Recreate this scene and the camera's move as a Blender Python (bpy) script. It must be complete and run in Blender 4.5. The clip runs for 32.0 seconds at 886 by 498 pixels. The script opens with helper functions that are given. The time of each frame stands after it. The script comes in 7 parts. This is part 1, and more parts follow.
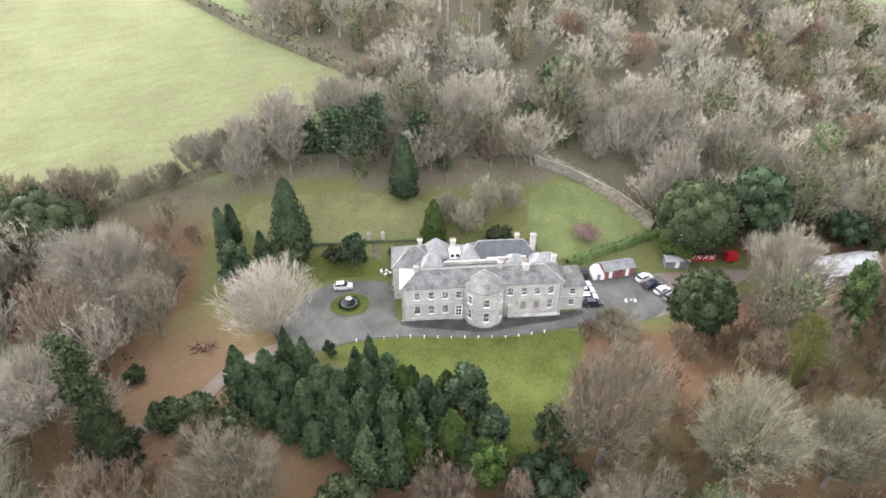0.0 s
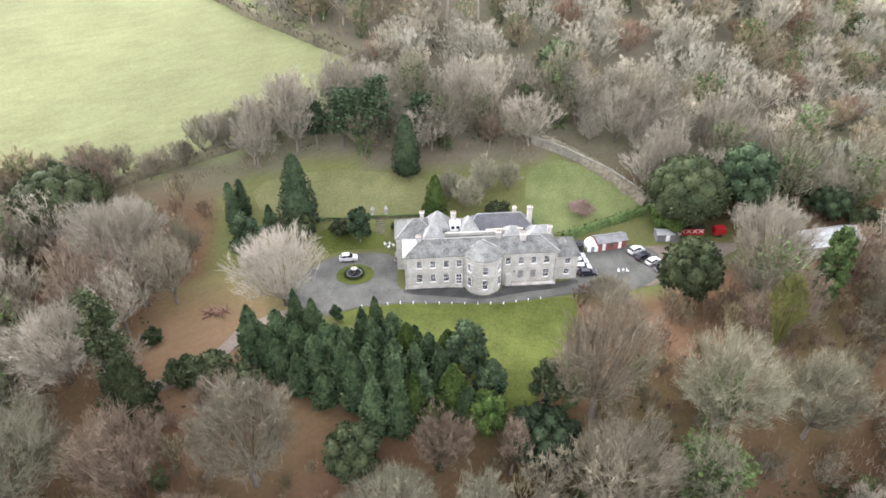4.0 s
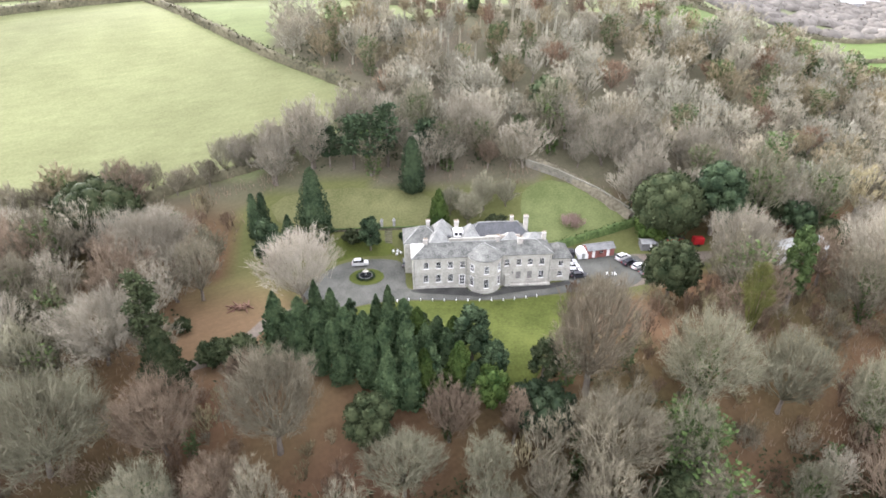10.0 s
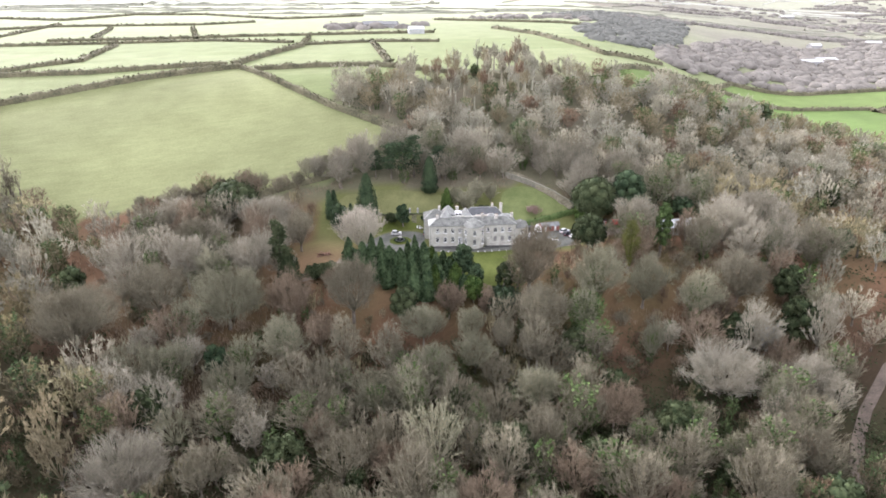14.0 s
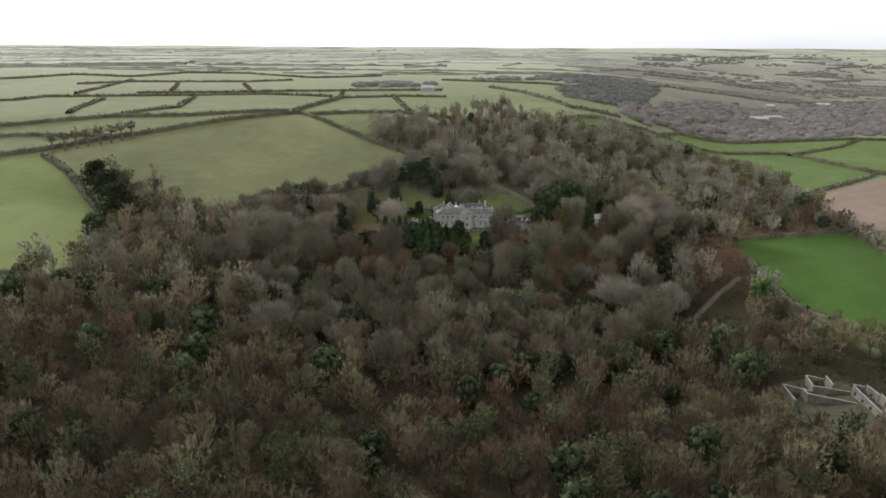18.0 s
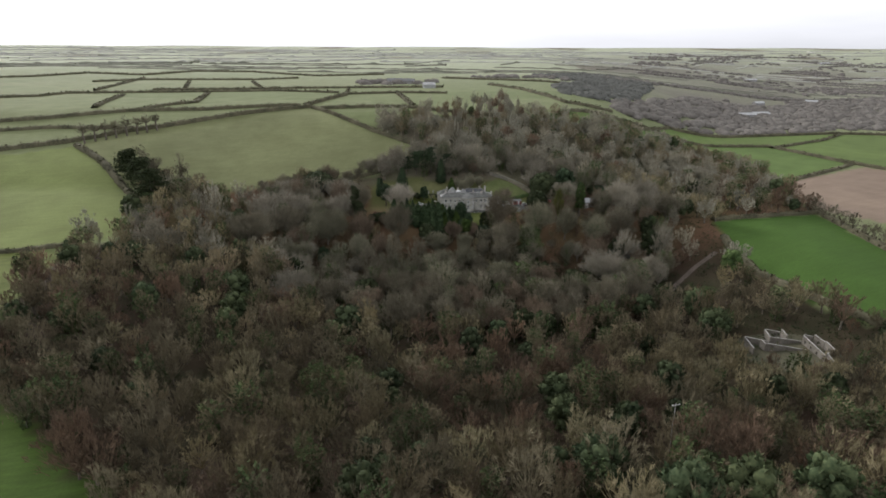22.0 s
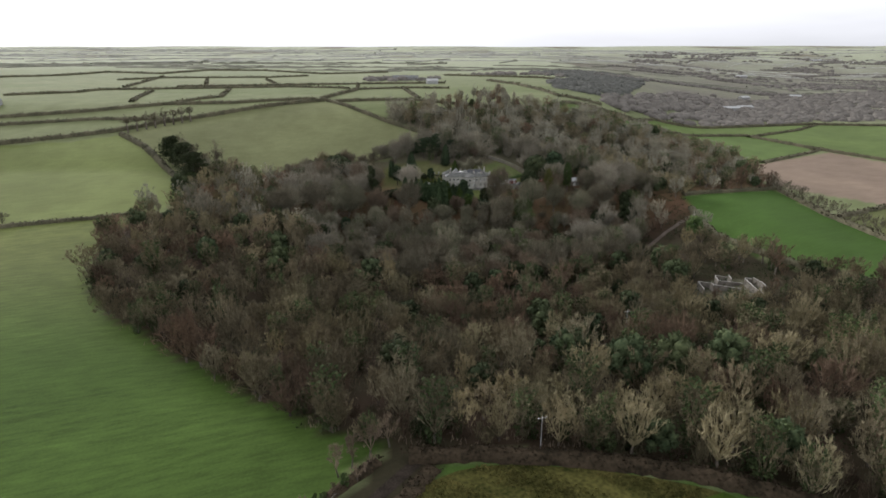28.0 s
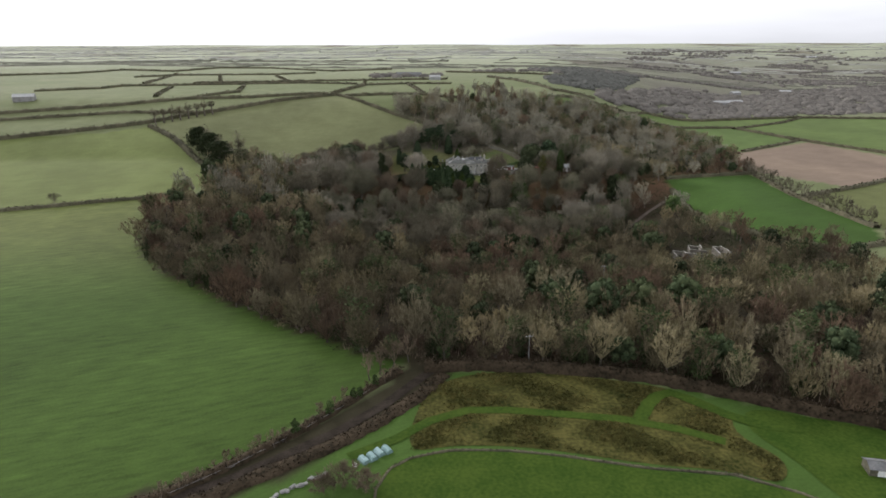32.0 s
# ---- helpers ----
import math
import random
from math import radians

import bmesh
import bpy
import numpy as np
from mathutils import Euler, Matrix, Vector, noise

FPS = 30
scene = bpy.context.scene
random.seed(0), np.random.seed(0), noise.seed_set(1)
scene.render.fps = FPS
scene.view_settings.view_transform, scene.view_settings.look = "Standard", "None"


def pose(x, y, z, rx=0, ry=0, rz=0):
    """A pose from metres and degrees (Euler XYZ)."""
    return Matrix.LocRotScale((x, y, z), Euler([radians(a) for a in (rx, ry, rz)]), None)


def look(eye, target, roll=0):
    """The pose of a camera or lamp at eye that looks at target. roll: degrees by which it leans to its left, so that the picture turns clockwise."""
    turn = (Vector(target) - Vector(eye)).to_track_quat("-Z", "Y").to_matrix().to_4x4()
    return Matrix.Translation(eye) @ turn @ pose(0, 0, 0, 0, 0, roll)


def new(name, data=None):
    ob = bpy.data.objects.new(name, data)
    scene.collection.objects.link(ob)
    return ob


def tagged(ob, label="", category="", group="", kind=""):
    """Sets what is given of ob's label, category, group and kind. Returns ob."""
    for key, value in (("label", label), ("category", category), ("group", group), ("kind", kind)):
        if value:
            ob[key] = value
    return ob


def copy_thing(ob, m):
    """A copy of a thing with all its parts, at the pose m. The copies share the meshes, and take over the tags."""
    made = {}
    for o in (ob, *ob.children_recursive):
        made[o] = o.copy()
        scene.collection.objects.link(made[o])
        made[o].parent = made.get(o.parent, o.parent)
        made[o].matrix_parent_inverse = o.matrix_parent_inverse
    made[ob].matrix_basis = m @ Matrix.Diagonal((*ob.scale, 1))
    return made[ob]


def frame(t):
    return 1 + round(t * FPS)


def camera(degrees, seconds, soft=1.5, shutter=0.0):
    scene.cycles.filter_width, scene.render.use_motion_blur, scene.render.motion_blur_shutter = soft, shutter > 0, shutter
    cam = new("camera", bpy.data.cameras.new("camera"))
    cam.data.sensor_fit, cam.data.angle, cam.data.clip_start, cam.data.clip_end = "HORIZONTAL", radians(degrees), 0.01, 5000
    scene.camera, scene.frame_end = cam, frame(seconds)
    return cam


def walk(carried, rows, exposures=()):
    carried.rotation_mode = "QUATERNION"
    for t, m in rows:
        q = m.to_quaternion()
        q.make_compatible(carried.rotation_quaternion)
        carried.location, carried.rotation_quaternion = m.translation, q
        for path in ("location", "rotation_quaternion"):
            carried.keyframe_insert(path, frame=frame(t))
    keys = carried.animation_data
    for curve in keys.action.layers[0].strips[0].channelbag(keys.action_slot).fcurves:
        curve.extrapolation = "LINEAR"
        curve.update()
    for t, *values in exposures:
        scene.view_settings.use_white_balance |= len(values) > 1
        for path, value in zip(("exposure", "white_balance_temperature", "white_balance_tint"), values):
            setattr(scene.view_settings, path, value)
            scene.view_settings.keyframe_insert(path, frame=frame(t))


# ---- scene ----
cam = camera(72.0, 32.0, soft=1.7)
# seconds, eye x, y, z, yaw, pitch, roll of the drone
FLIGHT = [
    (0.0, 1.27, -98.44, 83.64, -4.207, -33.821, -0.277),
    (1.0, 1.35, -100.35, 83.31, -4.063, -33.802, -0.238),
    (2.0, 0.98, -102.60, 82.93, -4.121, -33.827, -0.260),
    (3.0, 0.66, -105.29, 82.43, -4.152, -33.761, -0.301),
    (4.0, 0.18, -107.20, 81.88, -4.311, -33.786, -0.251),
    (4.5, -0.12, -108.39, 81.63, -4.393, -33.772, -0.216),
    (6.5, -1.11, -113.87, 80.79, -4.503, -32.877, -0.227),
    (7.0, -1.40, -115.09, 80.72, -4.565, -31.928, -0.126),
    (8.0, -2.56, -117.95, 80.17, -4.895, -29.593, 0.099),
    (8.5, -3.03, -119.38, 79.61, -5.019, -28.587, 0.171),
    (9.0, -3.32, -120.71, 78.81, -5.062, -28.408, 0.194),
    (10.0, -4.39, -124.65, 77.98, -5.266, -28.376, 0.278),
    (11.0, -5.33, -132.48, 79.02, -5.226, -28.123, 0.408),
    (11.5, -6.76, -143.57, 81.29, -5.288, -27.455, 0.344),
    (12.0, -6.77, -157.37, 84.52, -4.746, -26.702, 0.155),
    (12.5, -6.43, -170.21, 87.64, -4.216, -26.125, -0.143),
    (13.0, -5.85, -184.21, 90.29, -3.643, -25.421, -0.346),
    (13.5, -6.35, -199.39, 92.28, -3.418, -24.612, -0.420),
    (14.0, -7.21, -216.42, 93.84, -3.263, -23.725, -0.371),
    (14.5, -7.79, -235.74, 95.24, -3.144, -22.799, -0.195),
    (16.5, -9.76, -303.27, 100.30, -2.735, -20.054, 0.233),
    (17.0, -11.11, -321.22, 101.00, -2.688, -19.279, 0.341),
    (17.5, -12.41, -335.31, 101.47, -2.783, -18.650, 0.365),
    (18.0, -13.23, -339.83, 101.45, -2.819, -18.644, 0.364),
    (19.0, -14.64, -348.60, 101.28, -2.875, -18.638, 0.360),
    (20.0, -15.82, -357.17, 100.99, -2.912, -18.637, 0.352),
    (21.0, -16.85, -365.68, 100.64, -2.934, -18.638, 0.338),
    (22.0, -17.81, -374.26, 100.30, -2.946, -18.642, 0.316),
    (23.0, -18.73, -383.03, 100.00, -2.949, -18.645, 0.284),
    (24.0, -19.67, -392.05, 99.76, -2.947, -18.650, 0.244),
    (25.0, -20.65, -401.39, 99.61, -2.941, -18.654, 0.196),
    (25.5, -21.16, -406.19, 99.57, -2.937, -18.657, 0.169),
    (27.5, -23.35, -426.25, 99.58, -2.916, -18.675, 0.050),
    (28.0, -23.93, -431.47, 99.61, -2.910, -18.682, 0.020),
    (29.0, -25.11, -442.10, 99.69, -2.894, -18.702, -0.039),
    (30.0, -26.27, -452.94, 99.73, -2.874, -18.732, -0.091),
    (31.0, -27.38, -463.90, 99.67, -2.849, -18.775, -0.131),
    (32.0, -28.37, -474.84, 99.45, -2.814, -18.836, -0.153)
]
EXPOSURES = [(0.0, 2.6, 6050, 18), (4.0, 2.66, 6050, 18), (7.0, 2.69, 6050, 18), (9.0, 2.67, 6050, 18), (12.0, 2.6, 6000, 18), (14.5, 2.3, 6000, 19), (16.5, 1.65, 6050, 14), (17.0, 1.3, 6100, 13),
             (18.0, 0.80, 6150, 13), (22.0, 0.68, 6150, 13), (32.0, 0.66, 6150, 13)]
walk(cam, [(t, pose(x, y, z, 90 + pitch, 0, yaw) @ pose(0, 0, 0, 0, 0, roll)) for t, x, y, z, yaw, pitch, roll in FLIGHT], EXPOSURES)

# ---- sky and sun: bright overcast, the sun veiled behind cloud ahead on the west side ----
SUN_AZ, SUN_EL = radians(-38), radians(26)
world = bpy.data.worlds.new("overcast_sky")
scene.world = world
world.use_nodes = True
wn, wl = world.node_tree.nodes, world.node_tree.links
bg = wn["Background"]
sky = wn.new("ShaderNodeTexSky")
sky.sky_type, sky.sun_disc = "NISHITA", False
sky.sun_elevation, sky.sun_rotation = SUN_EL, SUN_AZ
sky.dust_density, sky.air_density = 4.0, 1.0
grey = wn.new("ShaderNodeHueSaturation")
grey.inputs["Saturation"].default_value = 0.18
wl.new(sky.outputs[0], grey.inputs["Color"])
coord = wn.new("ShaderNodeTexCoord")
squash = wn.new("ShaderNodeMapping")
squash.inputs["Scale"].default_value = (1.0, 1.0, 7.0)
cloud = wn.new("ShaderNodeTexNoise")
cloud.inputs["Scale"].default_value, cloud.inputs["Detail"].default_value = 1.6, 7.0
wl.new(coord.outputs["Generated"], squash.inputs["Vector"])
wl.new(squash.outputs[0], cloud.inputs["Vector"])
shade = wn.new("ShaderNodeMapRange")
shade.inputs["From Min"].default_value, shade.inputs["From Max"].default_value = 0.3, 0.75
shade.inputs["To Min"].default_value, shade.inputs["To Max"].default_value = 5.6, 8.4
wl.new(cloud.outputs[0], shade.inputs["Value"])
veil = wn.new("ShaderNodeMix")
veil.data_type = "RGBA"
veil.inputs["Factor"].default_value = 0.6
wl.new(grey.outputs[0], veil.inputs["A"])
wl.new(shade.outputs[0], veil.inputs["B"])
wl.new(veil.outputs["Result"], bg.inputs["Color"])
bg.inputs["Strength"].default_value = 0.13
sun = new("sun", bpy.data.lights.new("sun", "SUN"))
sun.data.energy, sun.data.angle, sun.data.color = 1.1, radians(14), (1.0, 0.95, 0.86)
sun.matrix_world = look((math.sin(SUN_AZ) * 90, math.cos(SUN_AZ) * 90, 90 * math.tan(SUN_EL)), (0, 0, 0))


# ---- materials ----
def surface(name, dark, light, rough=0.85, grain=3.0, patch=0.25, bump=0.25, metal=0.0, rand=0.0, island=False, attribute="", spec=0.3, contrast=0.5):
    """A two-scale mottled material in world metres: grain and patch are noise scales per metre."""
    m = bpy.data.materials.new(name)
    m.use_nodes = True
    n, l = m.node_tree.nodes, m.node_tree.links
    b = n["Principled BSDF"]
    geo = n.new("ShaderNodeNewGeometry")
    fine, wide = n.new("ShaderNodeTexNoise"), n.new("ShaderNodeTexNoise")
    fine.inputs["Scale"].default_value, wide.inputs["Scale"].default_value = grain, patch
    fine.inputs["Detail"].default_value, wide.inputs["Detail"].default_value = 5.0, 4.0
    for t in (fine, wide):
        l.new(geo.outputs["Position"], t.inputs["Vector"])
    mix = n.new("ShaderNodeMix")
    mix.data_type = "RGBA"
    mix.inputs["A"].default_value, mix.inputs["B"].default_value = (*dark, 1), (*light, 1)
    add = n.new("ShaderNodeMath")
    add.operation = "ADD"
    l.new(fine.outputs[0], add.inputs[0])
    l.new(wide.outputs[0], add.inputs[1])
    span = n.new("ShaderNodeMapRange")
    span.inputs["From Min"].default_value, span.inputs["From Max"].default_value = 1.0 - contrast / 2, 1.0 + contrast / 2
    l.new(add.outputs[0], span.inputs["Value"])
    l.new(span.outputs[0], mix.inputs["Factor"])
    colour = mix.outputs["Result"]
    if attribute:
        a = n.new("ShaderNodeAttribute")
        a.attribute_name = attribute
        tint = n.new("ShaderNodeMix")
        tint.data_type, tint.blend_type = "RGBA", "MULTIPLY"
        tint.inputs["Factor"].default_value = 1.0
        l.new(a.outputs["Color"], tint.inputs["A"])
        l.new(colour, tint.inputs["B"])
        colour = tint.outputs["Result"]
    if rand:
        source = geo.outputs["Random Per Island"] if island else n.new("ShaderNodeObjectInfo").outputs["Random"]
        vary = n.new("ShaderNodeMapRange")
        vary.inputs["To Min"].default_value, vary.inputs["To Max"].default_value = 1 - rand, 1 + rand
        l.new(source, vary.inputs["Value"])
        hsv = n.new("ShaderNodeHueSaturation")
        l.new(vary.outputs[0], hsv.inputs["Value"])
        l.new(colour, hsv.inputs["Color"])
        colour = hsv.outputs["Color"]
    l.new(colour, b.inputs["Base Color"])
    b.inputs["Roughness"].default_value, b.inputs["Metallic"].default_value = rough, metal
    b.inputs["Specular IOR Level"].default_value = spec
    if bump:
        bp = n.new("ShaderNodeBump")
        bp.inputs["Strength"].default_value, bp.inputs["Distance"].default_value = bump, 0.05
        l.new(fine.outputs[0], bp.inputs["Height"])
        l.new(bp.outputs[0], b.inputs["Normal"])
    return m


LAND = surface("land", (0.82, 0.82, 0.80), (1.12, 1.12, 1.15), 0.95, 1.3, 0.06, 0.3, attribute="cover", spec=0.1, contrast=0.6)
TARMAC = surface("worn_tarmac", (0.050, 0.051, 0.044), (0.112, 0.112, 0.097), 0.9, 4.0, 0.22, 0.2, spec=0.15)
LAWN = surface("mown_lawn", (0.038, 0.049, 0.010), (0.072, 0.084, 0.020), 0.95, 2.2, 0.16, 0.5, spec=0.1)
STUCCO = surface("lichened_stucco", (0.24, 0.233, 0.200), (0.47, 0.458, 0.402), 0.9, 2.4, 0.5, 0.25, contrast=0.75)
SLATE = surface("weathered_slate", (0.045, 0.046, 0.042), (0.155, 0.156, 0.140), 0.6, 3.0, 0.55, 0.3, contrast=0.6, spec=0.15)
LEAD = surface("pale_lead", (0.16, 0.162, 0.15), (0.28, 0.282, 0.262), 0.5, 2.0, 0.5, 0.15, spec=0.15)
WHITE = surface("white_paint", (0.72, 0.72, 0.70), (0.86, 0.86, 0.84), 0.5, 6.0, 0.6, 0.05)
GLASS = surface("window_glass", (0.010, 0.011, 0.012), (0.025, 0.026, 0.028), 0.08, 1.0, 0.3, 0.0, spec=0.2)
BLIND = surface("blind_window_render", (0.15, 0.145, 0.135), (0.23, 0.222, 0.205), 0.9, 4.0, 0.8, 0.2)
STONE = surface("grey_stone", (0.24, 0.225, 0.20), (0.46, 0.44, 0.39), 0.9, 4.0, 0.7, 0.5, rand=0.15)
BARK = surface("grey_brown_bark", (0.07, 0.057, 0.045), (0.18, 0.155, 0.125), 0.95, 5.0, 0.3, 0.4, rand=0.2)
TWIG = surface("bare_twigs", (0.094, 0.084, 0.058), (0.212, 0.190, 0.136), 0.95, 1.2, 0.12, 0.0, rand=0.24, spec=0.05)
TWIG_RED = surface("russet_twigs", (0.100, 0.076, 0.053), (0.212, 0.166, 0.118), 0.95, 1.2, 0.12, 0.0, rand=0.22, spec=0.05)
TWIG_PALE = surface("lichened_twigs", (0.108, 0.102, 0.068), (0.222, 0.211, 0.145), 0.95, 1.2, 0.12, 0.0, rand=0.25, spec=0.05)
TWIG_BLEACHED = surface("bleached_twigs", (0.24, 0.215, 0.168), (0.41, 0.375, 0.305), 0.95, 1.2, 0.12, 0.0, spec=0.05)
# Twigs paled to stand for haze over the hill and its flanks.
TWIG_HAZED = surface("hazed_twigs", (0.165, 0.149, 0.112), (0.310, 0.283, 0.220), 0.95, 1.2, 0.12, 0.0, rand=0.22, spec=0.05)
LEAF_DARK = surface("dark_conifer_foliage", (0.016, 0.029, 0.015), (0.058, 0.082, 0.040), 0.85, 1.5, 0.3, 0.0, rand=0.22, spec=0.08)
LEAF_MID = surface("cypress_foliage", (0.020, 0.040, 0.010), (0.070, 0.098, 0.026), 0.85, 1.5, 0.3, 0.0, rand=0.2, spec=0.06)
LEAF_OAK = surface("holm_oak_foliage", (0.015, 0.023, 0.010), (0.052, 0.061, 0.029), 0.85, 1.5, 0.3, 0.0, rand=0.2, spec=0.06)
LEAF_IVY = surface("ivy_foliage", (0.032, 0.055, 0.017), (0.09, 0.125, 0.042), 0.8, 1.5, 0.3, 0.0, rand=0.2, spec=0.1)
LEAF_GOLD = surface("golden_foliage", (0.060, 0.068, 0.018), (0.145, 0.145, 0.046), 0.85, 1.5, 0.3, 0.0, rand=0.2, spec=0.08)
HEDGE = surface("hedgerow_foliage", (0.048, 0.046, 0.028), (0.116, 0.106, 0.066), 0.9, 1.0, 0.1, 0.0, rand=0.15, island=True, spec=0.1)

# The hill look is paler than the others: distance haze in its colour.
WOOD_LOOKS = {key: surface("wood_" + key, dark, light, 0.95, 1.2, 0.12, 0.0, attribute="tint", spec=0.1) for key, dark, light in (
    ("grey", (0.076, 0.064, 0.039), (0.175, 0.148, 0.094)), ("russet", (0.072, 0.050, 0.034), (0.150, 0.106, 0.071)), ("pale", (0.105, 0.091, 0.050), (0.235, 0.203, 0.122)), ("hazed", (0.116, 0.107, 0.079), (0.226, 0.210, 0.160)),
    ("ivy", (0.024, 0.037, 0.014), (0.066, 0.085, 0.034)), ("evergreen", (0.017, 0.026, 0.012), (0.054, 0.065, 0.030)), ("trunk", (0.06, 0.05, 0.04), (0.15, 0.13, 0.105)))}


def streaked(material, turn, across=0.9, along_it=0.04, depth=0.3, only=""):
    """Adds fine parallel streaks, as machinery leaves them, to a material's colour."""
    n, l = material.node_tree.nodes, material.node_tree.links
    b = n["Principled BSDF"]
    old = b.inputs["Base Color"].links[0].from_socket
    geo, turned, noise = n.new("ShaderNodeNewGeometry"), n.new("ShaderNodeMapping"), n.new("ShaderNodeTexNoise")
    turned.vector_type = "TEXTURE"
    turned.inputs["Rotation"].default_value = (0, 0, radians(turn))
    turned.inputs["Scale"].default_value = (1 / along_it, 1 / across, 1.0)
    noise.inputs["Scale"].default_value, noise.inputs["Detail"].default_value = 1.0, 6.0
    l.new(geo.outputs["Position"], turned.inputs["Vector"])
    l.new(turned.outputs[0], noise.inputs["Vector"])
    span, hsv = n.new("ShaderNodeMapRange"), n.new("ShaderNodeHueSaturation")
    span.inputs["From Min"].default_value, span.inputs["From Max"].default_value = 0.3, 0.7
    span.inputs["To Min"].default_value, span.inputs["To Max"].default_value = 1 - depth, 1 + depth
    l.new(noise.outputs[0], span.inputs["Value"])
    value = span.outputs[0]
    if only:
        where, part_of = n.new("ShaderNodeAttribute"), n.new("ShaderNodeMix")
        where.attribute_name = only
        part_of.inputs["A"].default_value = 1.0
        l.new(where.outputs["Fac"], part_of.inputs["Factor"])
        l.new(value, part_of.inputs["B"])
        value = part_of.outputs["Result"]
    l.new(value, hsv.inputs["Value"])
    l.new(old, hsv.inputs["Color"])
    l.new(hsv.outputs[0], b.inputs["Base Color"])


streaked(LAND, 29, 1.1, 0.07, 0.06)
streaked(LAND, 18, 0.35, 0.05, 0.06)
streaked(LAND, 17, 0.55, 0.12, 0.20, "sward")


# ---- mesh helpers ----
def tri_mesh(name, verts, faces, *mats):
    """A mesh from arrays of vertices and triangles."""
    me = bpy.data.meshes.new(name)
    v, f = np.asarray(verts, np.float32).reshape(-1, 3), np.asarray(faces, np.int32).reshape(-1, 3)
    me.vertices.add(len(v))
    me.vertices.foreach_set("co", v.ravel())
    me.loops.add(len(f) * 3)
    me.loops.foreach_set("vertex_index", f.ravel())
    me.polygons.add(len(f))
    me.polygons.foreach_set("loop_start", np.arange(0, len(f) * 3, 3, dtype=np.int32))
    me.update(calc_edges=True)
    for m in mats:
        me.materials.append(m)
    return me


def part(name, bm, material, parent, label="", at=None):
    """Links a bmesh or a ready mesh as one mesh object under a thing or under a part."""
    if isinstance(bm, bmesh.types.BMesh):
        me = bpy.data.meshes.new(name)
        bm.to_mesh(me)
        bm.free()
        me.materials.append(material)
    else:
        me = bm
    ob = new(name, me)
    ob.parent = parent
    if at is not None:
        ob.matrix_local = at
    return tagged(ob, label)


def thing(name, at, label, category, group="", kind=""):
    ob = new(name)
    ob.matrix_world = at
    return tagged(ob, label, category, group, kind)


def box(bm, x0, x1, y0, y1, z0, z1, bevel=0.0):
    made = bmesh.ops.create_cube(bm, size=1.0)["verts"]
    bmesh.ops.transform(bm, matrix=Matrix.Translation(((x0 + x1) / 2, (y0 + y1) / 2, (z0 + z1) / 2)) @ Matrix.Diagonal((x1 - x0, y1 - y0, z1 - z0, 1)), verts=made)
    if bevel:
        bmesh.ops.bevel(bm, geom=list({e for v in made for e in v.link_edges}), offset=bevel, segments=1, affect="EDGES")
    return bm


def block(x0, x1, y0, y1, z0, z1, bevel=0.0):
    return box(bmesh.new(), x0, x1, y0, y1, z0, z1, bevel)


def tube(bm, r0, r1, z0, z1, n=10, x=0.0, y=0.0):
    made = bmesh.ops.create_cone(bm, cap_ends=True, segments=n, radius1=r0, radius2=r1, depth=z1 - z0)["verts"]
    bmesh.ops.translate(bm, vec=(x, y, (z0 + z1) / 2), verts=made)
    return bm


# ---- the lie of the land ----
def step(a, b, v):
    t = np.clip((np.asarray(v, float) - a) / (b - a), 0, 1)
    return t * t * (3 - 2 * t)


def above(v, k):
    return 0.5 * (v + np.sqrt(v * v + k * k))


def ground_height(x, y):
    """A terrace for the house, a hill behind it, a wooded dip before it, and a plateau that rises to the far skyline."""
    x, y = np.asarray(x, float) / 0.9, np.asarray(y, float) / 0.9
    ramp = 0.415 * (above(y - 13, 6) - above(y - 148, 30))
    spread = above(y - 250, 80)
    east = 1 - step(85, 250 + 0.8 * spread, x - 0.15 * y)
    d = np.hypot(x, y + 300)
    z = ramp * east + step(700, 4600, d) * (24 * east + 6 * (1 - east))
    z = z + step(-120, -260, x) * 14 * step(-170, 20, y) * (1 - step(20, 140, y))
    z = z - 25 * step(-24, -78, y) * (1 - step(-130, -335, y)) * (1 - step(70, 190, np.abs(x - 30)))
    z = z + 80 * (1 - east) * step(1700, 4700, d)
    z = z + 5 * step(600, 1500, d) * np.sin(x / 310.0 + 1.0) * np.sin(d / 260.0)
    return z * 0.9


def gz(x, y):
    return float(ground_height(x, y))


def inside(poly, x, y):
    """Which of the points lie in the polygon."""
    hit = np.zeros(np.shape(x), bool)
    for (ax, ay), (bx, by) in zip(poly, poly[1:] + poly[:1]):
        cross = (ay > y) != (by > y)
        hit ^= cross & (x < (bx - ax) * (y - ay) / ((by - ay) if by != ay else 1e-9) + ax)
    return hit


# plots of land, in metres
WEST_FIELD = [(-96, 37), (-72, 37), (-57, 43), (-44, 48), (-33, 56), (-21, 63), (-9, 76), (-15, 82), (-46, 102), (-73, 125), (-104, 158), (-148, 136), (-197, 112), (-231, 97), (-257, 73), (-236, 50), (-210, 25), (-190, 10), (-157, 20), (-121, 30)]
FIELD_TWO = [(-255, 70), (-226, 43), (-200, 12), (-178, -22), (-174, -66), (-207, -82), (-280, -103), (-420, -130), (-520, 10), (-366, 46), (-290, 57)]
FIELD_SOUTH = [(-34, -297), (-55, -284), (-78, -264), (-107, -239), (-139, -212), (-160, -188), (-176, -156), (-186, -119), (-186, -86), (-207, -84), (-280, -105), (-420, -132), (-430, -420), (-140, -420), (-95, -357), (-76, -346), (-48, -317)]
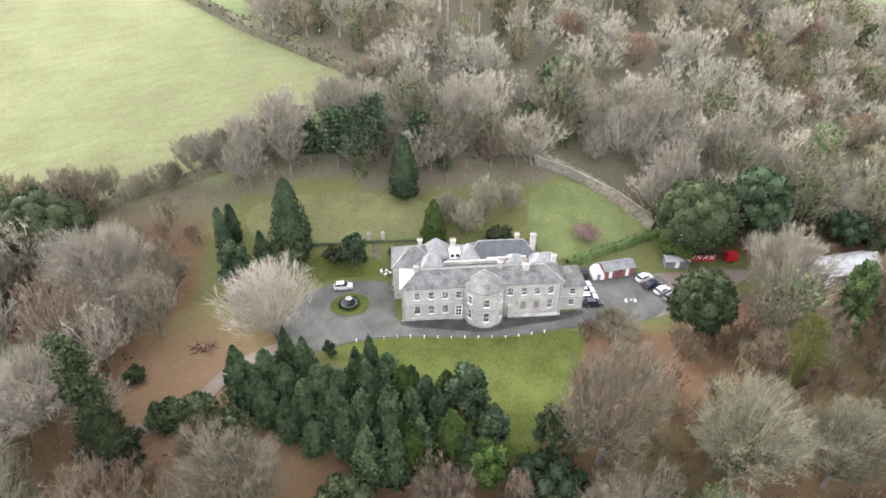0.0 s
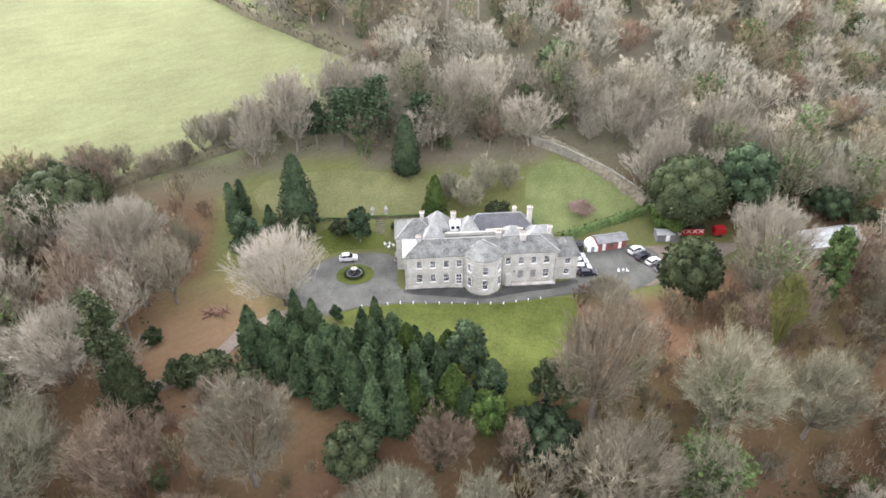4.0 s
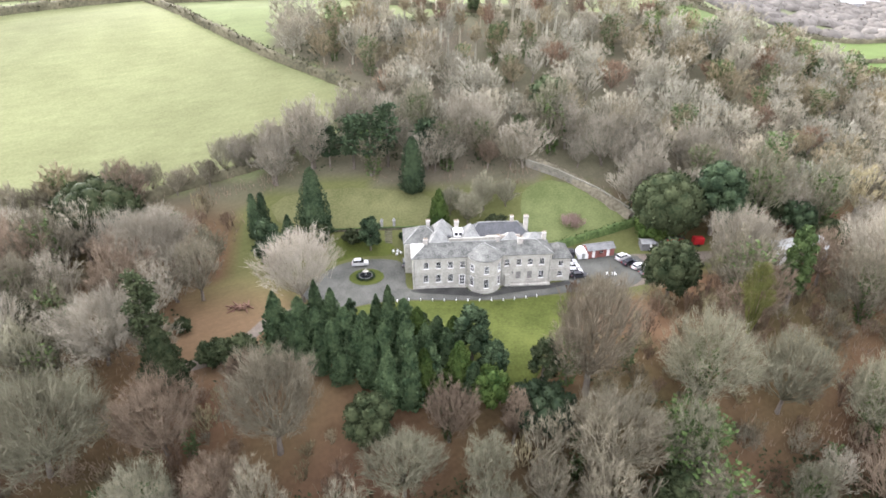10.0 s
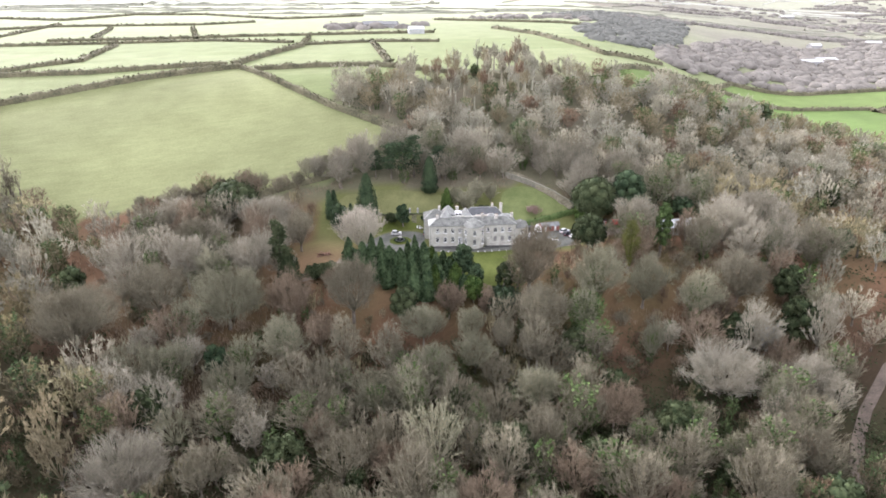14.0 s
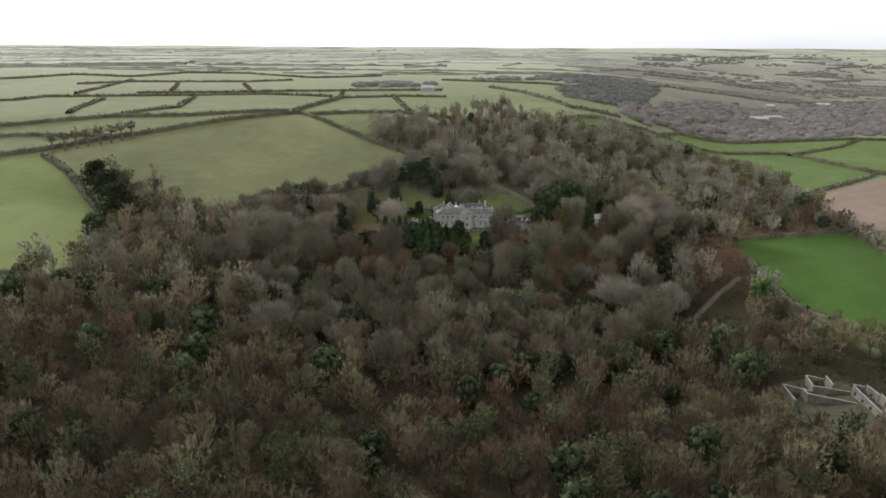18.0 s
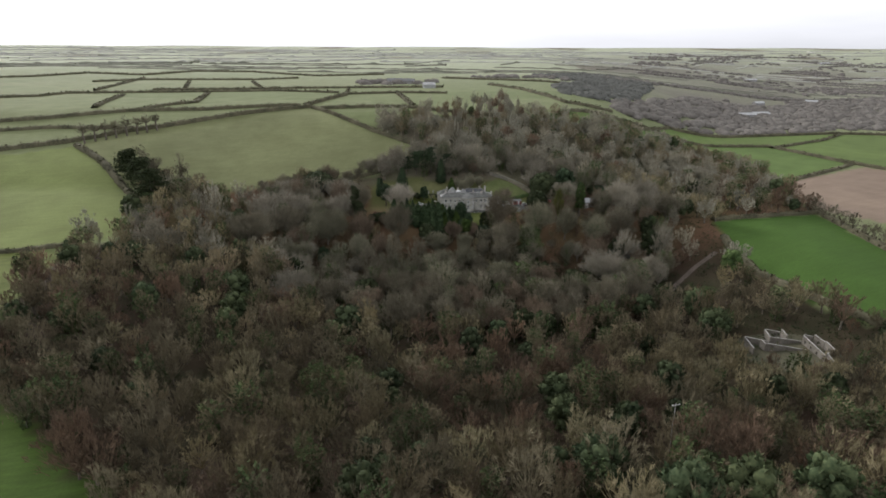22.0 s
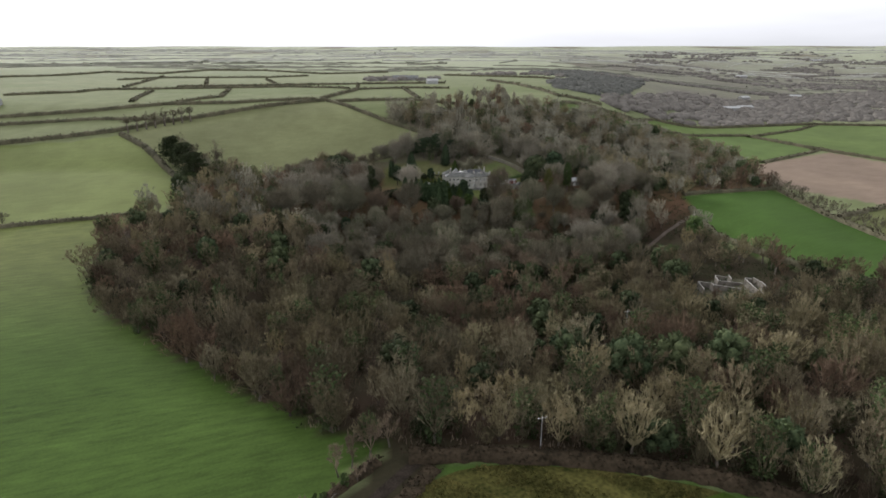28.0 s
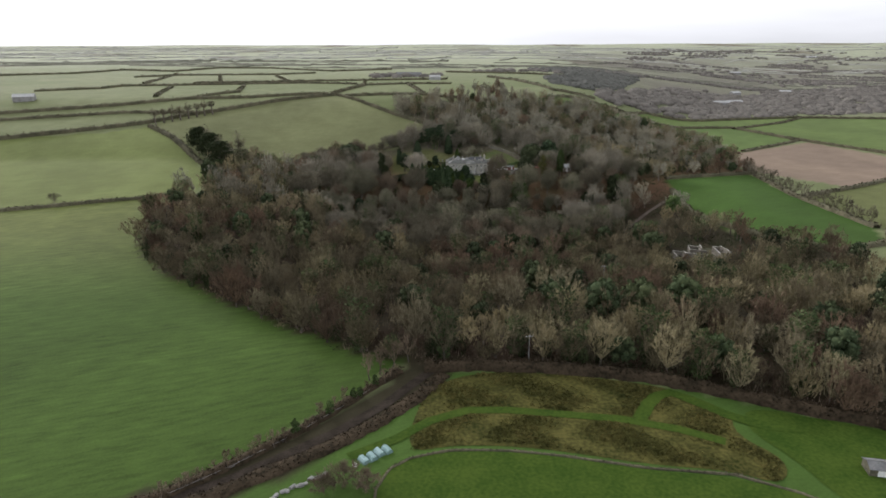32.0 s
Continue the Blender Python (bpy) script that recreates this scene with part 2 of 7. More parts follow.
EAST_FIELD = [(163, -29), (235, -17), (227, -86), (229, -159), (217, -186), (184, -196), (164, -160), (158, -130), (153, -95), (160, -50)]
PLOUGHED = [(275, 77), (377, 134), (397, 51), (420, -60), (328, -42), (283, -64), (250, -20), (243, 20)]
EAST_TOP = [(95, 124), (160, 195), (213, 244), (351, 240), (374, 151), (281, 82), (262, 110), (226, 165), (160, 128)]
EAST_TOP_TWO = [(97, 127), (131, 129), (264, 291), (482, 335), (590, 315), (700, 330), (640, 120), (410, 60), (374, 152), (351, 241), (213, 245)]
EAST_LOW = [(400, 40), (425, -60), (328, -44), (284, -66), (232, -90), (232, -170), (420, -240), (600, -100)]
PADDOCK = [(-24, -303), (-8, -303), (19, -307), (42, -313), (65, -324), (84, -334), (130, -352), (160, -440), (-140, -440), (-140, -386), (-100, -368), (-60, -345), (-38, -327)]
WOOD = [(-34, -299), (-55, -286), (-78, -266), (-107, -241), (-139, -214), (-160, -190), (-176, -158), (-186, -121), (-184, -88), (-172, -66), (-178, -20), (-193, 12), (-157, 18), (-121, 28), (-96, 35), (-60, 40), (-40, 46), (-22, 60), (-6, 75),
        (-15, 84), (-46, 106), (-40, 128), (0, 128), (28, 134), (58, 156), (84, 130), (114, 118), (160, 128), (226, 165), (265, 150), (262, 90), (240, 20), (236, -14), (166, -22), (160, -50), (150, -95), (156, -130), (162, -160), (180, -196), (170, -240), (150, -330), (96, -340), (65, -321), (42, -310), (19, -304), (-8, -300)]
CLEARING = [(-51, -24), (-39, -30), (-33, -20), (-12, -28), (20, -34), (28, -27), (33, -15), (37, -7), (55, -6), (62, 2), (92, 2), (98, 10), (76, 14), (66, 24), (56, 34), (44, 42), (32, 37), (10, 38), (-22, 42), (-42, 38), (-46, 22), (-48, 8), (-56, -6)]


# ---- ground: one sheet to the horizon ----
def graded(lo, hi, fine, far_lo, far_hi, grow=1.12):
    mid, out, back = list(np.arange(lo, hi + fine, fine)), [], []
    s, v = fine, mid[-1]
    while v < far_hi:
        s *= grow
        v += s
        out.append(min(v, far_hi))
    s, v = fine, lo
    while v > far_lo:
        s *= grow
        v -= s
        back.append(max(v, far_lo))
    return np.array(back[::-1] + mid + out)


def chance(i, j, salt=0):
    """A fixed pseudo-random number for a cell."""
    v = np.sin(i * 127.1 + j * 311.7 + salt * 74.7) * 43758.5453
    return v - np.floor(v)


def far_cells(x, y):
    """Which far field a place lies in, on a warped patchwork."""
    u = x + 30 * np.sin(y / 140.0) + 24 * np.sin(x / 95.0 + 1)
    v = y + 34 * np.sin(x / 170.0 + 2) + 20 * np.sin(y / 120.0)
    row = np.floor(v / (60 + 0.03 * np.clip(y, 0, 4000)))
    return np.floor(u / 128.0 + 0.37 * row), row


LANE = [(-22, -301), (-29, -310), (-38, -322), (-50, -334), (-63, -344), (-74, -352), (-100, -366), (-160, -392)]


def land_cover(x, y):
    """The base colour of the land at each place, with haze painted in far off."""
    i, j = far_cells(x, y)
    h = chance(i, j)[..., None]
    # Far fields start pale and pale further with distance: haze in the colour.
    c = (1 - h) * np.array([0.118, 0.138, 0.058]) + h * np.array([0.150, 0.164, 0.080])
    haze = step(150, 1350, y)[..., None]
    c = c * (1 - 0.75 * haze) + 0.75 * haze * (np.array([0.34, 0.348, 0.275]) + 0.35 * (c - 0.11))
    brown = ((chance(i, j, 3) > 0.9) & (np.hypot(x, y) > 1100))[..., None]
    c = np.where(brown, np.array([0.13, 0.11, 0.075]), c)
    valley = step(130, 330, x - 0.12 * y) * step(300, 520, y) * (1 - step(1300, 2400, y)) * 0.75
    wild = np.clip(valley + 0.25 * np.sin(x / 60.0) * np.sin(y / 75.0) * (valley > 0.1), 0, 1)[..., None]
    c = c * (1 - wild) + np.array([0.125, 0.115, 0.09]) * wild
    blotch = (0.5 + 0.5 * np.sin(x / 13.0 + 2 * np.sin(y / 17.0)) * np.sin(y / 11.0 + np.sin(x / 9.0)))[..., None]
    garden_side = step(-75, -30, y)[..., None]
    # Litter is darkest in the south, redder by the garden, paler on the hill.
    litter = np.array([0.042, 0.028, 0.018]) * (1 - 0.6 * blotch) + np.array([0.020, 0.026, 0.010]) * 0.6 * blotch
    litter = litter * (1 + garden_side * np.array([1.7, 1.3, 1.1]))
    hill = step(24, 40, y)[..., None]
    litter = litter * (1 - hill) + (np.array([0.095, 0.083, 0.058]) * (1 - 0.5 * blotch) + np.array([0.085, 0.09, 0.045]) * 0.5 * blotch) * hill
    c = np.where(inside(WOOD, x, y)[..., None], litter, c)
    sward = step(-110, -260, y)[..., None]
    for plot, a, b in ((WEST_FIELD, (0.139, 0.147, 0.068), (0.139, 0.147, 0.068)), (FIELD_TWO, (0.128, 0.150, 0.050), (0.128, 0.150, 0.050)), (FIELD_SOUTH, (0.104, 0.120, 0.037), (0.045, 0.077, 0.014)),
                       (EAST_FIELD, (0.042, 0.080, 0.015), (0.045, 0.083, 0.016)), (PLOUGHED, (0.190, 0.143, 0.104), (0.190, 0.143, 0.104)), (EAST_TOP, (0.082, 0.119, 0.034), (0.082, 0.119, 0.034)),
                       (EAST_TOP_TWO, (0.092, 0.126, 0.037), (0.082, 0.119, 0.034)), (EAST_LOW, (0.102, 0.112, 0.041), (0.095, 0.109, 0.041)), (PADDOCK, (0.051, 0.092, 0.018), (0.051, 0.092, 0.018))):
        grass = np.array(a) * (1 - sward) + np.array(b) * sward
        grass = grass * (1 + 0.07 * np.sin(x / 21.0 + 1.5 * np.sin(y / 31.0))[..., None])
        c = np.where(inside(plot, x, y)[..., None], grass, c)
    near = inside(CLEARING, x, y)
    west = ((x < -20) & near)[..., None]
    c = np.where(near[..., None], np.array([0.085, 0.09, 0.032]), c)
    bare = (step(18, -12, y + 0.2 * (x + 40)) * step(-16, -32, x))[..., None]
    c = np.where(west, c * (1 - bare) + np.array([0.128, 0.084, 0.046]) * bare, c)
    bank = np.full(np.shape(x), 99.0)
    for (ax, ay), (bx, by) in zip(LANE, LANE[1:]):
        t = np.clip(((x - ax) * (bx - ax) + (y - ay) * (by - ay)) / ((bx - ax) ** 2 + (by - ay) ** 2), 0, 1)
        bank = np.minimum(bank, np.hypot(x - ax - t * (bx - ax), y - ay - t * (by - ay)))
    return np.where((bank < 7)[..., None], np.array([0.034, 0.030, 0.016]), c)


def build_ground():
    xs, ys = graded(-300, 430, 4.5, -3700, 3700), graded(-450, 300, 4.5, -900, 4350)
    gx, gy = np.meshgrid(xs, ys)
    v = np.stack([gx, gy, ground_height(gx, gy)], -1).reshape(-1, 3)
    w, k = len(xs), np.arange(len(xs) * (len(ys) - 1)).reshape(len(ys) - 1, len(xs))[:, :-1].ravel()
    f = np.concatenate([np.stack([k, k + 1, k + w + 1], -1), np.stack([k, k + w + 1, k + w], -1)])
    me = tri_mesh("ground", v, f, LAND)
    a = me.color_attributes.new("cover", "FLOAT_COLOR", "POINT")
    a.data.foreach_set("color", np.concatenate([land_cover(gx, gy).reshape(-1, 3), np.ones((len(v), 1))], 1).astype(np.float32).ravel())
    b = me.attributes.new("sward", "FLOAT", "POINT")
    b.data.foreach_set("value", inside(FIELD_SOUTH, gx, gy).astype(np.float32).ravel())
    me.polygons.foreach_set("use_smooth", np.ones(len(f), bool))
    tagged(new("ground", me), "rolling farmland with green fields and leaf-strewn woodland floor", "ground", kind="structure")


build_ground()


# ---- trees ----
class Stuff:
    """Collects triangles."""

    def __init__(self):
        self.v, self.f, self.n = [], [], 0

    def add(self, v, f):
        v = np.asarray(v, float).reshape(-1, 3)
        self.v.append(v)
        self.f.append(np.asarray(f, int).reshape(-1, 3) + self.n)
        self.n += len(v)

    def limb(self, a, b, ra, rb, n=4):
        """A tapered prism from a to b."""
        a, b = np.asarray(a, float), np.asarray(b, float)
        d = (b - a) / (np.linalg.norm(b - a) + 1e-9)
        u = np.cross(d, (0.31, 0.87, 0.38))
        u /= np.linalg.norm(u) + 1e-9
        w = np.cross(d, u)
        t = np.linspace(0, 2 * np.pi, n, endpoint=False)
        ring = np.cos(t)[:, None] * u + np.sin(t)[:, None] * w
        k = np.arange(n)
        m = (k + 1) % n
        self.add(np.concatenate([a + ra * ring, b + rb * ring]), np.concatenate([np.stack([k, m, m + n], -1), np.stack([k, m + n, k + n], -1)]))

    def blades(self, base, tip, width, rng):
        """Thin triangles from base to tip."""
        d = tip - base
        side = np.cross(d, rng.normal(size=d.shape))
        side *= (width / (np.linalg.norm(side, axis=1) + 1e-9))[:, None]
        k = np.arange(len(base))[:, None] * 3
        self.add(np.stack([base - side, base + side, tip], 1), np.concatenate([k, k + 1, k + 2], 1))

    def leaves(self, at, out, size, rng):
        """Little kite-shaped sprays at places, leaning outwards."""
        n = len(at)
        d = out + 0.55 * rng.normal(size=(n, 3))
        d /= np.linalg.norm(d, axis=1)[:, None] + 1e-9
        side = np.cross(d, rng.normal(size=(n, 3)))
        side /= np.linalg.norm(side, axis=1)[:, None] + 1e-9
        s = (size * rng.uniform(0.6, 1.4, n))[:, None]
        k = np.arange(n)[:, None] * 4
        self.add(np.stack([at - 0.5 * s * d, at + 0.45 * s * side, at + 0.8 * s * d, at - 0.45 * s * side], 1), np.concatenate([np.concatenate([k, k + 1, k + 2], 1), np.concatenate([k, k + 2, k + 3], 1)]))

    def arrays(self):
        return np.concatenate(self.v), np.concatenate(self.f)

    def mesh(self, name, *mats):
        return tri_mesh(name, *self.arrays(), *mats)


def bare_tree(seed, high, wide, limbs=9, subs=6, twigs=9, thick=0.05, low=0.3):
    """Trunk and leafless crown of a broadleaved tree: limbs, branches and fine twigs."""
    rng = np.random.default_rng(seed)
    trunk, crown = Stuff(), Stuff()
    lean = rng.normal(size=2) * 0.03 * high
    fork = np.array([lean[0], lean[1], low * high * 0.95])
    r = 0.024 * high
    trunk.limb((0, 0, -0.6), (lean[0] * 0.3, lean[1] * 0.3, fork[2] * 0.4), r * 1.35, r, 7)
    trunk.limb((lean[0] * 0.3, lean[1] * 0.3, fork[2] * 0.4), fork, r, r * 0.8, 7)
    mid = np.array([lean[0], lean[1], high * (low + 1) * 0.5])
    base, tip = [], []
    for i in range(limbs):
        turn = 2 * np.pi * (i + rng.uniform(-0.3, 0.3)) / limbs * (1 if i < limbs - 2 else 2.3)
        rise = rng.uniform(0.05, 1.35) if i < limbs - 2 else 1.4
        d = np.array([np.cos(turn) * np.cos(rise), np.sin(turn) * np.cos(rise), np.sin(rise)])
        end = mid + d * np.array([wide, wide, high * (1 - low) * 0.5]) * rng.uniform(0.78, 0.95)
        start = fork + (mid - fork) * rng.uniform(-0.25, 0.35) * (i > 2)
        bend = start + (end - start) * 0.5 + np.array([0, 0, 0.08 * high]) * rng.uniform(0.2, 1.0)
        crown.limb(start, bend, r * 0.5, r * 0.3, 4)
        crown.limb(bend, end, r * 0.3, r * 0.1, 3)
        for s in range(subs):
            t = 0.35 + 0.65 * (s + rng.uniform()) / subs
            p = (start + (bend - start) * t * 2) if t < 0.5 else (bend + (end - bend) * (t * 2 - 1))
            q = p + (p - mid) * rng.uniform(0.1, 0.35) + rng.normal(size=3) * 0.2 * wide * np.array([1, 1, 0.8]) + np.array([0, 0, 0.06 * high])
            o = (q - mid) / np.array([wide, wide, high * (1 - low) * 0.5])
            if (far := np.linalg.norm(o)) > 0.98:
                q = mid + (q - mid) * 0.98 / far
            crown.limb(p, q, r * 0.16, r * 0.05, 3)
            k = twigs + int(rng.integers(0, 3))
            b = p + (q - p) * rng.uniform(0.3, 1.0, (k, 1))
            out = (b - mid) / (np.linalg.norm(b - mid, axis=1)[:, None] + 1e-9)
            t2 = b + (out * 0.7 + rng.normal(size=(k, 3)) * 0.55 + np.array([0, 0, 0.45])) * 0.15 * wide * rng.uniform(0.6, 1.3, (k, 1))
            base.append(b)
            tip.append(t2)
            for _ in range(3):
                c = b + (t2 - b) * rng.uniform(0.25, 0.9, (k, 1))
                base.append(c)
                tip.append(c + ((t2 - b) * 0.45 + rng.normal(size=(k, 3)) * 0.055 * wide + np.array([0, 0, 0.02 * wide])))
    b, t = np.concatenate(base), np.concatenate(tip)
    crown.blades(b, t, thick * rng.uniform(0.6, 1.2, len(b)), rng)
    return trunk, crown


def puff_tree(seed, high, wide, puffs=11, subs=4, twigs=8, fine=1, thick=0.15, low=0.3, skin=40):
    """A leafless crown whose limbs end in rounded fans of upright twigs."""
    rng = np.random.default_rng(seed)
    trunk, crown = Stuff(), Stuff()
    r = 0.022 * high
    fork = np.array([*(rng.normal(size=2) * 0.02 * high), low * high])
    trunk.limb((0, 0, -0.6), fork * 0.5, r * 1.4, r, 6)
    trunk.limb(fork * 0.5, fork, r, r * 0.85, 6)
    base, tip = [], []
    for i in range(puffs):
        u = (i + 0.5) / puffs
        turn, away = i * 2.399963 + rng.uniform(-0.4, 0.4), math.sqrt(u) * rng.uniform(0.85, 1.1)
        size = wide * rng.uniform(0.32, 0.46) * (11 / puffs) ** 0.3
        c = np.array([math.cos(turn) * away * (wide - size * 0.6), math.sin(turn) * away * (wide - size * 0.6), 0.0])
        c[2] = low * high + (high * (1 - low) - size) * (math.sqrt(max(0.0, 1 - 0.8 * min(away, 1.05) ** 2)) * rng.uniform(0.86, 1.0))
        root = c + np.array([-c[0] * 0.25, -c[1] * 0.25, -size * 1.1])
        bend = fork + (root - fork) * 0.55 + np.array([root[0], root[1], 0]) * 0.12
        crown.limb(fork, bend, r * 0.5, r * 0.3, 3)
        crown.limb(bend, root, r * 0.3, r * 0.16, 3)
        for s in range(subs):
            d = rng.normal(size=3)
            d[2] = abs(d[2]) * 0.9 + 0.25
            d /= np.linalg.norm(d)
            e = c + d * size * rng.uniform(0.75, 1.0) * np.array([1, 1, 1.1])
            if fine:
                crown.limb(root, e, r * 0.13, r * 0.04, 3)
            b = root + (e - root) * rng.uniform(0.25, 0.9, (twigs, 1))
            n = (b - root) / (np.linalg.norm(b - root, axis=1)[:, None] + 1e-9)
            t = b + (0.45 * n + 0.5 * d + rng.normal(size=(twigs, 3)) * 0.5 + np.array([0, 0, 0.5])) * size * rng.uniform(0.3, 0.6, (twigs, 1)) * (0.62 if thick < 0.07 else 1.0)
            base.append(b)
            tip.append(t)
            for _ in range(fine):
                a = b + (t - b) * rng.uniform(0.3, 0.95, (twigs, 1))
                base.append(a)
                tip.append(a + (t - b) * 0.35 + rng.normal(size=(twigs, 3)) * size * 0.16 + np.array([0, 0, 0.08 * size]))
        n = rng.normal(size=(skin, 3))
        n[:, 2] = np.abs(n[:, 2]) * 0.9
        n /= np.linalg.norm(n, axis=1)[:, None]
        b = c + n * size * rng.uniform(0.6, 0.95, (skin, 1)) * np.array([1, 1, 0.95])
        base.append(b)
        tip.append(b + (0.6 * n + rng.normal(size=(skin, 3)) * 0.35 + np.array([0, 0, 0.5])) * size * rng.uniform(0.25, 0.5, (skin, 1)) * (0.6 if thick < 0.07 else 1.0))
    b, t = np.concatenate(base), np.concatenate(tip)
    crown.blades(b, t, thick * rng.uniform(0.6, 1.2, len(b)), rng)
    return trunk, crown


def domed_tree(seed, high, wide, twigs=3600, thick=0.05, low=0.22, lobes=16, subs=4, fan=0.0, each=11):
    """A leafless broadleaved tree: limbs run from the fork to uneven masses of twig sprays that make a lumpy crown; fan draws it up into a narrow brush."""
    rng = np.random.default_rng(seed)
    trunk, crown = Stuff(), Stuff()
    r = 0.021 * high
    fork = np.array([*(rng.normal(size=2) * 0.02 * high), low * high])
    trunk.limb((0, 0, -0.8), fork * 0.5, r * 1.4, r, 6)
    trunk.limb(fork * 0.5, fork, r, r * 0.85, 6)
    mid = np.array([fork[0], fork[1], high * 0.55])
    up, down = high - mid[2], mid[2] - high * low * 0.6
    semi = wide * rng.uniform(0.88, 1.06, 2)
    rise = -0.55 + 1.55 * (np.arange(lobes) + 0.5) / lobes
    turn = np.arange(lobes) * 2.399963 + rng.uniform(-0.6, 0.6, lobes)
    out = np.sqrt(np.clip(1 - rise * rise, 0, 1))
    lobe = np.stack([np.cos(turn) * out, np.sin(turn) * out, rise], -1)
    reach = rng.uniform(0.68, 1.12, lobes)

    def shell(n, far):
        """The place that lies so far out in the crown along each way."""
        near = n @ lobe.T
        g = reach[near.argmax(1)] * (0.62 + 0.38 * np.clip((near.max(1) - 0.70) / 0.28, 0, 1) ** 0.7) * far
        taper = 1 + 0.35 * np.clip(n[:, 2], -1, 0)
        return mid + np.stack([n[:, 0] * semi[0] * taper, n[:, 1] * semi[1] * taper, n[:, 2] * np.where(n[:, 2] > 0, up, down)], -1) * g[:, None]

    ends = shell(lobe, np.full(lobes, 0.74))
    for d, end in zip(lobe, ends):
        bend = fork + (end - fork) * 0.5 + np.array([d[0], d[1], 0.3]) * 0.07 * wide
        crown.limb(fork, bend, r * 0.5, r * 0.28, 3)
        crown.limb(bend, end, r * 0.28, r * 0.12, 3)
        if subs:
            e = d + rng.normal(size=(subs, 3)) * 0.3
            e /= np.linalg.norm(e, axis=1)[:, None]
            for q in shell(e, rng.uniform(0.8, 1.0, subs)):
                crown.limb(bend + (end - bend) * rng.uniform(0.1, 0.9), q, r * 0.13, r * 0.035, 3)
    n = rng.normal(size=(twigs, 3))
    n /= np.linalg.norm(n, axis=1)[:, None]
    n = n[n[:, 2] > rng.uniform(-0.9, -0.1, twigs)][:twigs // each]
    m = len(n)
    p = shell(n, (0.45 + 0.5 * rng.uniform(0, 1, m) ** 0.6) * rng.uniform(0.86, 1.08, m))
    d = (p - fork) / (np.linalg.norm(p - fork, axis=1)[:, None] + 1e-9) * 0.9 + rng.normal(size=(m, 3)) * 0.2 + np.array([0, 0, 0.18 + 0.7 * fan])
    d /= np.linalg.norm(d, axis=1)[:, None] + 1e-9
    long = (0.17 + 0.06 * fan) * (wide + 2.5) * rng.uniform(0.55, 1.2, m)
    stem = p - d * (long * rng.uniform(1.2, 2.2, m))[:, None] - np.array([0, 0, 0.03]) * wide
    crown.blades(stem, p + d * long[:, None] * 0.5, np.minimum(0.085, thick * rng.uniform(1.2, 1.9, m)), rng)
    p, d, long = np.repeat(p, each, 0), np.repeat(d, each, 0), np.repeat(long, each)
    m = len(p)
    way = d + rng.normal(size=(m, 3)) * (0.38 - 0.18 * fan)
    way *= (long * rng.uniform(0.45, 1.1, m) / (np.linalg.norm(way, axis=1) + 1e-9))[:, None]
    base = p - d * (long * rng.uniform(0.35, 0.75, m))[:, None] + rng.normal(size=(m, 3)) * 0.025 * wide
    crown.blades(base, base + way, thick * rng.uniform(0.55, 1.3, m), rng)
    return trunk, crown


def layered_pine(seed, high, wide, tiers=11, count=2400, spray=0.8):
    """A dark pine whose boughs spread in flat uneven shelves on a bare stem."""
    rng = np.random.default_rng(seed)
    trunk, crown = Stuff(), Stuff()
    trunk.limb((0, 0, -0.8), (0, 0, high * 0.55), 0.026 * high, 0.018 * high, 7)
    trunk.limb((0, 0, high * 0.55), (0, 0, high * 0.97), 0.018 * high, 0.006 * high, 6)
    for i in range(tiers):
        h = 0.3 + 0.68 * (i + 0.5) / tiers
        for turn in rng.uniform(0, 2 * np.pi, 3):
            far = wide * rng.uniform(0.55, 1.0) * (1 - 0.75 * max(0.0, h - 0.55) / 0.45) * (0.75 if h < 0.45 else 1.0)
            tip = np.array([math.cos(turn) * far, math.sin(turn) * far, (h + 0.03) * high])
            trunk.limb((0, 0, h * high), tip * np.array([0.8, 0.8, 1.0]), 0.007 * high, 0.003 * high, 3)
            n = count // (tiers * 3)
            t = rng.uniform(0.25, 1.05, n)
            spread = rng.normal(size=(n, 3)) * np.array([0.2 * wide, 0.2 * wide, 0.022 * high])
            at = np.array([0, 0, h * high]) + (tip - np.array([0, 0, h * high])) * t[:, None] + spread
            crown.leaves(at, np.stack([np.full(n, math.cos(turn)), np.full(n, math.sin(turn)), np.full(n, 0.35)], -1), spray, rng)
    return trunk, crown


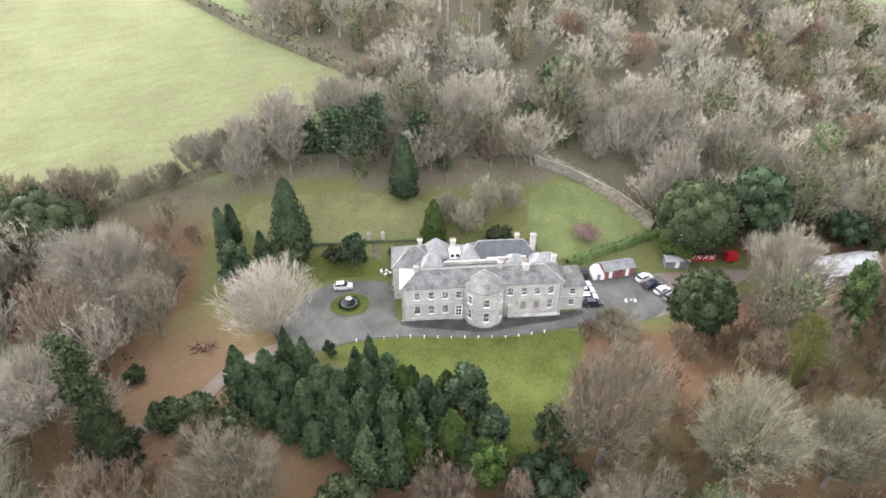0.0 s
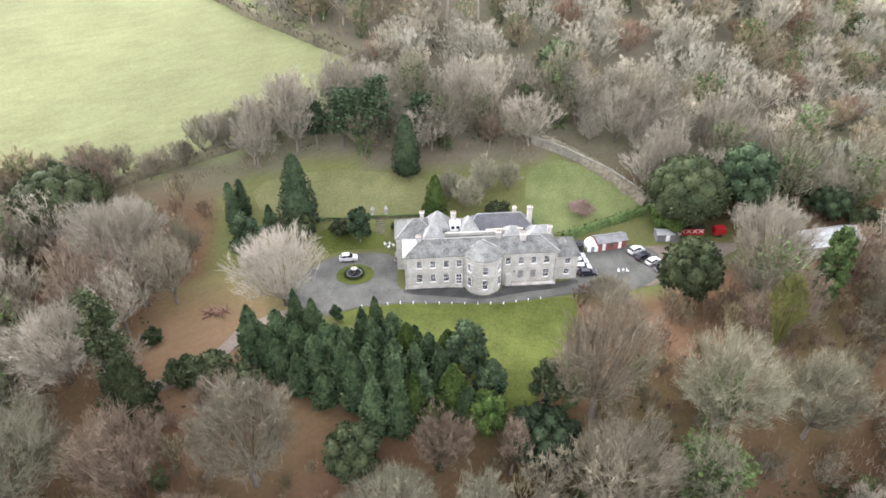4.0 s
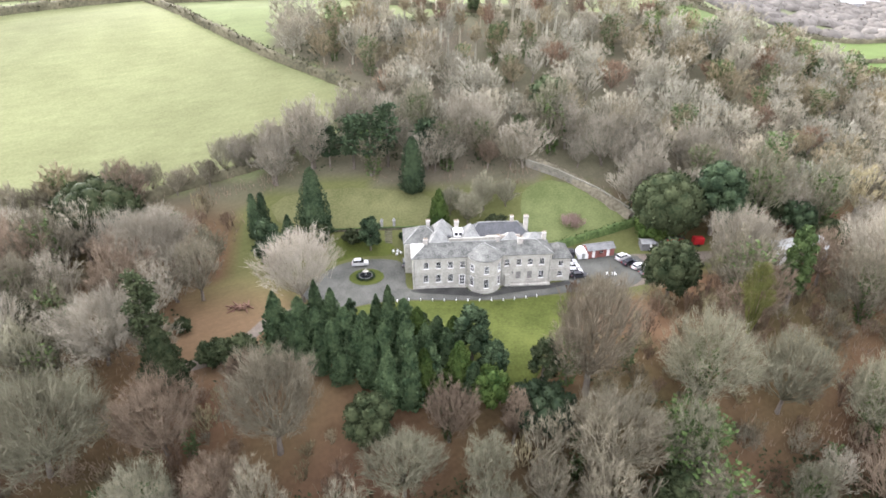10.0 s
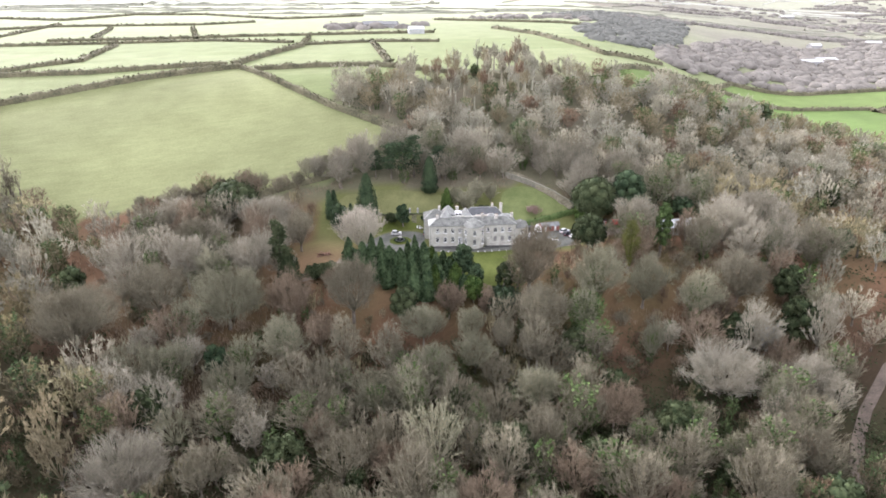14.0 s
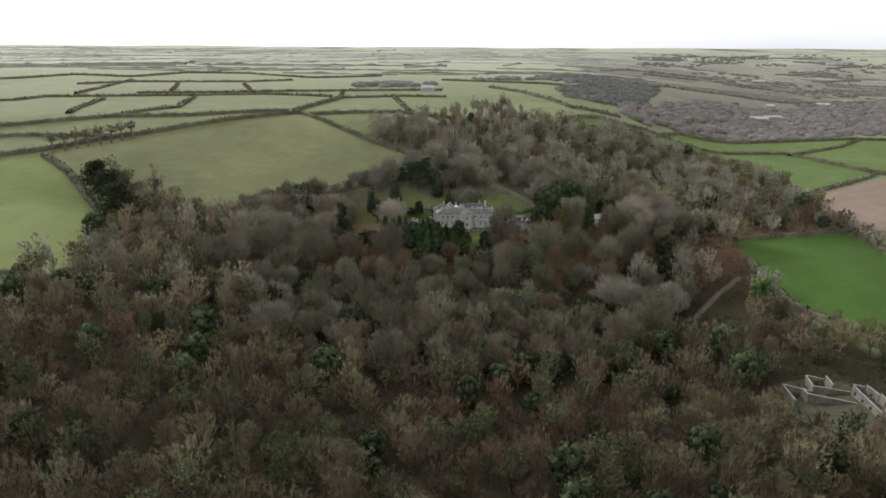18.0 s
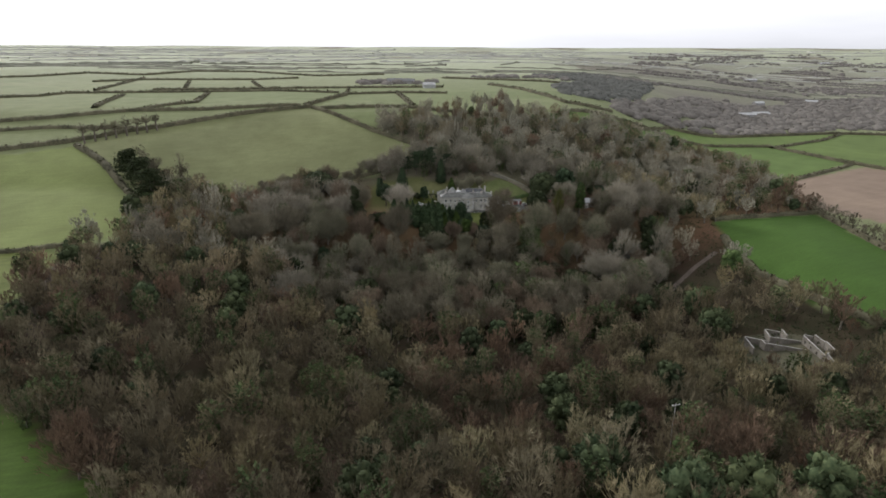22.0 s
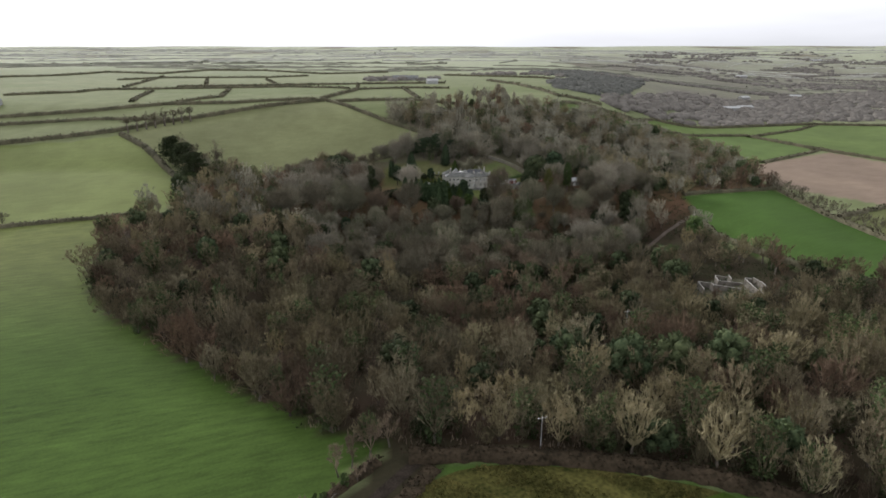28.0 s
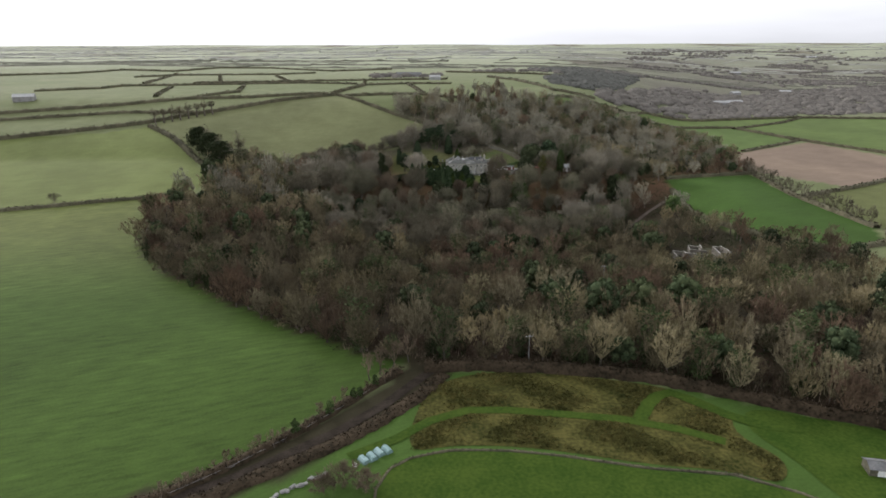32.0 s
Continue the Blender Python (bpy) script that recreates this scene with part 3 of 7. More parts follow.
def conifer(seed, high, wide, count=1500, bulge=0.75, blunt=0.12, spray=0.5, lobes=0.0):
    """A cone or column of dense sprays on a dark inner body."""
    rng = np.random.default_rng(seed)
    trunk, crown = Stuff(), Stuff()
    trunk.limb((0, 0, -0.6), (0, 0, high * 0.25), 0.022 * high, 0.015 * high, 7)
    h = rng.uniform(0, 1, count) ** 1.25
    turn = rng.uniform(0, 2 * np.pi, count)

    def girth(h, turn):
        g = wide * ((1 - h) ** bulge * (1 - blunt) + blunt * np.sqrt(np.clip(1 - h * h, 0, 1))) * np.clip(0.55 + 5 * h, 0, 1)
        return g * (1 + 0.13 * np.sin(turn * 5 + h * 9 + seed) + lobes * np.sin(turn * 3 + h * 23) + 0.07 * np.sin(turn * 11 + h * 40))

    g = girth(h, turn) * rng.uniform(0.86, 1.06, count)
    z = (0.03 + 0.97 * h) * high
    out = np.stack([np.cos(turn), np.sin(turn), 0.55 + 0.9 * h], -1)
    crown.leaves(np.stack([g * np.cos(turn), g * np.sin(turn), z], -1), out, spray * (1 - 0.4 * h), rng)
    rows, n = np.linspace(0, 0.97, 9), 10
    t = np.linspace(0, 2 * np.pi, n, endpoint=False)
    ring = np.array([[[girth(np.array(a), np.array(b)) * 0.76 * np.cos(b), girth(np.array(a), np.array(b)) * 0.76 * np.sin(b), (0.03 + 0.97 * a) * high] for b in t] for a in rows]).reshape(-1, 3)
    f = [(a * n + b, a * n + (b + 1) % n, (a + 1) * n + (b + 1) % n) for a in range(8) for b in range(n)] + [(a * n + b, (a + 1) * n + (b + 1) % n, (a + 1) * n + b) for a in range(8) for b in range(n)]
    crown.add(ring, f)
    return trunk, crown


def bushy(seed, high, wide, lobes=14, count=1500, spray=0.5, foot=0.12):
    """A rounded evergreen crown made of leafy lobes."""
    rng = np.random.default_rng(seed)
    trunk, crown = Stuff(), Stuff()
    trunk.limb((0, 0, -0.6), (0, 0, high * 0.5), 0.03 * high, 0.02 * high, 7)
    mid, semi = np.array([0, 0, high * (1 + foot) * 0.5]), np.array([wide, wide, high * (1 - foot) * 0.5])
    each = count // lobes
    for i in range(lobes):
        rise = np.arcsin(np.clip(1.6 * (i + 0.5) / lobes - 0.6, -1, 1))
        turn = i * 2.399963 + rng.uniform(-0.3, 0.3)
        d = np.array([np.cos(turn) * np.cos(rise), np.sin(turn) * np.cos(rise), np.sin(rise)])
        size = rng.uniform(0.3, 0.46) * min(wide, high * 0.6)
        c = mid + d * (semi - size * 0.8)
        n = rng.normal(size=(each, 3))
        n /= np.linalg.norm(n, axis=1)[:, None]
        crown.leaves(c + n * size * rng.uniform(0.85, 1.08, (each, 1)), n + np.array([0, 0, 0.3]), spray, rng)
        t = np.linspace(0, 2 * np.pi, 8, endpoint=False)
        ring = np.concatenate([c + size * 0.86 * np.stack([np.cos(t) * np.cos(a), np.sin(t) * np.cos(a), np.full(8, np.sin(a))], -1) for a in (-1.2, -0.45, 0.45, 1.2)])
        f = [(a * 8 + b, a * 8 + (b + 1) % 8, (a + 1) * 8 + (b + 1) % 8) for a in range(3) for b in range(8)] + [(a * 8 + b, (a + 1) * 8 + (b + 1) % 8, (a + 1) * 8 + b) for a in range(3) for b in range(8)] + [(24, 24 + b, 24 + (b + 1) % 8) for b in range(1, 7)]
        crown.add(ring, f)
    return trunk, crown


def ivy_on(seed, high, wide, count=700):
    """Ivy round the stem and lower limbs of a bare tree."""
    rng = np.random.default_rng(seed)
    ivy = Stuff()
    h = rng.uniform(0, 1, count)
    turn = rng.uniform(0, 2 * np.pi, count)
    g = wide * (0.35 + 0.65 * h) * (1.05 - 0.75 * np.clip(h - 0.55, 0, 1)) * (1 + 0.3 * np.sin(turn * 2 + h * 7 + seed)) * rng.uniform(0.5, 1.05, count)
    at = np.stack([g * np.cos(turn), g * np.sin(turn), h * high], -1)
    ivy.leaves(at, np.stack([np.cos(turn), np.sin(turn), 0.5 + 0 * h], -1), 0.55, rng)
    return ivy


def tree_thing(name, made, mats, label, category="tree", ivy=None):
    """A tree as one thing with its trunk and crown, waiting at the origin."""
    ob = thing(name, Matrix.Identity(4), label, category)
    part("trunk", made[0].mesh("trunk", mats[0]), None, ob)
    part("crown", made[1].mesh("crown", mats[1]), None, ob)
    if ivy is not None:
        part("ivy", ivy.mesh("ivy", LEAF_IVY), None, ob, "dark green climbing ivy")
    return ob


def stand(ob, x, y, scale=1.0, turn=0.0, tall=1.0, sink=0.15, label="", group=""):
    """Sets a copy of a thing on the ground."""
    c = copy_thing(ob, pose(x, y, gz(x, y) - sink, 0, 0, turn))
    c.scale = (scale, scale, scale * tall)
    return tagged(c, label, group=group)


def retire(ob):
    for o in (*ob.children_recursive, ob):
        bpy.data.objects.remove(o)


# bare trees of the wood: the ones that stand nearest the flight are things, the rest is woodland
BARE = [domed_tree(s, h * 1.05, w * 1.12, 2300, 0.057, lo * 0.8, b, 2) for s, h, w, b, lo in ((1, 16, 7.2, 18, 0.22), (2, 17, 6.4, 15, 0.25), (3, 14, 7.6, 20, 0.2), (4, 18, 6.0, 14, 0.25), (5, 13, 5.4, 13, 0.2))]
SPARSE = [domed_tree(s, h, w * 1.05, 570, 0.138, lo, b, 0, fan, 9) for s, h, w, b, lo, fan in ((11, 15, 7.2, 13, 0.2, 0.1), (12, 16.5, 6.2, 11, 0.2, 0.2), (13, 13, 7.6, 14, 0.18, 0.0), (14, 15.5, 4.4, 7, 0.15, 0.9), (15, 13.5, 5.4, 10, 0.15, 0.5))]
SOUTHERN = [domed_tree(s, h, w * 1.08, 830, 0.094, lo, b, 0, fan, 10) for s, h, w, b, lo, fan in ((41, 14, 6.8, 15, 0.12, 0.0), (42, 15.5, 6.2, 13, 0.14, 0.15), (43, 12.5, 7.2, 16, 0.1, 0.0), (44, 14, 5.2, 10, 0.1, 0.15), (45, 13, 5.6, 12, 0.1, 0.1))]
FINE = [domed_tree(s, h, w * 1.1, 740, 0.116, lo, b, 0, fan, 9) for s, h, w, b, lo, fan in ((21, 14, 7.2, 15, 0.2, 0.0), (22, 15, 6.6, 13, 0.2, 0.05), (23, 12.5, 7.4, 15, 0.18, 0.0), (24, 15, 5.8, 11, 0.2, 0.15), (25, 12, 6.2, 12, 0.15, 0.0))]
STEMS = [domed_tree(s, 19, 4.0, 800, 0.085, 0.5, 8, 0, 0.6, 9) for s in (31, 32)]
IVY = [ivy_on(s, 13.0, 3.9, 560) for s in (1, 2)]
GREEN = [bushy(s, h, w, 13, 760, 0.75, 0.1) for s, h, w in ((7, 13, 4.4), (8, 11, 4.8))]


def wood_places():
    """Jittered places through the wood, with a size and a character."""
    rng = random.Random(5)
    out, y = [], -340.0
    while y < 170:
        x = -200.0
        while x < 275:
            px, py = x + rng.uniform(-4.8, 4.8), y + rng.uniform(-4.8, 4.8)
            a = np.array([px]), np.array([py])
            if inside(WOOD, *a)[0] and not inside(CLEARING, *a)[0] and not inside(WEST_FIELD, *a)[0]:
                out.append((px, py, rng.choice((rng.uniform(0.55, 0.85), rng.uniform(0.8, 1.05), rng.uniform(0.95, 1.22))), rng.uniform(0, 360), rng.random(), rng.randrange(5)))
            x += 8.7 if y < -150 else 9.6 if y < 25 else 8.0
        y += 8.0 if y < -150 else 8.6 if y < 25 else 7.5
    return out


# broadleaved trees that can be told apart round the house: x, y, height, crown radius, look (0 grey, 1 pale, 2 russet,
# 3 grey paled for haze), ivy
NEAR_TREES = ((-26.6, -41.2, 24, 10.2, 0, 0), (4.5, -41.3, 13.5, 6.2, 2, 0), (-4.1, -48.8, 15, 8.5, 1, 0), (10.5, -49.6, 15, 5.6, 1, 0), (34, -48, 20, 9.8, 0, 0), (-62, -23, 16, 11, 3, 0), (-64.6, 12.4, 17, 13, 3, 0), (-49, -0.7, 18, 5.5, 0, 0),
              (54, -37.7, 20, 10.2, 1, 1), (70, -40, 19, 8, 1, 0), (86, -45, 19, 9, 1, 1), (-66, -43.5, 21, 13.5, 1, 0), (-46, -41.5, 19, 8.5, 2, 0), (-46.7, -53, 17, 9, 1, 1), (16.6, -42.2, 13, 3.2, 2, 0), (-99, 16, 15, 11, 3, 0),
              (-1.3, -60, 15, 7.6, 1, 1), (11.6, -57.5, 14, 6.8, 1, 0), (29, -71, 14.5, 8.2, 1, 0), (48.6, -82, 15, 8.6, 2, 0), (-18, -74, 16.5, 8.1, 1, 1), (102, -40.5, 20, 10, 0, 0), (85.5, -69, 17, 13, 3, 0), (108, -76.5, 16.5, 9, 3, 0),
              (-88, -42, 20, 10.5, 0, 0), (-77, -66, 17, 8.1, 1, 1), (-61, -70, 16, 8, 1, 1), (-107, -57, 20, 15, 0, 0), (-74, -107, 16, 12.5, 3, 0), (-12.6, -99.6, 14, 7.4, 2, 0), (133, -30, 20, 10, 0, 1), (110.7, -8, 20, 12, 3, 0), (130, 2.5, 20, 12, 3, 0),
              (-38, 48, 14, 5.5, 3, 0), (-30, 54, 15, 6.0, 3, 0), (-47, 45, 12, 5.0, 3, 0), (-33, -31, 9, 5.0, 2, 0), (-85, -8, 18, 9, 0, 1), (-36, -50, 15, 6, 2, 0), (22, -52, 13, 5.0, 0, 0), (68, -56, 15, 5, 1, 1), (98, -22, 19, 8, 0, 1))

KEEP_CLEAR = ((103, 132, -112, -92), (141, 170, -68, -34), (118, 150, -95, -66), (55, 80, -86, -54), (60, 90, -8, 18), (90, 112, -4, 15), (110, 150, -198, -142), (34, 60, -16, 0), (38, 68, -52, 2), (62, 78, -44, -24), (82, 94, -32, -8), (-33, 20, -47, -8), (-60, -42, -42, -24), (-66, -40, 18, 38))


def blocked(x, y):
    """Ground that stays free of wood trees: drive, garden, ruin, plantation and track."""
    return any(a < x < b and c < y < d for a, b, c, d in KEEP_CLEAR) or any((x - a) ** 2 + (y - b) ** 2 < (0.72 * r + 1.5) ** 2 for a, b, _, r, _, _ in NEAR_TREES) or (96 < x < 140 and abs((y + 84) - 0.75 * (x - 118)) < 4)


def plant_wood():
    kinds = {}
    for k, made in enumerate(BARE):
        kinds[k, "grey"] = tree_thing("bare_tree", made, (BARK, TWIG), "leafless grey-brown broadleaved tree in winter woodland")
        kinds[k, "russet"] = tree_thing("bare_tree", made, (BARK, TWIG_RED), "leafless reddish-brown tree with fine upright twigs")
        kinds[k, "pale"] = tree_thing("bare_tree", made, (BARK, TWIG_PALE), "leafless tree with pale lichen-covered twigs")
        kinds[k, "hazed"] = tree_thing("bare_tree", made, (BARK, TWIG_HAZED), "leafless grey tree on the wooded hill, paled for haze")
        kinds[k, "ivy"] = tree_thing("ivy_clad_tree", made, (BARK, TWIG_PALE if k % 2 else TWIG), "leafless tree with its trunk wrapped in ivy", ivy=IVY[k % 2])
        kinds[k, "evergreen"] = tree_thing("evergreen_tree", bushy(90 + k, 11 + k % 3, 4.2, 15, 1500, 0.6, 0.1), (BARK, LEAF_OAK), "dark evergreen tree among the bare wood")
    keys = ("grey", "russet", "pale", "hazed", "ivy", "evergreen", "trunk")
    rest, tints = {key: Stuff() for key in keys}, {key: [] for key in keys}
    spots = [s for s in wood_places() if not blocked(s[0], s[1])]
    spots.sort(key=lambda s: math.hypot(s[0] - 12, (s[1] + 20) * (1.0 if s[1] < 0 else 1.5)))
    for n, (x, y, size, turn, luck, k) in enumerate(spots):
        russet = 0.5 + 0.5 * math.sin(x / 31.0 + 1.3 * math.sin(y / 37.0))
        pale = 0.5 + 0.5 * math.sin(x / 24.0 + 2 + 1.7 * math.sin(y / 41.0))
        south = y < -170
        # The hill and the flanks mostly take the haze-paled look.
        if y > 28:
            look_of = "ivy" if luck < 0.14 else "evergreen" if luck < 0.16 else "russet" if luck < 0.22 else "grey" if luck < 0.32 else "hazed"
        else:
            mossy = 10 < x < 120 and -160 < y < -50
            look_of = "evergreen" if luck < (0.05 if south else 0.16 if mossy else 0.09) else "ivy" if luck < (0.5 if mossy else 0.25) else "pale" if luck < 0.30 + (0.75 if south and x > 20 else 0.42 if south else -0.2 if mossy else 0.2) * pale else "russet" if luck < (0.40 + 0.40 * russet if x > -30 or y < -120 else 0.5) else "hazed" if y > -90 and (x < -50 or x > 60) else "grey"
        grow, tall = (1.02 if y > -235 else 1.18, 0.82 + 0.4 * ((luck * 311.0) % 1.0)) if y < -150 else (1.15, 1.0) if y < 28 else (1.05, 1.0)
        if n < 240:
            stand(kinds[k, look_of], x, y, size * grow, turn, tall, group="trees of the wood")
            continue
        c, s = math.cos(radians(turn)) * size * grow, math.sin(radians(turn)) * size * grow
        m, shift = np.array([[c, -s, 0], [s, c, 0], [0, 0, size * grow * tall]]), np.array([x, y, gz(x, y) - 0.2])
        if look_of == "evergreen":
            pieces = ((GREEN[k % 2][1], "evergreen"),)
        else:
            trunk, crown = STEMS[k % 2] if y > 96 and -5 < x < 75 and luck < 0.75 else FINE[k] if y > 20 else SOUTHERN[k] if y < -165 else SPARSE[k]
            pieces = ((crown, "grey" if look_of == "ivy" else look_of), (trunk, "hazed" if y > 96 else "trunk")) + (((IVY[k % 2], "ivy"),) if look_of == "ivy" else ())
        # North of y -160 the tint is brightened, haze put into the colour.
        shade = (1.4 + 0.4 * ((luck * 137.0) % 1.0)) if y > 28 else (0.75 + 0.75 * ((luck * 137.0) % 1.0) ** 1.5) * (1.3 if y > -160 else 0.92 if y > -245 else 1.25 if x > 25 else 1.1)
        warm = 0.06 * ((luck * 571.0) % 1.0 - 0.5)
        for made, key in pieces:
            v, f = made.arrays()
            rest[key].add(v @ m.T + shift, f)
            tints[key].append(np.tile(np.array([shade * (1 + warm), shade, shade * (1 - warm), 1.0], np.float32), (len(v), 1)))
    for ob in kinds.values():
        retire(ob)
    for key, label in (("grey", "grey-brown leafless crowns of the winter wood"), ("russet", "reddish-brown leafless crowns of the winter wood"), ("pale", "pale lichened leafless crowns of the winter wood"), ("hazed", "grey leafless crowns of the wooded hill, paled for haze"),
                       ("ivy", "dark green ivy on the trunks of the wood"), ("evergreen", "dark evergreen trees among the bare wood"), ("trunk", "grey-brown trunks of the winter wood")):
        if rest[key].n:
            me = rest[key].mesh("woodland", WOOD_LOOKS[key])
            me.color_attributes.new("tint", "FLOAT_COLOR", "POINT").data.foreach_set("color", np.concatenate(tints[key]).ravel())
            tagged(new("woodland", me), label, "woodland", kind="stuff")


plant_wood()


# ---- the manor house ----
def pierced_wall(x0, x1, z0, z1, thick, holes):
    """A wall along x whose outer face lies at y = 0, with openings (x0, x1, z0, z1) through it."""
    bm = bmesh.new()
    xs = sorted({x0, x1, *(v for h in holes for v in h[:2])})
    for a, b in zip(xs, xs[1:]):
        cuts = sorted((h[2], h[3]) for h in holes if h[0] <= a + 1e-6 and h[1] >= b - 1e-6)
        z = z0
        for lo, hi in cuts + [(z1, z1)]:
            if lo - z > 1e-4:
                box(bm, a, b, 0.0, thick, z, lo)
            z = hi
    return bm


def solid(points, faces):
    bm = bmesh.new()
    vs = [bm.verts.new(p) for p in points]
    for f in faces:
        bm.faces.new([vs[i] for i in f])
    bmesh.ops.recalc_face_normals(bm, faces=bm.faces)
    return bm


def hip_roof(x0, x1, y0, y1, z0, rise, thick=0.12):
    """A hipped roof with its eaves as a real edge."""
    w, d = x1 - x0, y1 - y0
    if w >= d:
        a, b = (x0 + d / 2, (y0 + y1) / 2), (x1 - d / 2, (y0 + y1) / 2)
    else:
        a, b = ((x0 + x1) / 2, y0 + w / 2), ((x0 + x1) / 2, y1 - w / 2)
    p = [(x0, y0, z0), (x1, y0, z0), (x1, y1, z0), (x0, y1, z0)]
    q = [(x, y, z + thick) for x, y, z in p]
    r = [(*a, z0 + thick + rise), (*b, z0 + thick + rise)]
    long_x = w >= d
    tops = [(4, 5, 9, 8), (5, 6, 9), (6, 7, 8, 9), (7, 4, 8)] if long_x else [(4, 5, 8), (5, 6, 9, 8), (6, 7, 9), (7, 4, 8, 9)]
    return solid(p + q + r, [(3, 2, 1, 0), (0, 1, 5, 4), (1, 2, 6, 5), (2, 3, 7, 6), (3, 0, 4, 7)] + tops)


def ridge_tiles(house_part, points):
    """Rounded lead rolls along hips and ridges."""
    for a, b in points:
        s = Stuff()
        s.limb(a, b, 0.13, 0.13, 6)
        part("ridge_roll", s.mesh("ridge_roll", LEAD), None, house_part)


def sash_window(parent, x, z0, wide, high, bars=(2, 3), name="window", at=None, blind=False):
    """A sash with frame, sill, glass and glazing bars, set in its opening; its outer wall face lies at y = 0."""
    w = new(name)
    w.parent = parent
    w.matrix_local = (at or Matrix.Identity(4)) @ pose(x, 0, z0)
    h = wide / 2
    if blind:
        part("blind_panel", block(-h, h, 0.10, 0.2, 0, high), BLIND, w, "blind recess of grey render")
        part("window_sill", block(-h - 0.1, h + 0.1, -0.07, 0.14, -0.1, -0.002, 0.015), STONE, w)
        return w
    f = bmesh.new()
    for a in ((-h, -h + 0.06, 0, high), (h - 0.06, h, 0, high), (-h + 0.09, h - 0.09, 0, 0.1), (-h + 0.09, h - 0.09, high - 0.09, high), (-h + 0.09, h - 0.09, high / 2 - 0.03, high / 2 + 0.03)):
        box(f, a[0], a[1], 0.08, 0.17, a[2], a[3])
    part("window_frame", f, WHITE, w)
    part("pane", block(-h + 0.055, h - 0.055, 0.135, 0.15, 0.06, high - 0.055), GLASS, w)
    for i in range(1, bars[0] + 1):
        u = -h + 0.09 + (wide - 0.18) * i / (bars[0] + 1)
        part("glazing_bar", block(u - 0.012, u + 0.012, 0.11, 0.134, 0.1, high - 0.09), WHITE, w)
    for i in range(1, bars[1] + 1):
        v = high * i / (bars[1] + 1)
        if abs(v - high / 2) > 0.05:
            part("glazing_bar", block(-h + 0.09, h - 0.09, 0.11, 0.134, v - 0.012, v + 0.012), WHITE, w)
    part("window_sill", block(-h - 0.06, h + 0.06, -0.07, 0.16, -0.06, -0.002, 0.012), WHITE, w)
    part("window_surround", solid_surround(h, high), STUCCO, w)
    return w


def solid_surround(h, high):
    bm = bmesh.new()
    for a in ((-h - 0.04, -h - 0.002, 0, high + 0.04), (h + 0.002, h + 0.04, 0, high + 0.04), (-h - 0.002, h + 0.002, high + 0.002, high + 0.04)):
        box(bm, a[0], a[1], -0.03, 0.02, a[2], a[3])
    return bm


def chimney(house, x, y, z0, z1, wide=1.0, deep=0.7, pots=2):
    c = new("chimney")
    c.parent = house
    c.matrix_local = pose(x, y, 0)
    part("stack", block(-wide / 2, wide / 2, -deep / 2, deep / 2, z0, z1, 0.03), STONE, c)
    part("cap", block(-wide / 2 - 0.1, wide / 2 + 0.1, -deep / 2 - 0.1, deep / 2 + 0.1, z1 + 0.003, z1 + 0.2, 0.03), STONE, c)
    for i in range(pots):
        part("chimney_pot", tube(bmesh.new(), 0.15, 0.11, z1 + 0.2, z1 + 0.65, 8, (i - (pots - 1) / 2) * wide / pots, 0), POT, c, "buff clay pot")


POT = surface("clay_pot", (0.16, 0.12, 0.08), (0.28, 0.22, 0.15), 0.8, 8, 1, 0.2)
DARK_SLATE = surface("dark_slate", (0.035, 0.037, 0.04), (0.085, 0.087, 0.09), 0.5, 3.0, 0.5, 0.3, contrast=0.7)
# Slate paled to paint in the sky's sheen on sunward roof planes.
SHEEN_SLATE = surface("sky_sheen_slate", (0.125, 0.127, 0.117), (0.25, 0.252, 0.233), 0.45, 2.5, 0.6, 0.25, contrast=0.6)


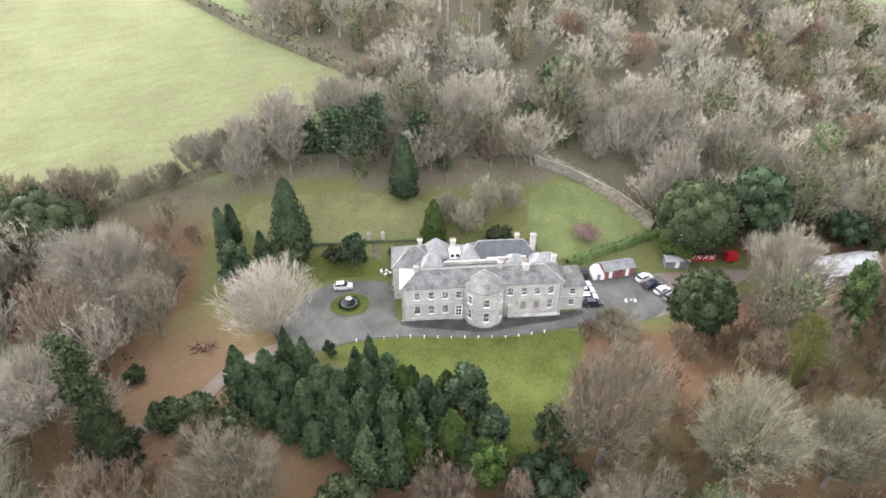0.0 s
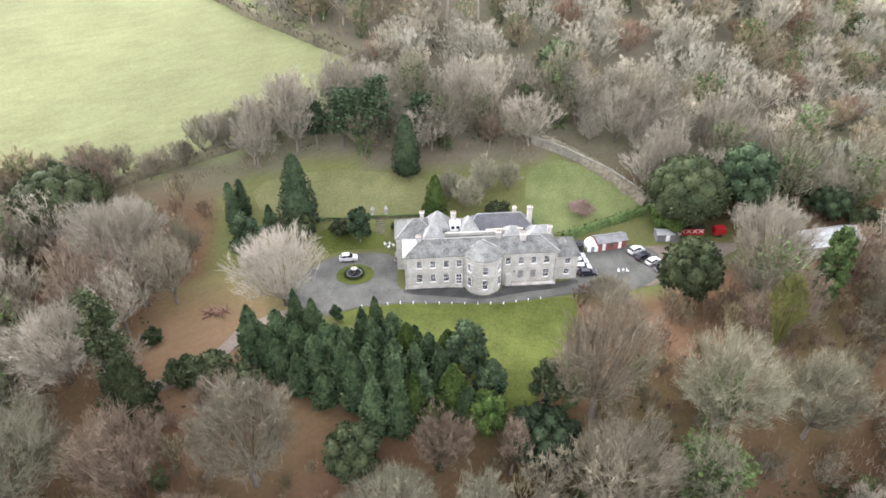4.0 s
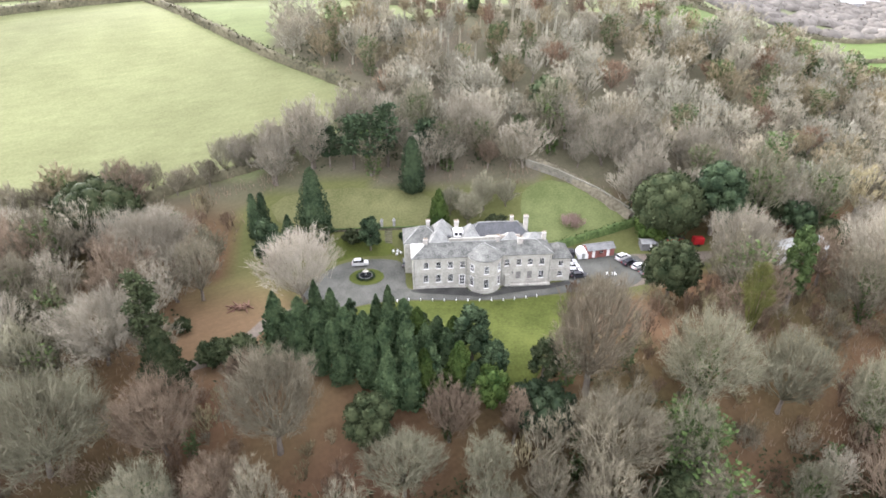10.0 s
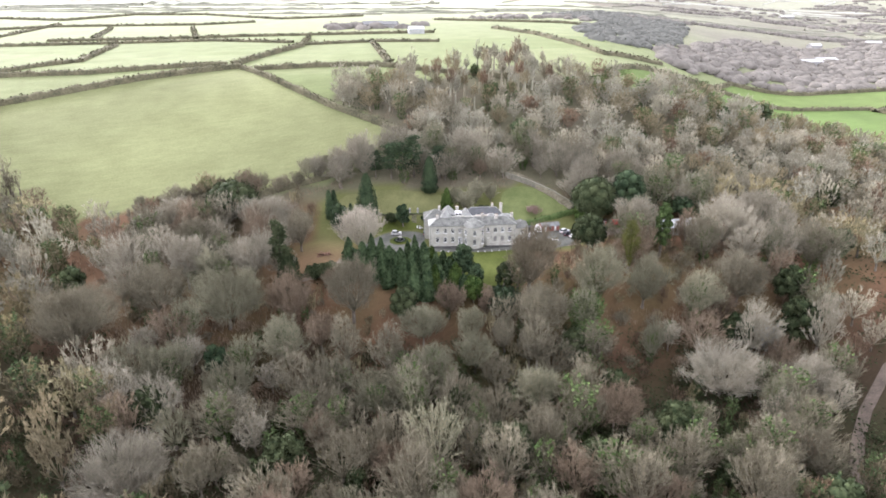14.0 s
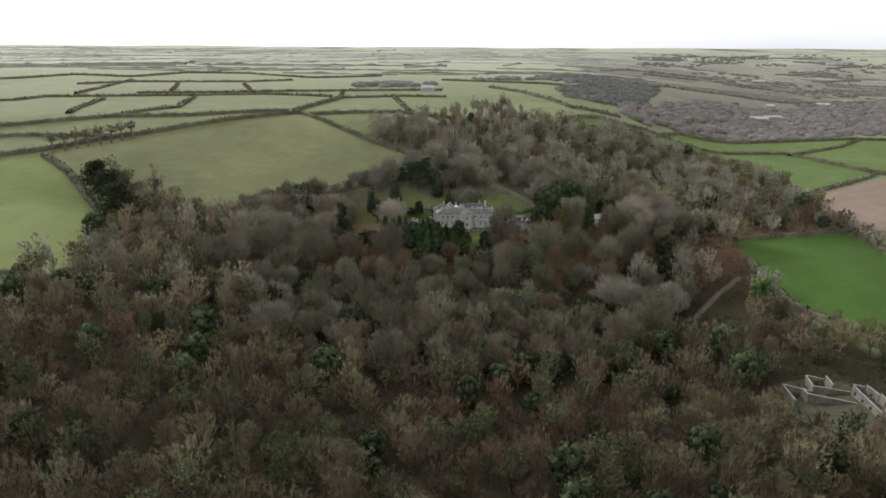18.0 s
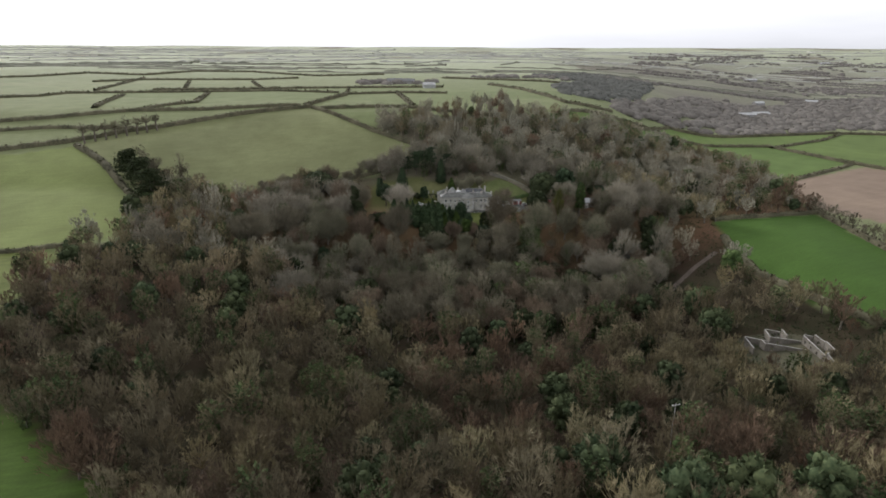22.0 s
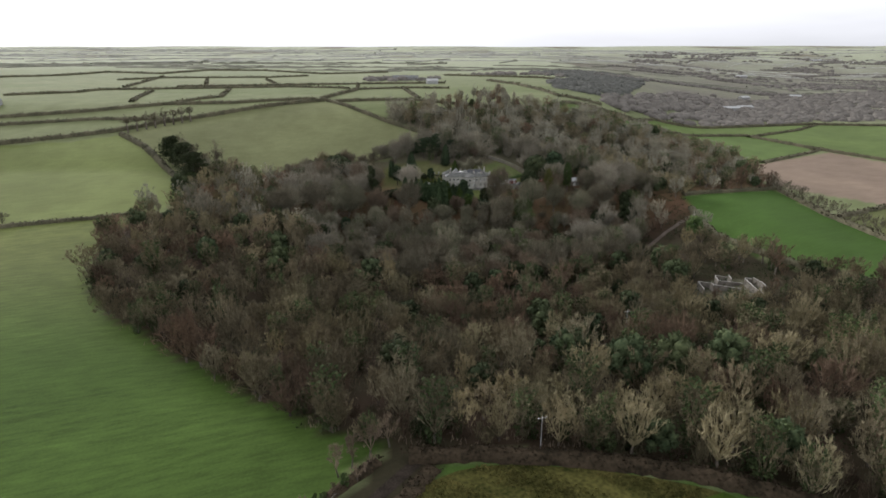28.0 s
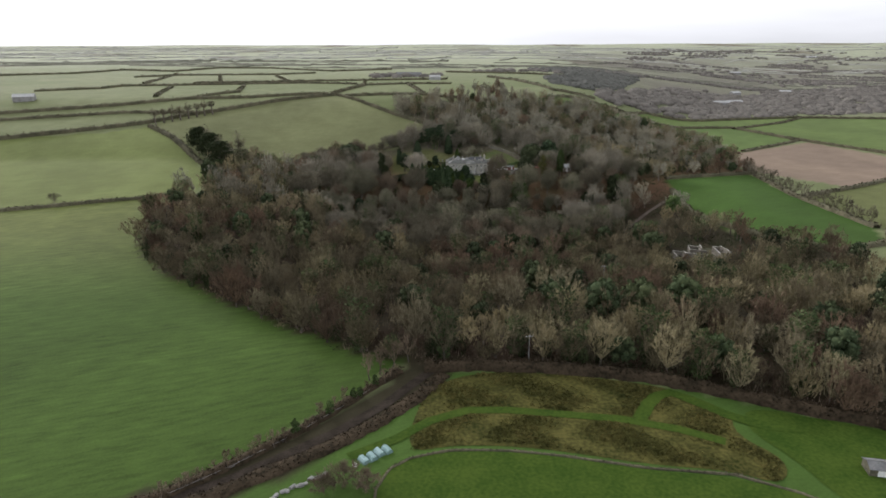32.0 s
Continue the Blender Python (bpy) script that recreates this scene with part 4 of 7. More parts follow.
def build_house():
    e = 7.75
    house = thing("manor_house", pose(0, 0, 0.3), "large grey stuccoed two-storey manor house with bow front", "house")
    ups = [3.1, 6.05, 8.95, 11.75]
    rights = [22.5, 25.4, 28.15, 31.0]
    up, low = (4.75, 6.55), (1.05, 3.1)
    wid = 1.2
    holes = [(x - wid / 2, x + wid / 2, *up) for x in ups + rights] + [(x - wid / 2, x + wid / 2, *low) for x in ups[:3] + rights[1:]] + [(11.75 - 0.72, 11.75 + 0.72, -0.2, 2.95)]
    wall = part("wall", pierced_wall(0, 33.3, -1.2, e, 0.45, holes), STUCCO, house)
    for x in ups + rights:
        sash_window(wall, x, up[0], wid, up[1] - up[0])
    for x in ups[:3] + rights[3:]:
        sash_window(wall, x, low[0], wid, low[1] - low[0])
    for x in rights[1:3]:
        sash_window(wall, x, low[0], wid, low[1] - low[0], blind=True)
    door = new("french_window")
    door.parent = wall
    door.matrix_local = pose(11.75, 0, -0.2)
    f = bmesh.new()
    for a in ((-0.72, -0.56, 0, 3.15), (0.56, 0.72, 0, 3.15), (-0.56, 0.56, 0, 0.5), (-0.56, 0.56, 2.98, 3.15), (-0.56, 0.56, 1.2, 1.34), (-0.56, 0.56, 2.1, 2.22), (-0.05, 0.05, 0.5, 2.98)):
        box(f, a[0], a[1], 0.06, 0.16, a[2], a[3])
    part("door_frame", f, WHITE, door)
    part("pane", block(-0.55, 0.55, 0.12, 0.14, 0.5, 2.98), GLASS, door)
    part("doorstep", block(-0.9, 0.9, -0.5, -0.01, -0.5, -0.05, 0.02), STONE, door)
    # the other walls of the front range and the rear ranges
    part("wall", block(0, 0.45, 0.452, 7.2, -1.2, e), STUCCO, house)
    part("wall", block(32.85, 33.3, 0.452, 7.2, -1.2, e), STUCCO, house)
    part("wall", block(-1.7, 13.2, 7.21, 15.6, -1.2, e), STUCCO, house)
    part("wall", block(13.21, 29.5, 8.3, 14.6, -1.2, e), STUCCO, house)
    part("wall", block(13.21, 32.8, 6.8, 8.29, -1.2, e - 0.35), STUCCO, house)
    part("plinth", block(-0.08, 13.0, -0.08, -0.003, -1.2, 0.2), STONE, house)
    part("plinth", block(21.2, 33.38, -0.08, -0.003, -1.2, 0.2), STONE, house)
    part("cornice", block(-0.25, 13.1, -0.28, -0.003, e - 0.35, e - 0.03, 0.06), STUCCO, house)
    part("cornice", block(20.9, 33.55, -0.28, -0.003, e - 0.35, e - 0.03, 0.06), STUCCO, house)
    part("string_course", block(-0.05, 11.0, -0.06, -0.003, 3.85, 4.02), STUCCO, house)
    part("string_course", block(21.0, 33.35, -0.06, -0.003, 3.85, 4.02), STUCCO, house)
    # roofs
    r0 = part("roof", hip_roof(-0.35, 33.65, -0.4, 7.3, e, 2.1), SLATE, house)
    ridge_tiles(r0, [((-0.35, -0.4, e + 0.12), (3.5, 3.45, e + 2.24)), ((3.5, 3.45, e + 2.24), (29.8, 3.45, e + 2.24)), ((33.65, -0.4, e + 0.12), (29.8, 3.45, e + 2.24)), ((-0.35, 7.3, e + 0.12), (3.5, 3.45, e + 2.24))])
    r1 = part("roof", hip_roof(-2.0, 8.2, 7.32, 15.9, e + 0.02, 2.6), SLATE, house)
    ridge_tiles(r1, [((-2.0, 7.32, e + 0.14), (2.29, 11.6, e + 2.74)), ((2.29, 11.6, e + 2.74), (3.9, 11.6, e + 2.74)), ((8.2, 7.32, e + 0.14), (3.9, 11.6, e + 2.74))])
    part("roof", hip_roof(4.3, 9.3, 5.9, 10.0, e + 0.35, 3.0), SHEEN_SLATE, house, "hipped slate roof, paled for the sky's sheen")
    part("roof", hip_roof(5.0, 10.9, 9.6, 15.2, e + 0.5, 3.5), SHEEN_SLATE, house, "hipped slate roof, paled for the sky's sheen")
    part("flat_roof", block(8.4, 15.2, 7.35, 15.0, e + 0.03, e + 0.3), LEAD, house)
    r2 = part("roof", hip_roof(14.0, 30.0, 9.0, 15.0, e + 0.06, 2.9), DARK_SLATE, house, "dark blue-grey slate roof")
    ridge_tiles(r2, [((14.0, 9.0, e + 0.18), (17.0, 12.0, e + 3.08)), ((17.0, 12.0, e + 3.08), (27.0, 12.0, e + 3.08)), ((30.0, 9.0, e + 0.18), (27.0, 12.0, e + 3.08))])
    part("roof", hip_roof(12.4, 17.2, 7.4, 13.2, e + 0.4, 3.0), SHEEN_SLATE, house, "hipped slate roof, paled for the sky's sheen")
    part("roof", hip_roof(22.3, 27.0, 6.4, 10.2, e + 0.1, 1.7), SHEEN_SLATE, house, "hipped slate roof, paled for the sky's sheen")
    part("roof", hip_roof(27.6, 33.4, 5.6, 10.8, e + 0.1, 1.5), SHEEN_SLATE, house, "hipped slate roof, paled for the sky's sheen")
    part("parapet", block(9.2, 20.8, 7.34, 7.75, e + 0.3, e + 1.15, 0.04), STUCCO, house)
    part("parapet", block(18.5, 27.0, 7.9, 8.25, e + 0.3, e + 1.3, 0.04), BUFF, house, "buff rendered parapet wall")
    dormer = part("dormer", block(10.6, 13.0, 9.6, 11.6, e + 0.3, e + 1.9, 0.04), WHITE, house, "white-painted flat dormer")
    for u in (11.25, 12.35):
        part("dormer_window", block(u - 0.38, u + 0.38, 9.53, 9.597, e + 0.8, e + 1.55), GLASS, dormer)
    part("rooflight", block(9.0, 9.8, 8.0, 9.0, e + 0.3, e + 1.4, 0.04), DARK_SLATE, house)
    # bow front
    cx, cy, rad = 17.05, 0.6, 3.95
    bow = part("bow", bow_wall(cx, cy, rad, e + 0.25), STUCCO, house)
    for turn in (-52, 0, 52):
        at = Matrix.Translation((cx, cy, 0)) @ pose(0, 0, 0, 0, 0, turn) @ Matrix.Translation((0, -rad - 0.01, 0))
        for z0, z1 in ((4.75, 6.75), (0.95, 3.35)):
            sash_window(bow, 0, z0, 1.15, z1 - z0, at=at @ Matrix.Translation((0, -0.2, 0)))
    for lo, hi, out in ((e - 0.25, e + 0.05, 0.28), (3.9, 4.08, 0.1), (-1.2, 0.25, 0.1)):
        part("bow_band", ring_band(cx, cy, rad + 0.004, rad + out, lo, hi), STUCCO, bow)
    part("bow_roof", bow_roof(cx, cy, rad + 0.35, e + 0.27, 1.9), SLATE, house)
    ridge_tiles(house, [((cx, cy + 2.0, e + 2.2), (cx - rad - 0.3, cy + 0.3, e + 0.44)), ((cx, cy + 2.0, e + 2.2), (cx + rad + 0.3, cy + 0.3, e + 0.44))])
    # A thin added shell puts painted sky sheen on the west hip.
    part("hip_face", solid([(-0.36, -0.36, e + 0.14), (-0.36, 7.26, e + 0.14), (3.46, 3.45, e + 2.26), (-0.33, -0.36, e + 0.12), (-0.33, 7.26, e + 0.12), (3.49, 3.45, e + 2.24)], [(0, 2, 1), (3, 4, 5), (0, 1, 4, 3), (1, 2, 5, 4), (2, 0, 3, 5)]), SHEEN_SLATE, house, "shell on the west slate hip, paled for the sky's sheen")
    # lower wing at the east end
    holes = [(36.0 - 0.55, 36.0 + 0.55, 3.55, 4.95), (36.0 - 0.6, 36.0 + 0.6, 0.7, 2.1)]
    wing = part("wing_wall", pierced_wall(33.31, 38.4, -1.2, 5.75, 0.4, holes), STUCCO, house, at=pose(0, 1.0, 0))
    sash_window(wing, 36.0, 3.55, 1.1, 1.4, bars=(1, 1))
    sash_window(wing, 36.0, 0.7, 1.2, 1.4, bars=(2, 1))
    part("wing_wall", block(33.31, 38.4, 1.402, 8.0, -1.2, 5.75), STUCCO, house)
    part("wing_ledge", block(33.31, 38.5, 0.86, 0.997, 2.75, 2.95), STONE, house)
    part("roof", hip_roof(33.32, 38.8, 0.65, 8.3, 5.76, 1.9), SLATE, house)
    part("porch", block(22.0, 23.3, -0.75, -0.004, -0.8, 2.6, 0.04), STUCCO, house)
    part("terrace_step", block(23.4, 33.2, -0.9, -0.09, -0.8, -0.12, 0.03), STONE, house)
    part("wall_plaque", block(23.75, 24.15, -0.05, -0.003, 2.6, 3.2, 0.02), BLIND, house)
    for x, y, z0, z1, w, n in ((3.2, 3.4, e + 1.9, e + 3.0, 1.0, 2), (20.6, 3.4, e + 1.9, e + 3.3, 0.9, 2), (25.9, 2.6, e + 1.5, e + 3.0, 1.3, 3), (4.4, 12.4, e + 2.0, e + 3.7, 0.9, 2), (11.6, 12.6, e + 0.3, e + 3.2, 1.1, 3), (25.6, 12.2, e + 2.4, e + 4.2, 0.8, 2),
                               (28.9, 10.9, e + 0.2, e + 4.8, 1.1, 2), (32.6, 6.2, e + 0.3, e + 2.4, 0.9, 2)):
        chimney(house, x, y, z0, z1, w, 0.75, n)
    for x in (0.35, 12.7, 21.3, 32.9):
        s = Stuff()
        s.limb((x, -0.1, -0.6), (x, -0.1, e - 0.4), 0.06, 0.06, 6)
        part("downpipe", s.mesh("downpipe", BLIND), None, house)


def ring_points(cx, cy, r, n=22):
    return [(cx + r * math.sin(t), cy - r * math.cos(t)) for t in np.linspace(-math.pi / 2, math.pi / 2, n)]


def ring_band(cx, cy, r0, r1, z0, z1):
    a, b = ring_points(cx, cy, r0), ring_points(cx, cy, r1)
    n = len(a)
    pts = [(*p, z0) for p in a] + [(*p, z0) for p in b] + [(*p, z1) for p in a] + [(*p, z1) for p in b]
    f = []
    for i in range(n - 1):
        f += [(n + i, n + i + 1, 3 * n + i + 1, 3 * n + i), (i, i + 1, 2 * n + i + 1, 2 * n + i), (2 * n + i, 2 * n + i + 1, 3 * n + i + 1, 3 * n + i), (i, i + 1, n + i + 1, n + i)]
    f += [(0, n, 3 * n, 2 * n), (n - 1, 2 * n - 1, 4 * n - 1, 3 * n - 1)]
    return solid(pts, f)


def bow_wall(cx, cy, r, z1):
    return ring_band(cx, cy, r - 0.4, r, -1.2, z1)


def bow_roof(cx, cy, r, z0, rise):
    rim = ring_points(cx, cy, r, 15)
    n = len(rim)
    pts = [(*p, z0) for p in rim] + [(*p, z0 + 0.14) for p in rim] + [(cx, cy + 2.0, z0 + rise), (cx - r, cy + 2.6, z0 + 0.14), (cx + r, cy + 2.6, z0 + 0.14)]
    f = [tuple(range(n))] + [(i, i + 1, n + i + 1, n + i) for i in range(n - 1)] + [(n + i, n + i + 1, 2 * n) for i in range(n - 1)] + [(n, 2 * n, 2 * n + 1), (2 * n - 1, 2 * n, 2 * n + 2)]
    return solid(pts, f)


BUFF = surface("buff_render", (0.30, 0.265, 0.22), (0.42, 0.38, 0.325), 0.9, 4, 0.7, 0.2)
build_house()


# ---- drive, lawns and paths: thin sheets on the ground ----
def sheet(name, outline, material, lift, label, category, cell=2.5, kind="structure"):
    bm = bmesh.new()
    bm.faces.new([bm.verts.new((x, y, 0)) for x, y in outline])
    xs, ys = [p[0] for p in outline], [p[1] for p in outline]
    for axis, lo, hi in ((0, min(xs), max(xs)), (1, min(ys), max(ys))):
        v = lo + cell
        while v < hi:
            co, no = ((v, 0, 0), (1, 0, 0)) if axis == 0 else ((0, v, 0), (0, 1, 0))
            bmesh.ops.bisect_plane(bm, geom=bm.verts[:] + bm.edges[:] + bm.faces[:], plane_co=co, plane_no=no)
            v += cell
    bmesh.ops.triangulate(bm, faces=bm.faces)
    co = np.array([v.co[:2] for v in bm.verts])
    for v, z in zip(bm.verts, ground_height(co[:, 0], co[:, 1])):
        v.co.z = z + lift
    for f in bm.faces:
        if f.normal.z < 0:
            f.normal_flip()
    me = bpy.data.meshes.new(name)
    bm.to_mesh(me)
    bm.free()
    me.materials.append(material)
    return tagged(new(name, me), label, category, kind=kind)


def smooth_line(pts, times=3):
    """Rounds the corners of an outline."""
    for _ in range(times):
        pts = [q for (ax, ay), (bx, by) in zip(pts, pts[1:] + pts[:1]) for q in ((ax * 0.75 + bx * 0.25, ay * 0.75 + by * 0.25), (ax * 0.25 + bx * 0.75, ay * 0.25 + by * 0.75))]
    return pts


def ribbon(pts, half):
    """The outline of a path of a given half width along a line."""
    p = np.array(pts, float)
    d = np.gradient(p, axis=0)
    n = np.stack([-d[:, 1], d[:, 0]], -1) / np.linalg.norm(d, axis=1)[:, None]
    return [tuple(q) for q in p + n * half] + [tuple(q) for q in (p - n * half)[::-1]]


def along(pts, gap):
    """Places at even steps along a line."""
    out, left = [], 0.0
    for (ax, ay), (bx, by) in zip(pts, pts[1:]):
        far = math.hypot(bx - ax, by - ay)
        while left < far:
            out.append((ax + (bx - ax) * left / far, ay + (by - ay) * left / far, math.degrees(math.atan2(by - ay, bx - ax))))
            left += gap
        left -= far
    return out


GRAVEL = surface("leafy_gravel", (0.095, 0.076, 0.058), (0.165, 0.138, 0.110), 0.95, 3, 0.25, 0.3)
MUD = surface("muddy_lane", (0.018, 0.014, 0.010), (0.045, 0.036, 0.028), 0.95, 2.0, 0.3, 0.4, spec=0.05)
TRACK = surface("earth_track", (0.062, 0.048, 0.036), (0.118, 0.092, 0.072), 0.9, 2.0, 0.3, 0.4)
ROUGH = surface("rough_grass", (0.021, 0.025, 0.006), (0.090, 0.082, 0.024), 0.95, 0.9, 0.12, 0.8, spec=0.05, contrast=0.45)
MOWN = surface("bright_mown_grass", (0.025, 0.050, 0.007), (0.050, 0.078, 0.012), 0.95, 1.0, 0.1, 0.5, spec=0.05)
RUBBLE = surface("pale_concrete", (0.18, 0.175, 0.168), (0.32, 0.31, 0.3), 0.9, 3, 0.4, 0.3)

sheet("driveway", smooth_line([(-21, 10.5), (-14, 13.5), (-3, 13), (-1.5, 9), (-2, -0.5), (3, -0.6), (13, -1.2), (17, -4.6), (21, -1.2), (33, -1.2), (38, 0.6), (41, 12), (61, 12), (59, 2), (52, -4.5), (41, -4.2), (33, -5.0), (21, -6.6), (8, -5.6), (-2, -4.6), (-12, -5.6), (-17, -8.5), (-24, -4.5), (-27, 1)], 2), TARMAC, 0.13, "worn grey tarmac drive round the house", "driveway")
sheet("front_lawn", smooth_line([(-17, -9), (-12, -6), (-2, -5.0), (8, -6.0), (21, -7.0), (33, -5.4), (37, -6.5), (34, -15), (27, -27), (20, -35), (14, -30), (4, -18), (-6, -13)], 2), LAWN, 0.10, "green front lawn beyond the drive", "lawn")
# A darker tarmac strip follows the house front round the bow.
sheet("wet_apron", smooth_line([(-0.5, -0.15), (13, -0.2), (13.4, -2.4), (17, -4.2), (20.8, -2.4), (21.4, -0.2), (33.5, -0.2), (38, 0.6), (39, -0.6), (34, -2.4), (24, -3.4), (17, -5.2), (10, -3.6), (2, -2.2), (-0.6, -1.4)], 1), surface("dark_tarmac", (0.022, 0.022, 0.02), (0.055, 0.055, 0.05), 0.8, 4.0, 0.3, 0.2, spec=0.15), 0.15, "strip of darker tarmac along the house front", "driveway", 2.0)
sheet("walled_garden_lawn", smooth_line([(31, 21), (37, 15.5), (46, 17.5), (62.4, 22.8), (54.4, 32.2), (44.4, 39.6), (36, 38), (32, 33)], 1), surface("garden_lawn", (0.070, 0.086, 0.030), (0.118, 0.134, 0.054), 0.95, 2.2, 0.16, 0.4, spec=0.1), 0.10, "green walled garden lawn", "lawn")
sheet("terrace_lawn", smooth_line([(-34, 24.5), (-20, 23.6), (7.5, 23.6), (10, 30), (6, 35), (-2, 37), (-20, 39), (-39, 35)], 1), surface("mossy_grass", (0.074, 0.079, 0.030), (0.125, 0.124, 0.056), 0.95, 2.0, 0.12, 0.5, spec=0.1), 0.10, "mossy sloping terrace lawn strewn with leaves", "lawn")
sheet("side_lawn", smooth_line([(-21, 12), (-14, 14.5), (-4, 14.2), (-4, 18), (-10, 21), (-22, 20.5)], 1), LAWN, 0.10, "small lawn beside the drive", "lawn")
sheet("woodland_path", ribbon([(-50, -25.5), (-47, -25), (-40, -23), (-36, -17), (-33, -11), (-27, -7), (-20, -5)], 1.5), GRAVEL, 0.11, "leaf-strewn gravel path through the clearing", "path")
sheet("yard", smooth_line([(41, 11), (61.5, 11.5), (80, 12), (80, 8), (60, 0), (56, -3), (47, -4), (41, 0)], 1), GRAVEL, 0.09, "leaf-strewn gravel parking yard", "yard")
sheet("field_track", ribbon([(98, -122), (102, -110), (105.5, -102), (112, -93), (120, -84), (128, -77), (136, -70), (150, -62)], 1.5), TRACK, 0.14, "bare earth track through the wood", "track")
sheet("lane", ribbon([(-22, -301), (-29, -310), (-38, -322), (-50, -334), (-63, -344), (-74, -352), (-100, -366), (-160, -392)], 1.7), MUD, 0.16, "dark muddy sunken lane", "lane", 3.0)
sheet("rough_meadow", smooth_line([(-30, -330), (-24, -312), (-8, -304.5), (19, -308), (42, -315), (52, -321), (60, -331), (56, -341), (64, -352), (58, -361), (48, -355), (28, -351.5), (9, -345.5), (-5, -342.5), (-20, -341.5), (-31, -344)], 2), ROUGH, 0.12, "tussocky olive and straw rough meadow", "meadow", 3.0)
sheet("mown_path", ribbon([(-46, -345), (-34, -338), (-25, -330.5), (-14, -326), (-3, -326.5), (13, -329.5), (28, -332.5), (42, -338), (52, -344)], 1.6), MOWN, 0.24, "mown bright green grass path", "path", 3.0)
sheet("mown_path", ribbon([(33, -333), (38, -326), (42, -322), (47, -320), (52, -325), (58, -332), (66, -338), (80, -340)], 2.0), MOWN, 0.28, "mown bright green grass path", "path", 3.0)
sheet("mown_field", smooth_line([(-41, -372), (-39, -356), (-36, -349), (-30, -346.5), (-20, -344), (-5, -345), (9, -348), (28, -354), (48, -357.5), (60, -364), (75, -374), (40, -400), (-20, -400)], 2), MOWN, 0.20, "close-mown bright green field", "field", 4.0)
sheet("mown_field", smooth_line([(60, -338), (66, -328), (86, -337), (130, -356), (150, -420), (90, -420), (68, -366), (66, -352)], 2), MOWN, 0.18, "close-mown bright green field", "field", 4.0)
sheet("ruin_yard", smooth_line([(112, -150), (128, -148), (142, -160), (140, -196), (120, -196), (112, -172)], 1), surface("weedy_yard", (0.030, 0.030, 0.014), (0.068, 0.062, 0.036), 0.95, 1.2, 0.2, 0.4), 0.15, "weedy overgrown yard of the ruin", "yard")


# ---- garden trees ----
TWIG_PURPLE = surface("purplish_twigs", (0.17, 0.115, 0.095), (0.32, 0.235, 0.20), 0.95, 1.2, 0.3, 0.0, spec=0.1)


def winter_tree(seed, high, wide, low):
    return domed_tree(seed, high * 1.08, wide * 1.12, int(1800 + 85 * wide * wide ** 0.8), 0.045, low * 0.8, 24, 10)


def single(name, made, mats, label, x, y, category="tree", turn=0.0):
    ob = tree_thing(name, made, mats, label, category)
    ob.matrix_world = pose(x, y, gz(x, y) - 0.1, 0, 0, turn)
    return ob


for x, y, h, w, label in ((-40.1, 21.8, 12.9, 1.9, "tall narrow dark green columnar cypress"), (-38.6, 25.4, 10.4, 1.8, "narrow dark green columnar cypress behind another")):
    single("columnar_cypress", conifer(int(h * 7), h, w, 1100, 0.45, 0.6, 0.45), (BARK, LEAF_DARK), label, x, y)
single("lawson_cypress", conifer(21, 19.6, 4.7, 3200, 0.62, 0.32, 0.55, 0.05), (BARK, LEAF_DARK), "large dense dark green cypress on the terrace", -24.7, 21.7)
single("lawson_cypress", conifer(22, 16.6, 3.5, 2400, 0.42, 0.5, 0.5), (BARK, LEAF_DARK), "tall columnar dark cypress at the wood edge", 1.6, 36.1)
single("lawson_cypress", conifer(23, 12.4, 3.1, 2000, 0.7, 0.25, 0.5, 0.05), (BARK, LEAF_MID), "bright green conical cypress behind the house", 8.0, 22.2)
single("yew", bushy(24, 15.0, 3.6, 16, 2200, 0.5, 0.04), (BARK, LEAF_DARK), "dark upright yew at the lawn edge", -35.0, 10.1)
single("lawson_cypress", conifer(25, 8.4, 2.1, 1000, 0.8, 0.25, 0.45), (BARK, LEAF_DARK), "small dark conical cypress", -31.4, 19.9)
single("grey_shrub", bushy(26, 6.8, 4.2, 16, 1600, 0.5, 0.02), (BARK, LEAF_OAK), "broad grey-green evergreen shrub", -24.9, 18.8, "shrub")
single("cypress_shrub", bushy(27, 9.8, 2.8, 14, 1700, 0.5, 0.02), (BARK, LEAF_DARK), "upright dark green conifer bush by the drive", -10.3, 16.5, "shrub")
single("shrub", bushy(28, 4.6, 2.5, 9, 700, 0.45, 0.02), (BARK, LEAF_OAK), "dark rounded garden shrub", -15.2, 18.6, "shrub")
single("shrub", bushy(29, 4.6, 3.2, 11, 900, 0.45, 0.02), (BARK, LEAF_OAK), "grey-green rounded shrub behind the house", 23.7, 21.8, "shrub")
single("shrub", bushy(30, 3.4, 2.2, 8, 500, 0.45, 0.02), (BARK, LEAF_DARK), "small dark shrub behind the house", 29.5, 18.6, "shrub")
single("shrub", bushy(31, 3.4, 2.0, 8, 500, 0.45, 0.02), (BARK, LEAF_DARK), "small dark shrub beside the west wing", -0.8, 18.8, "shrub")
for x, y, h, w, s in ((15.9, 24.2, 9.5, 4.6, 32), (11.5, 27.5, 9.0, 4.0, 33), (21.0, 29.0, 10.5, 4.6, 34), (27.5, 30.0, 8.5, 3.6, 41)):
    single("bare_tree", winter_tree(s, h, w, 0.15), (BARK, TWIG_PALE), "pale leafless small tree behind the house", x, y)
single("purple_shrub", puff_tree(35, 4.2, 3.9, 16, 7, 12, 2, 0.04, 0.05), (BARK, TWIG_PURPLE), "low spreading purplish bare shrub on the walled lawn", 44.5, 21.8, "shrub")
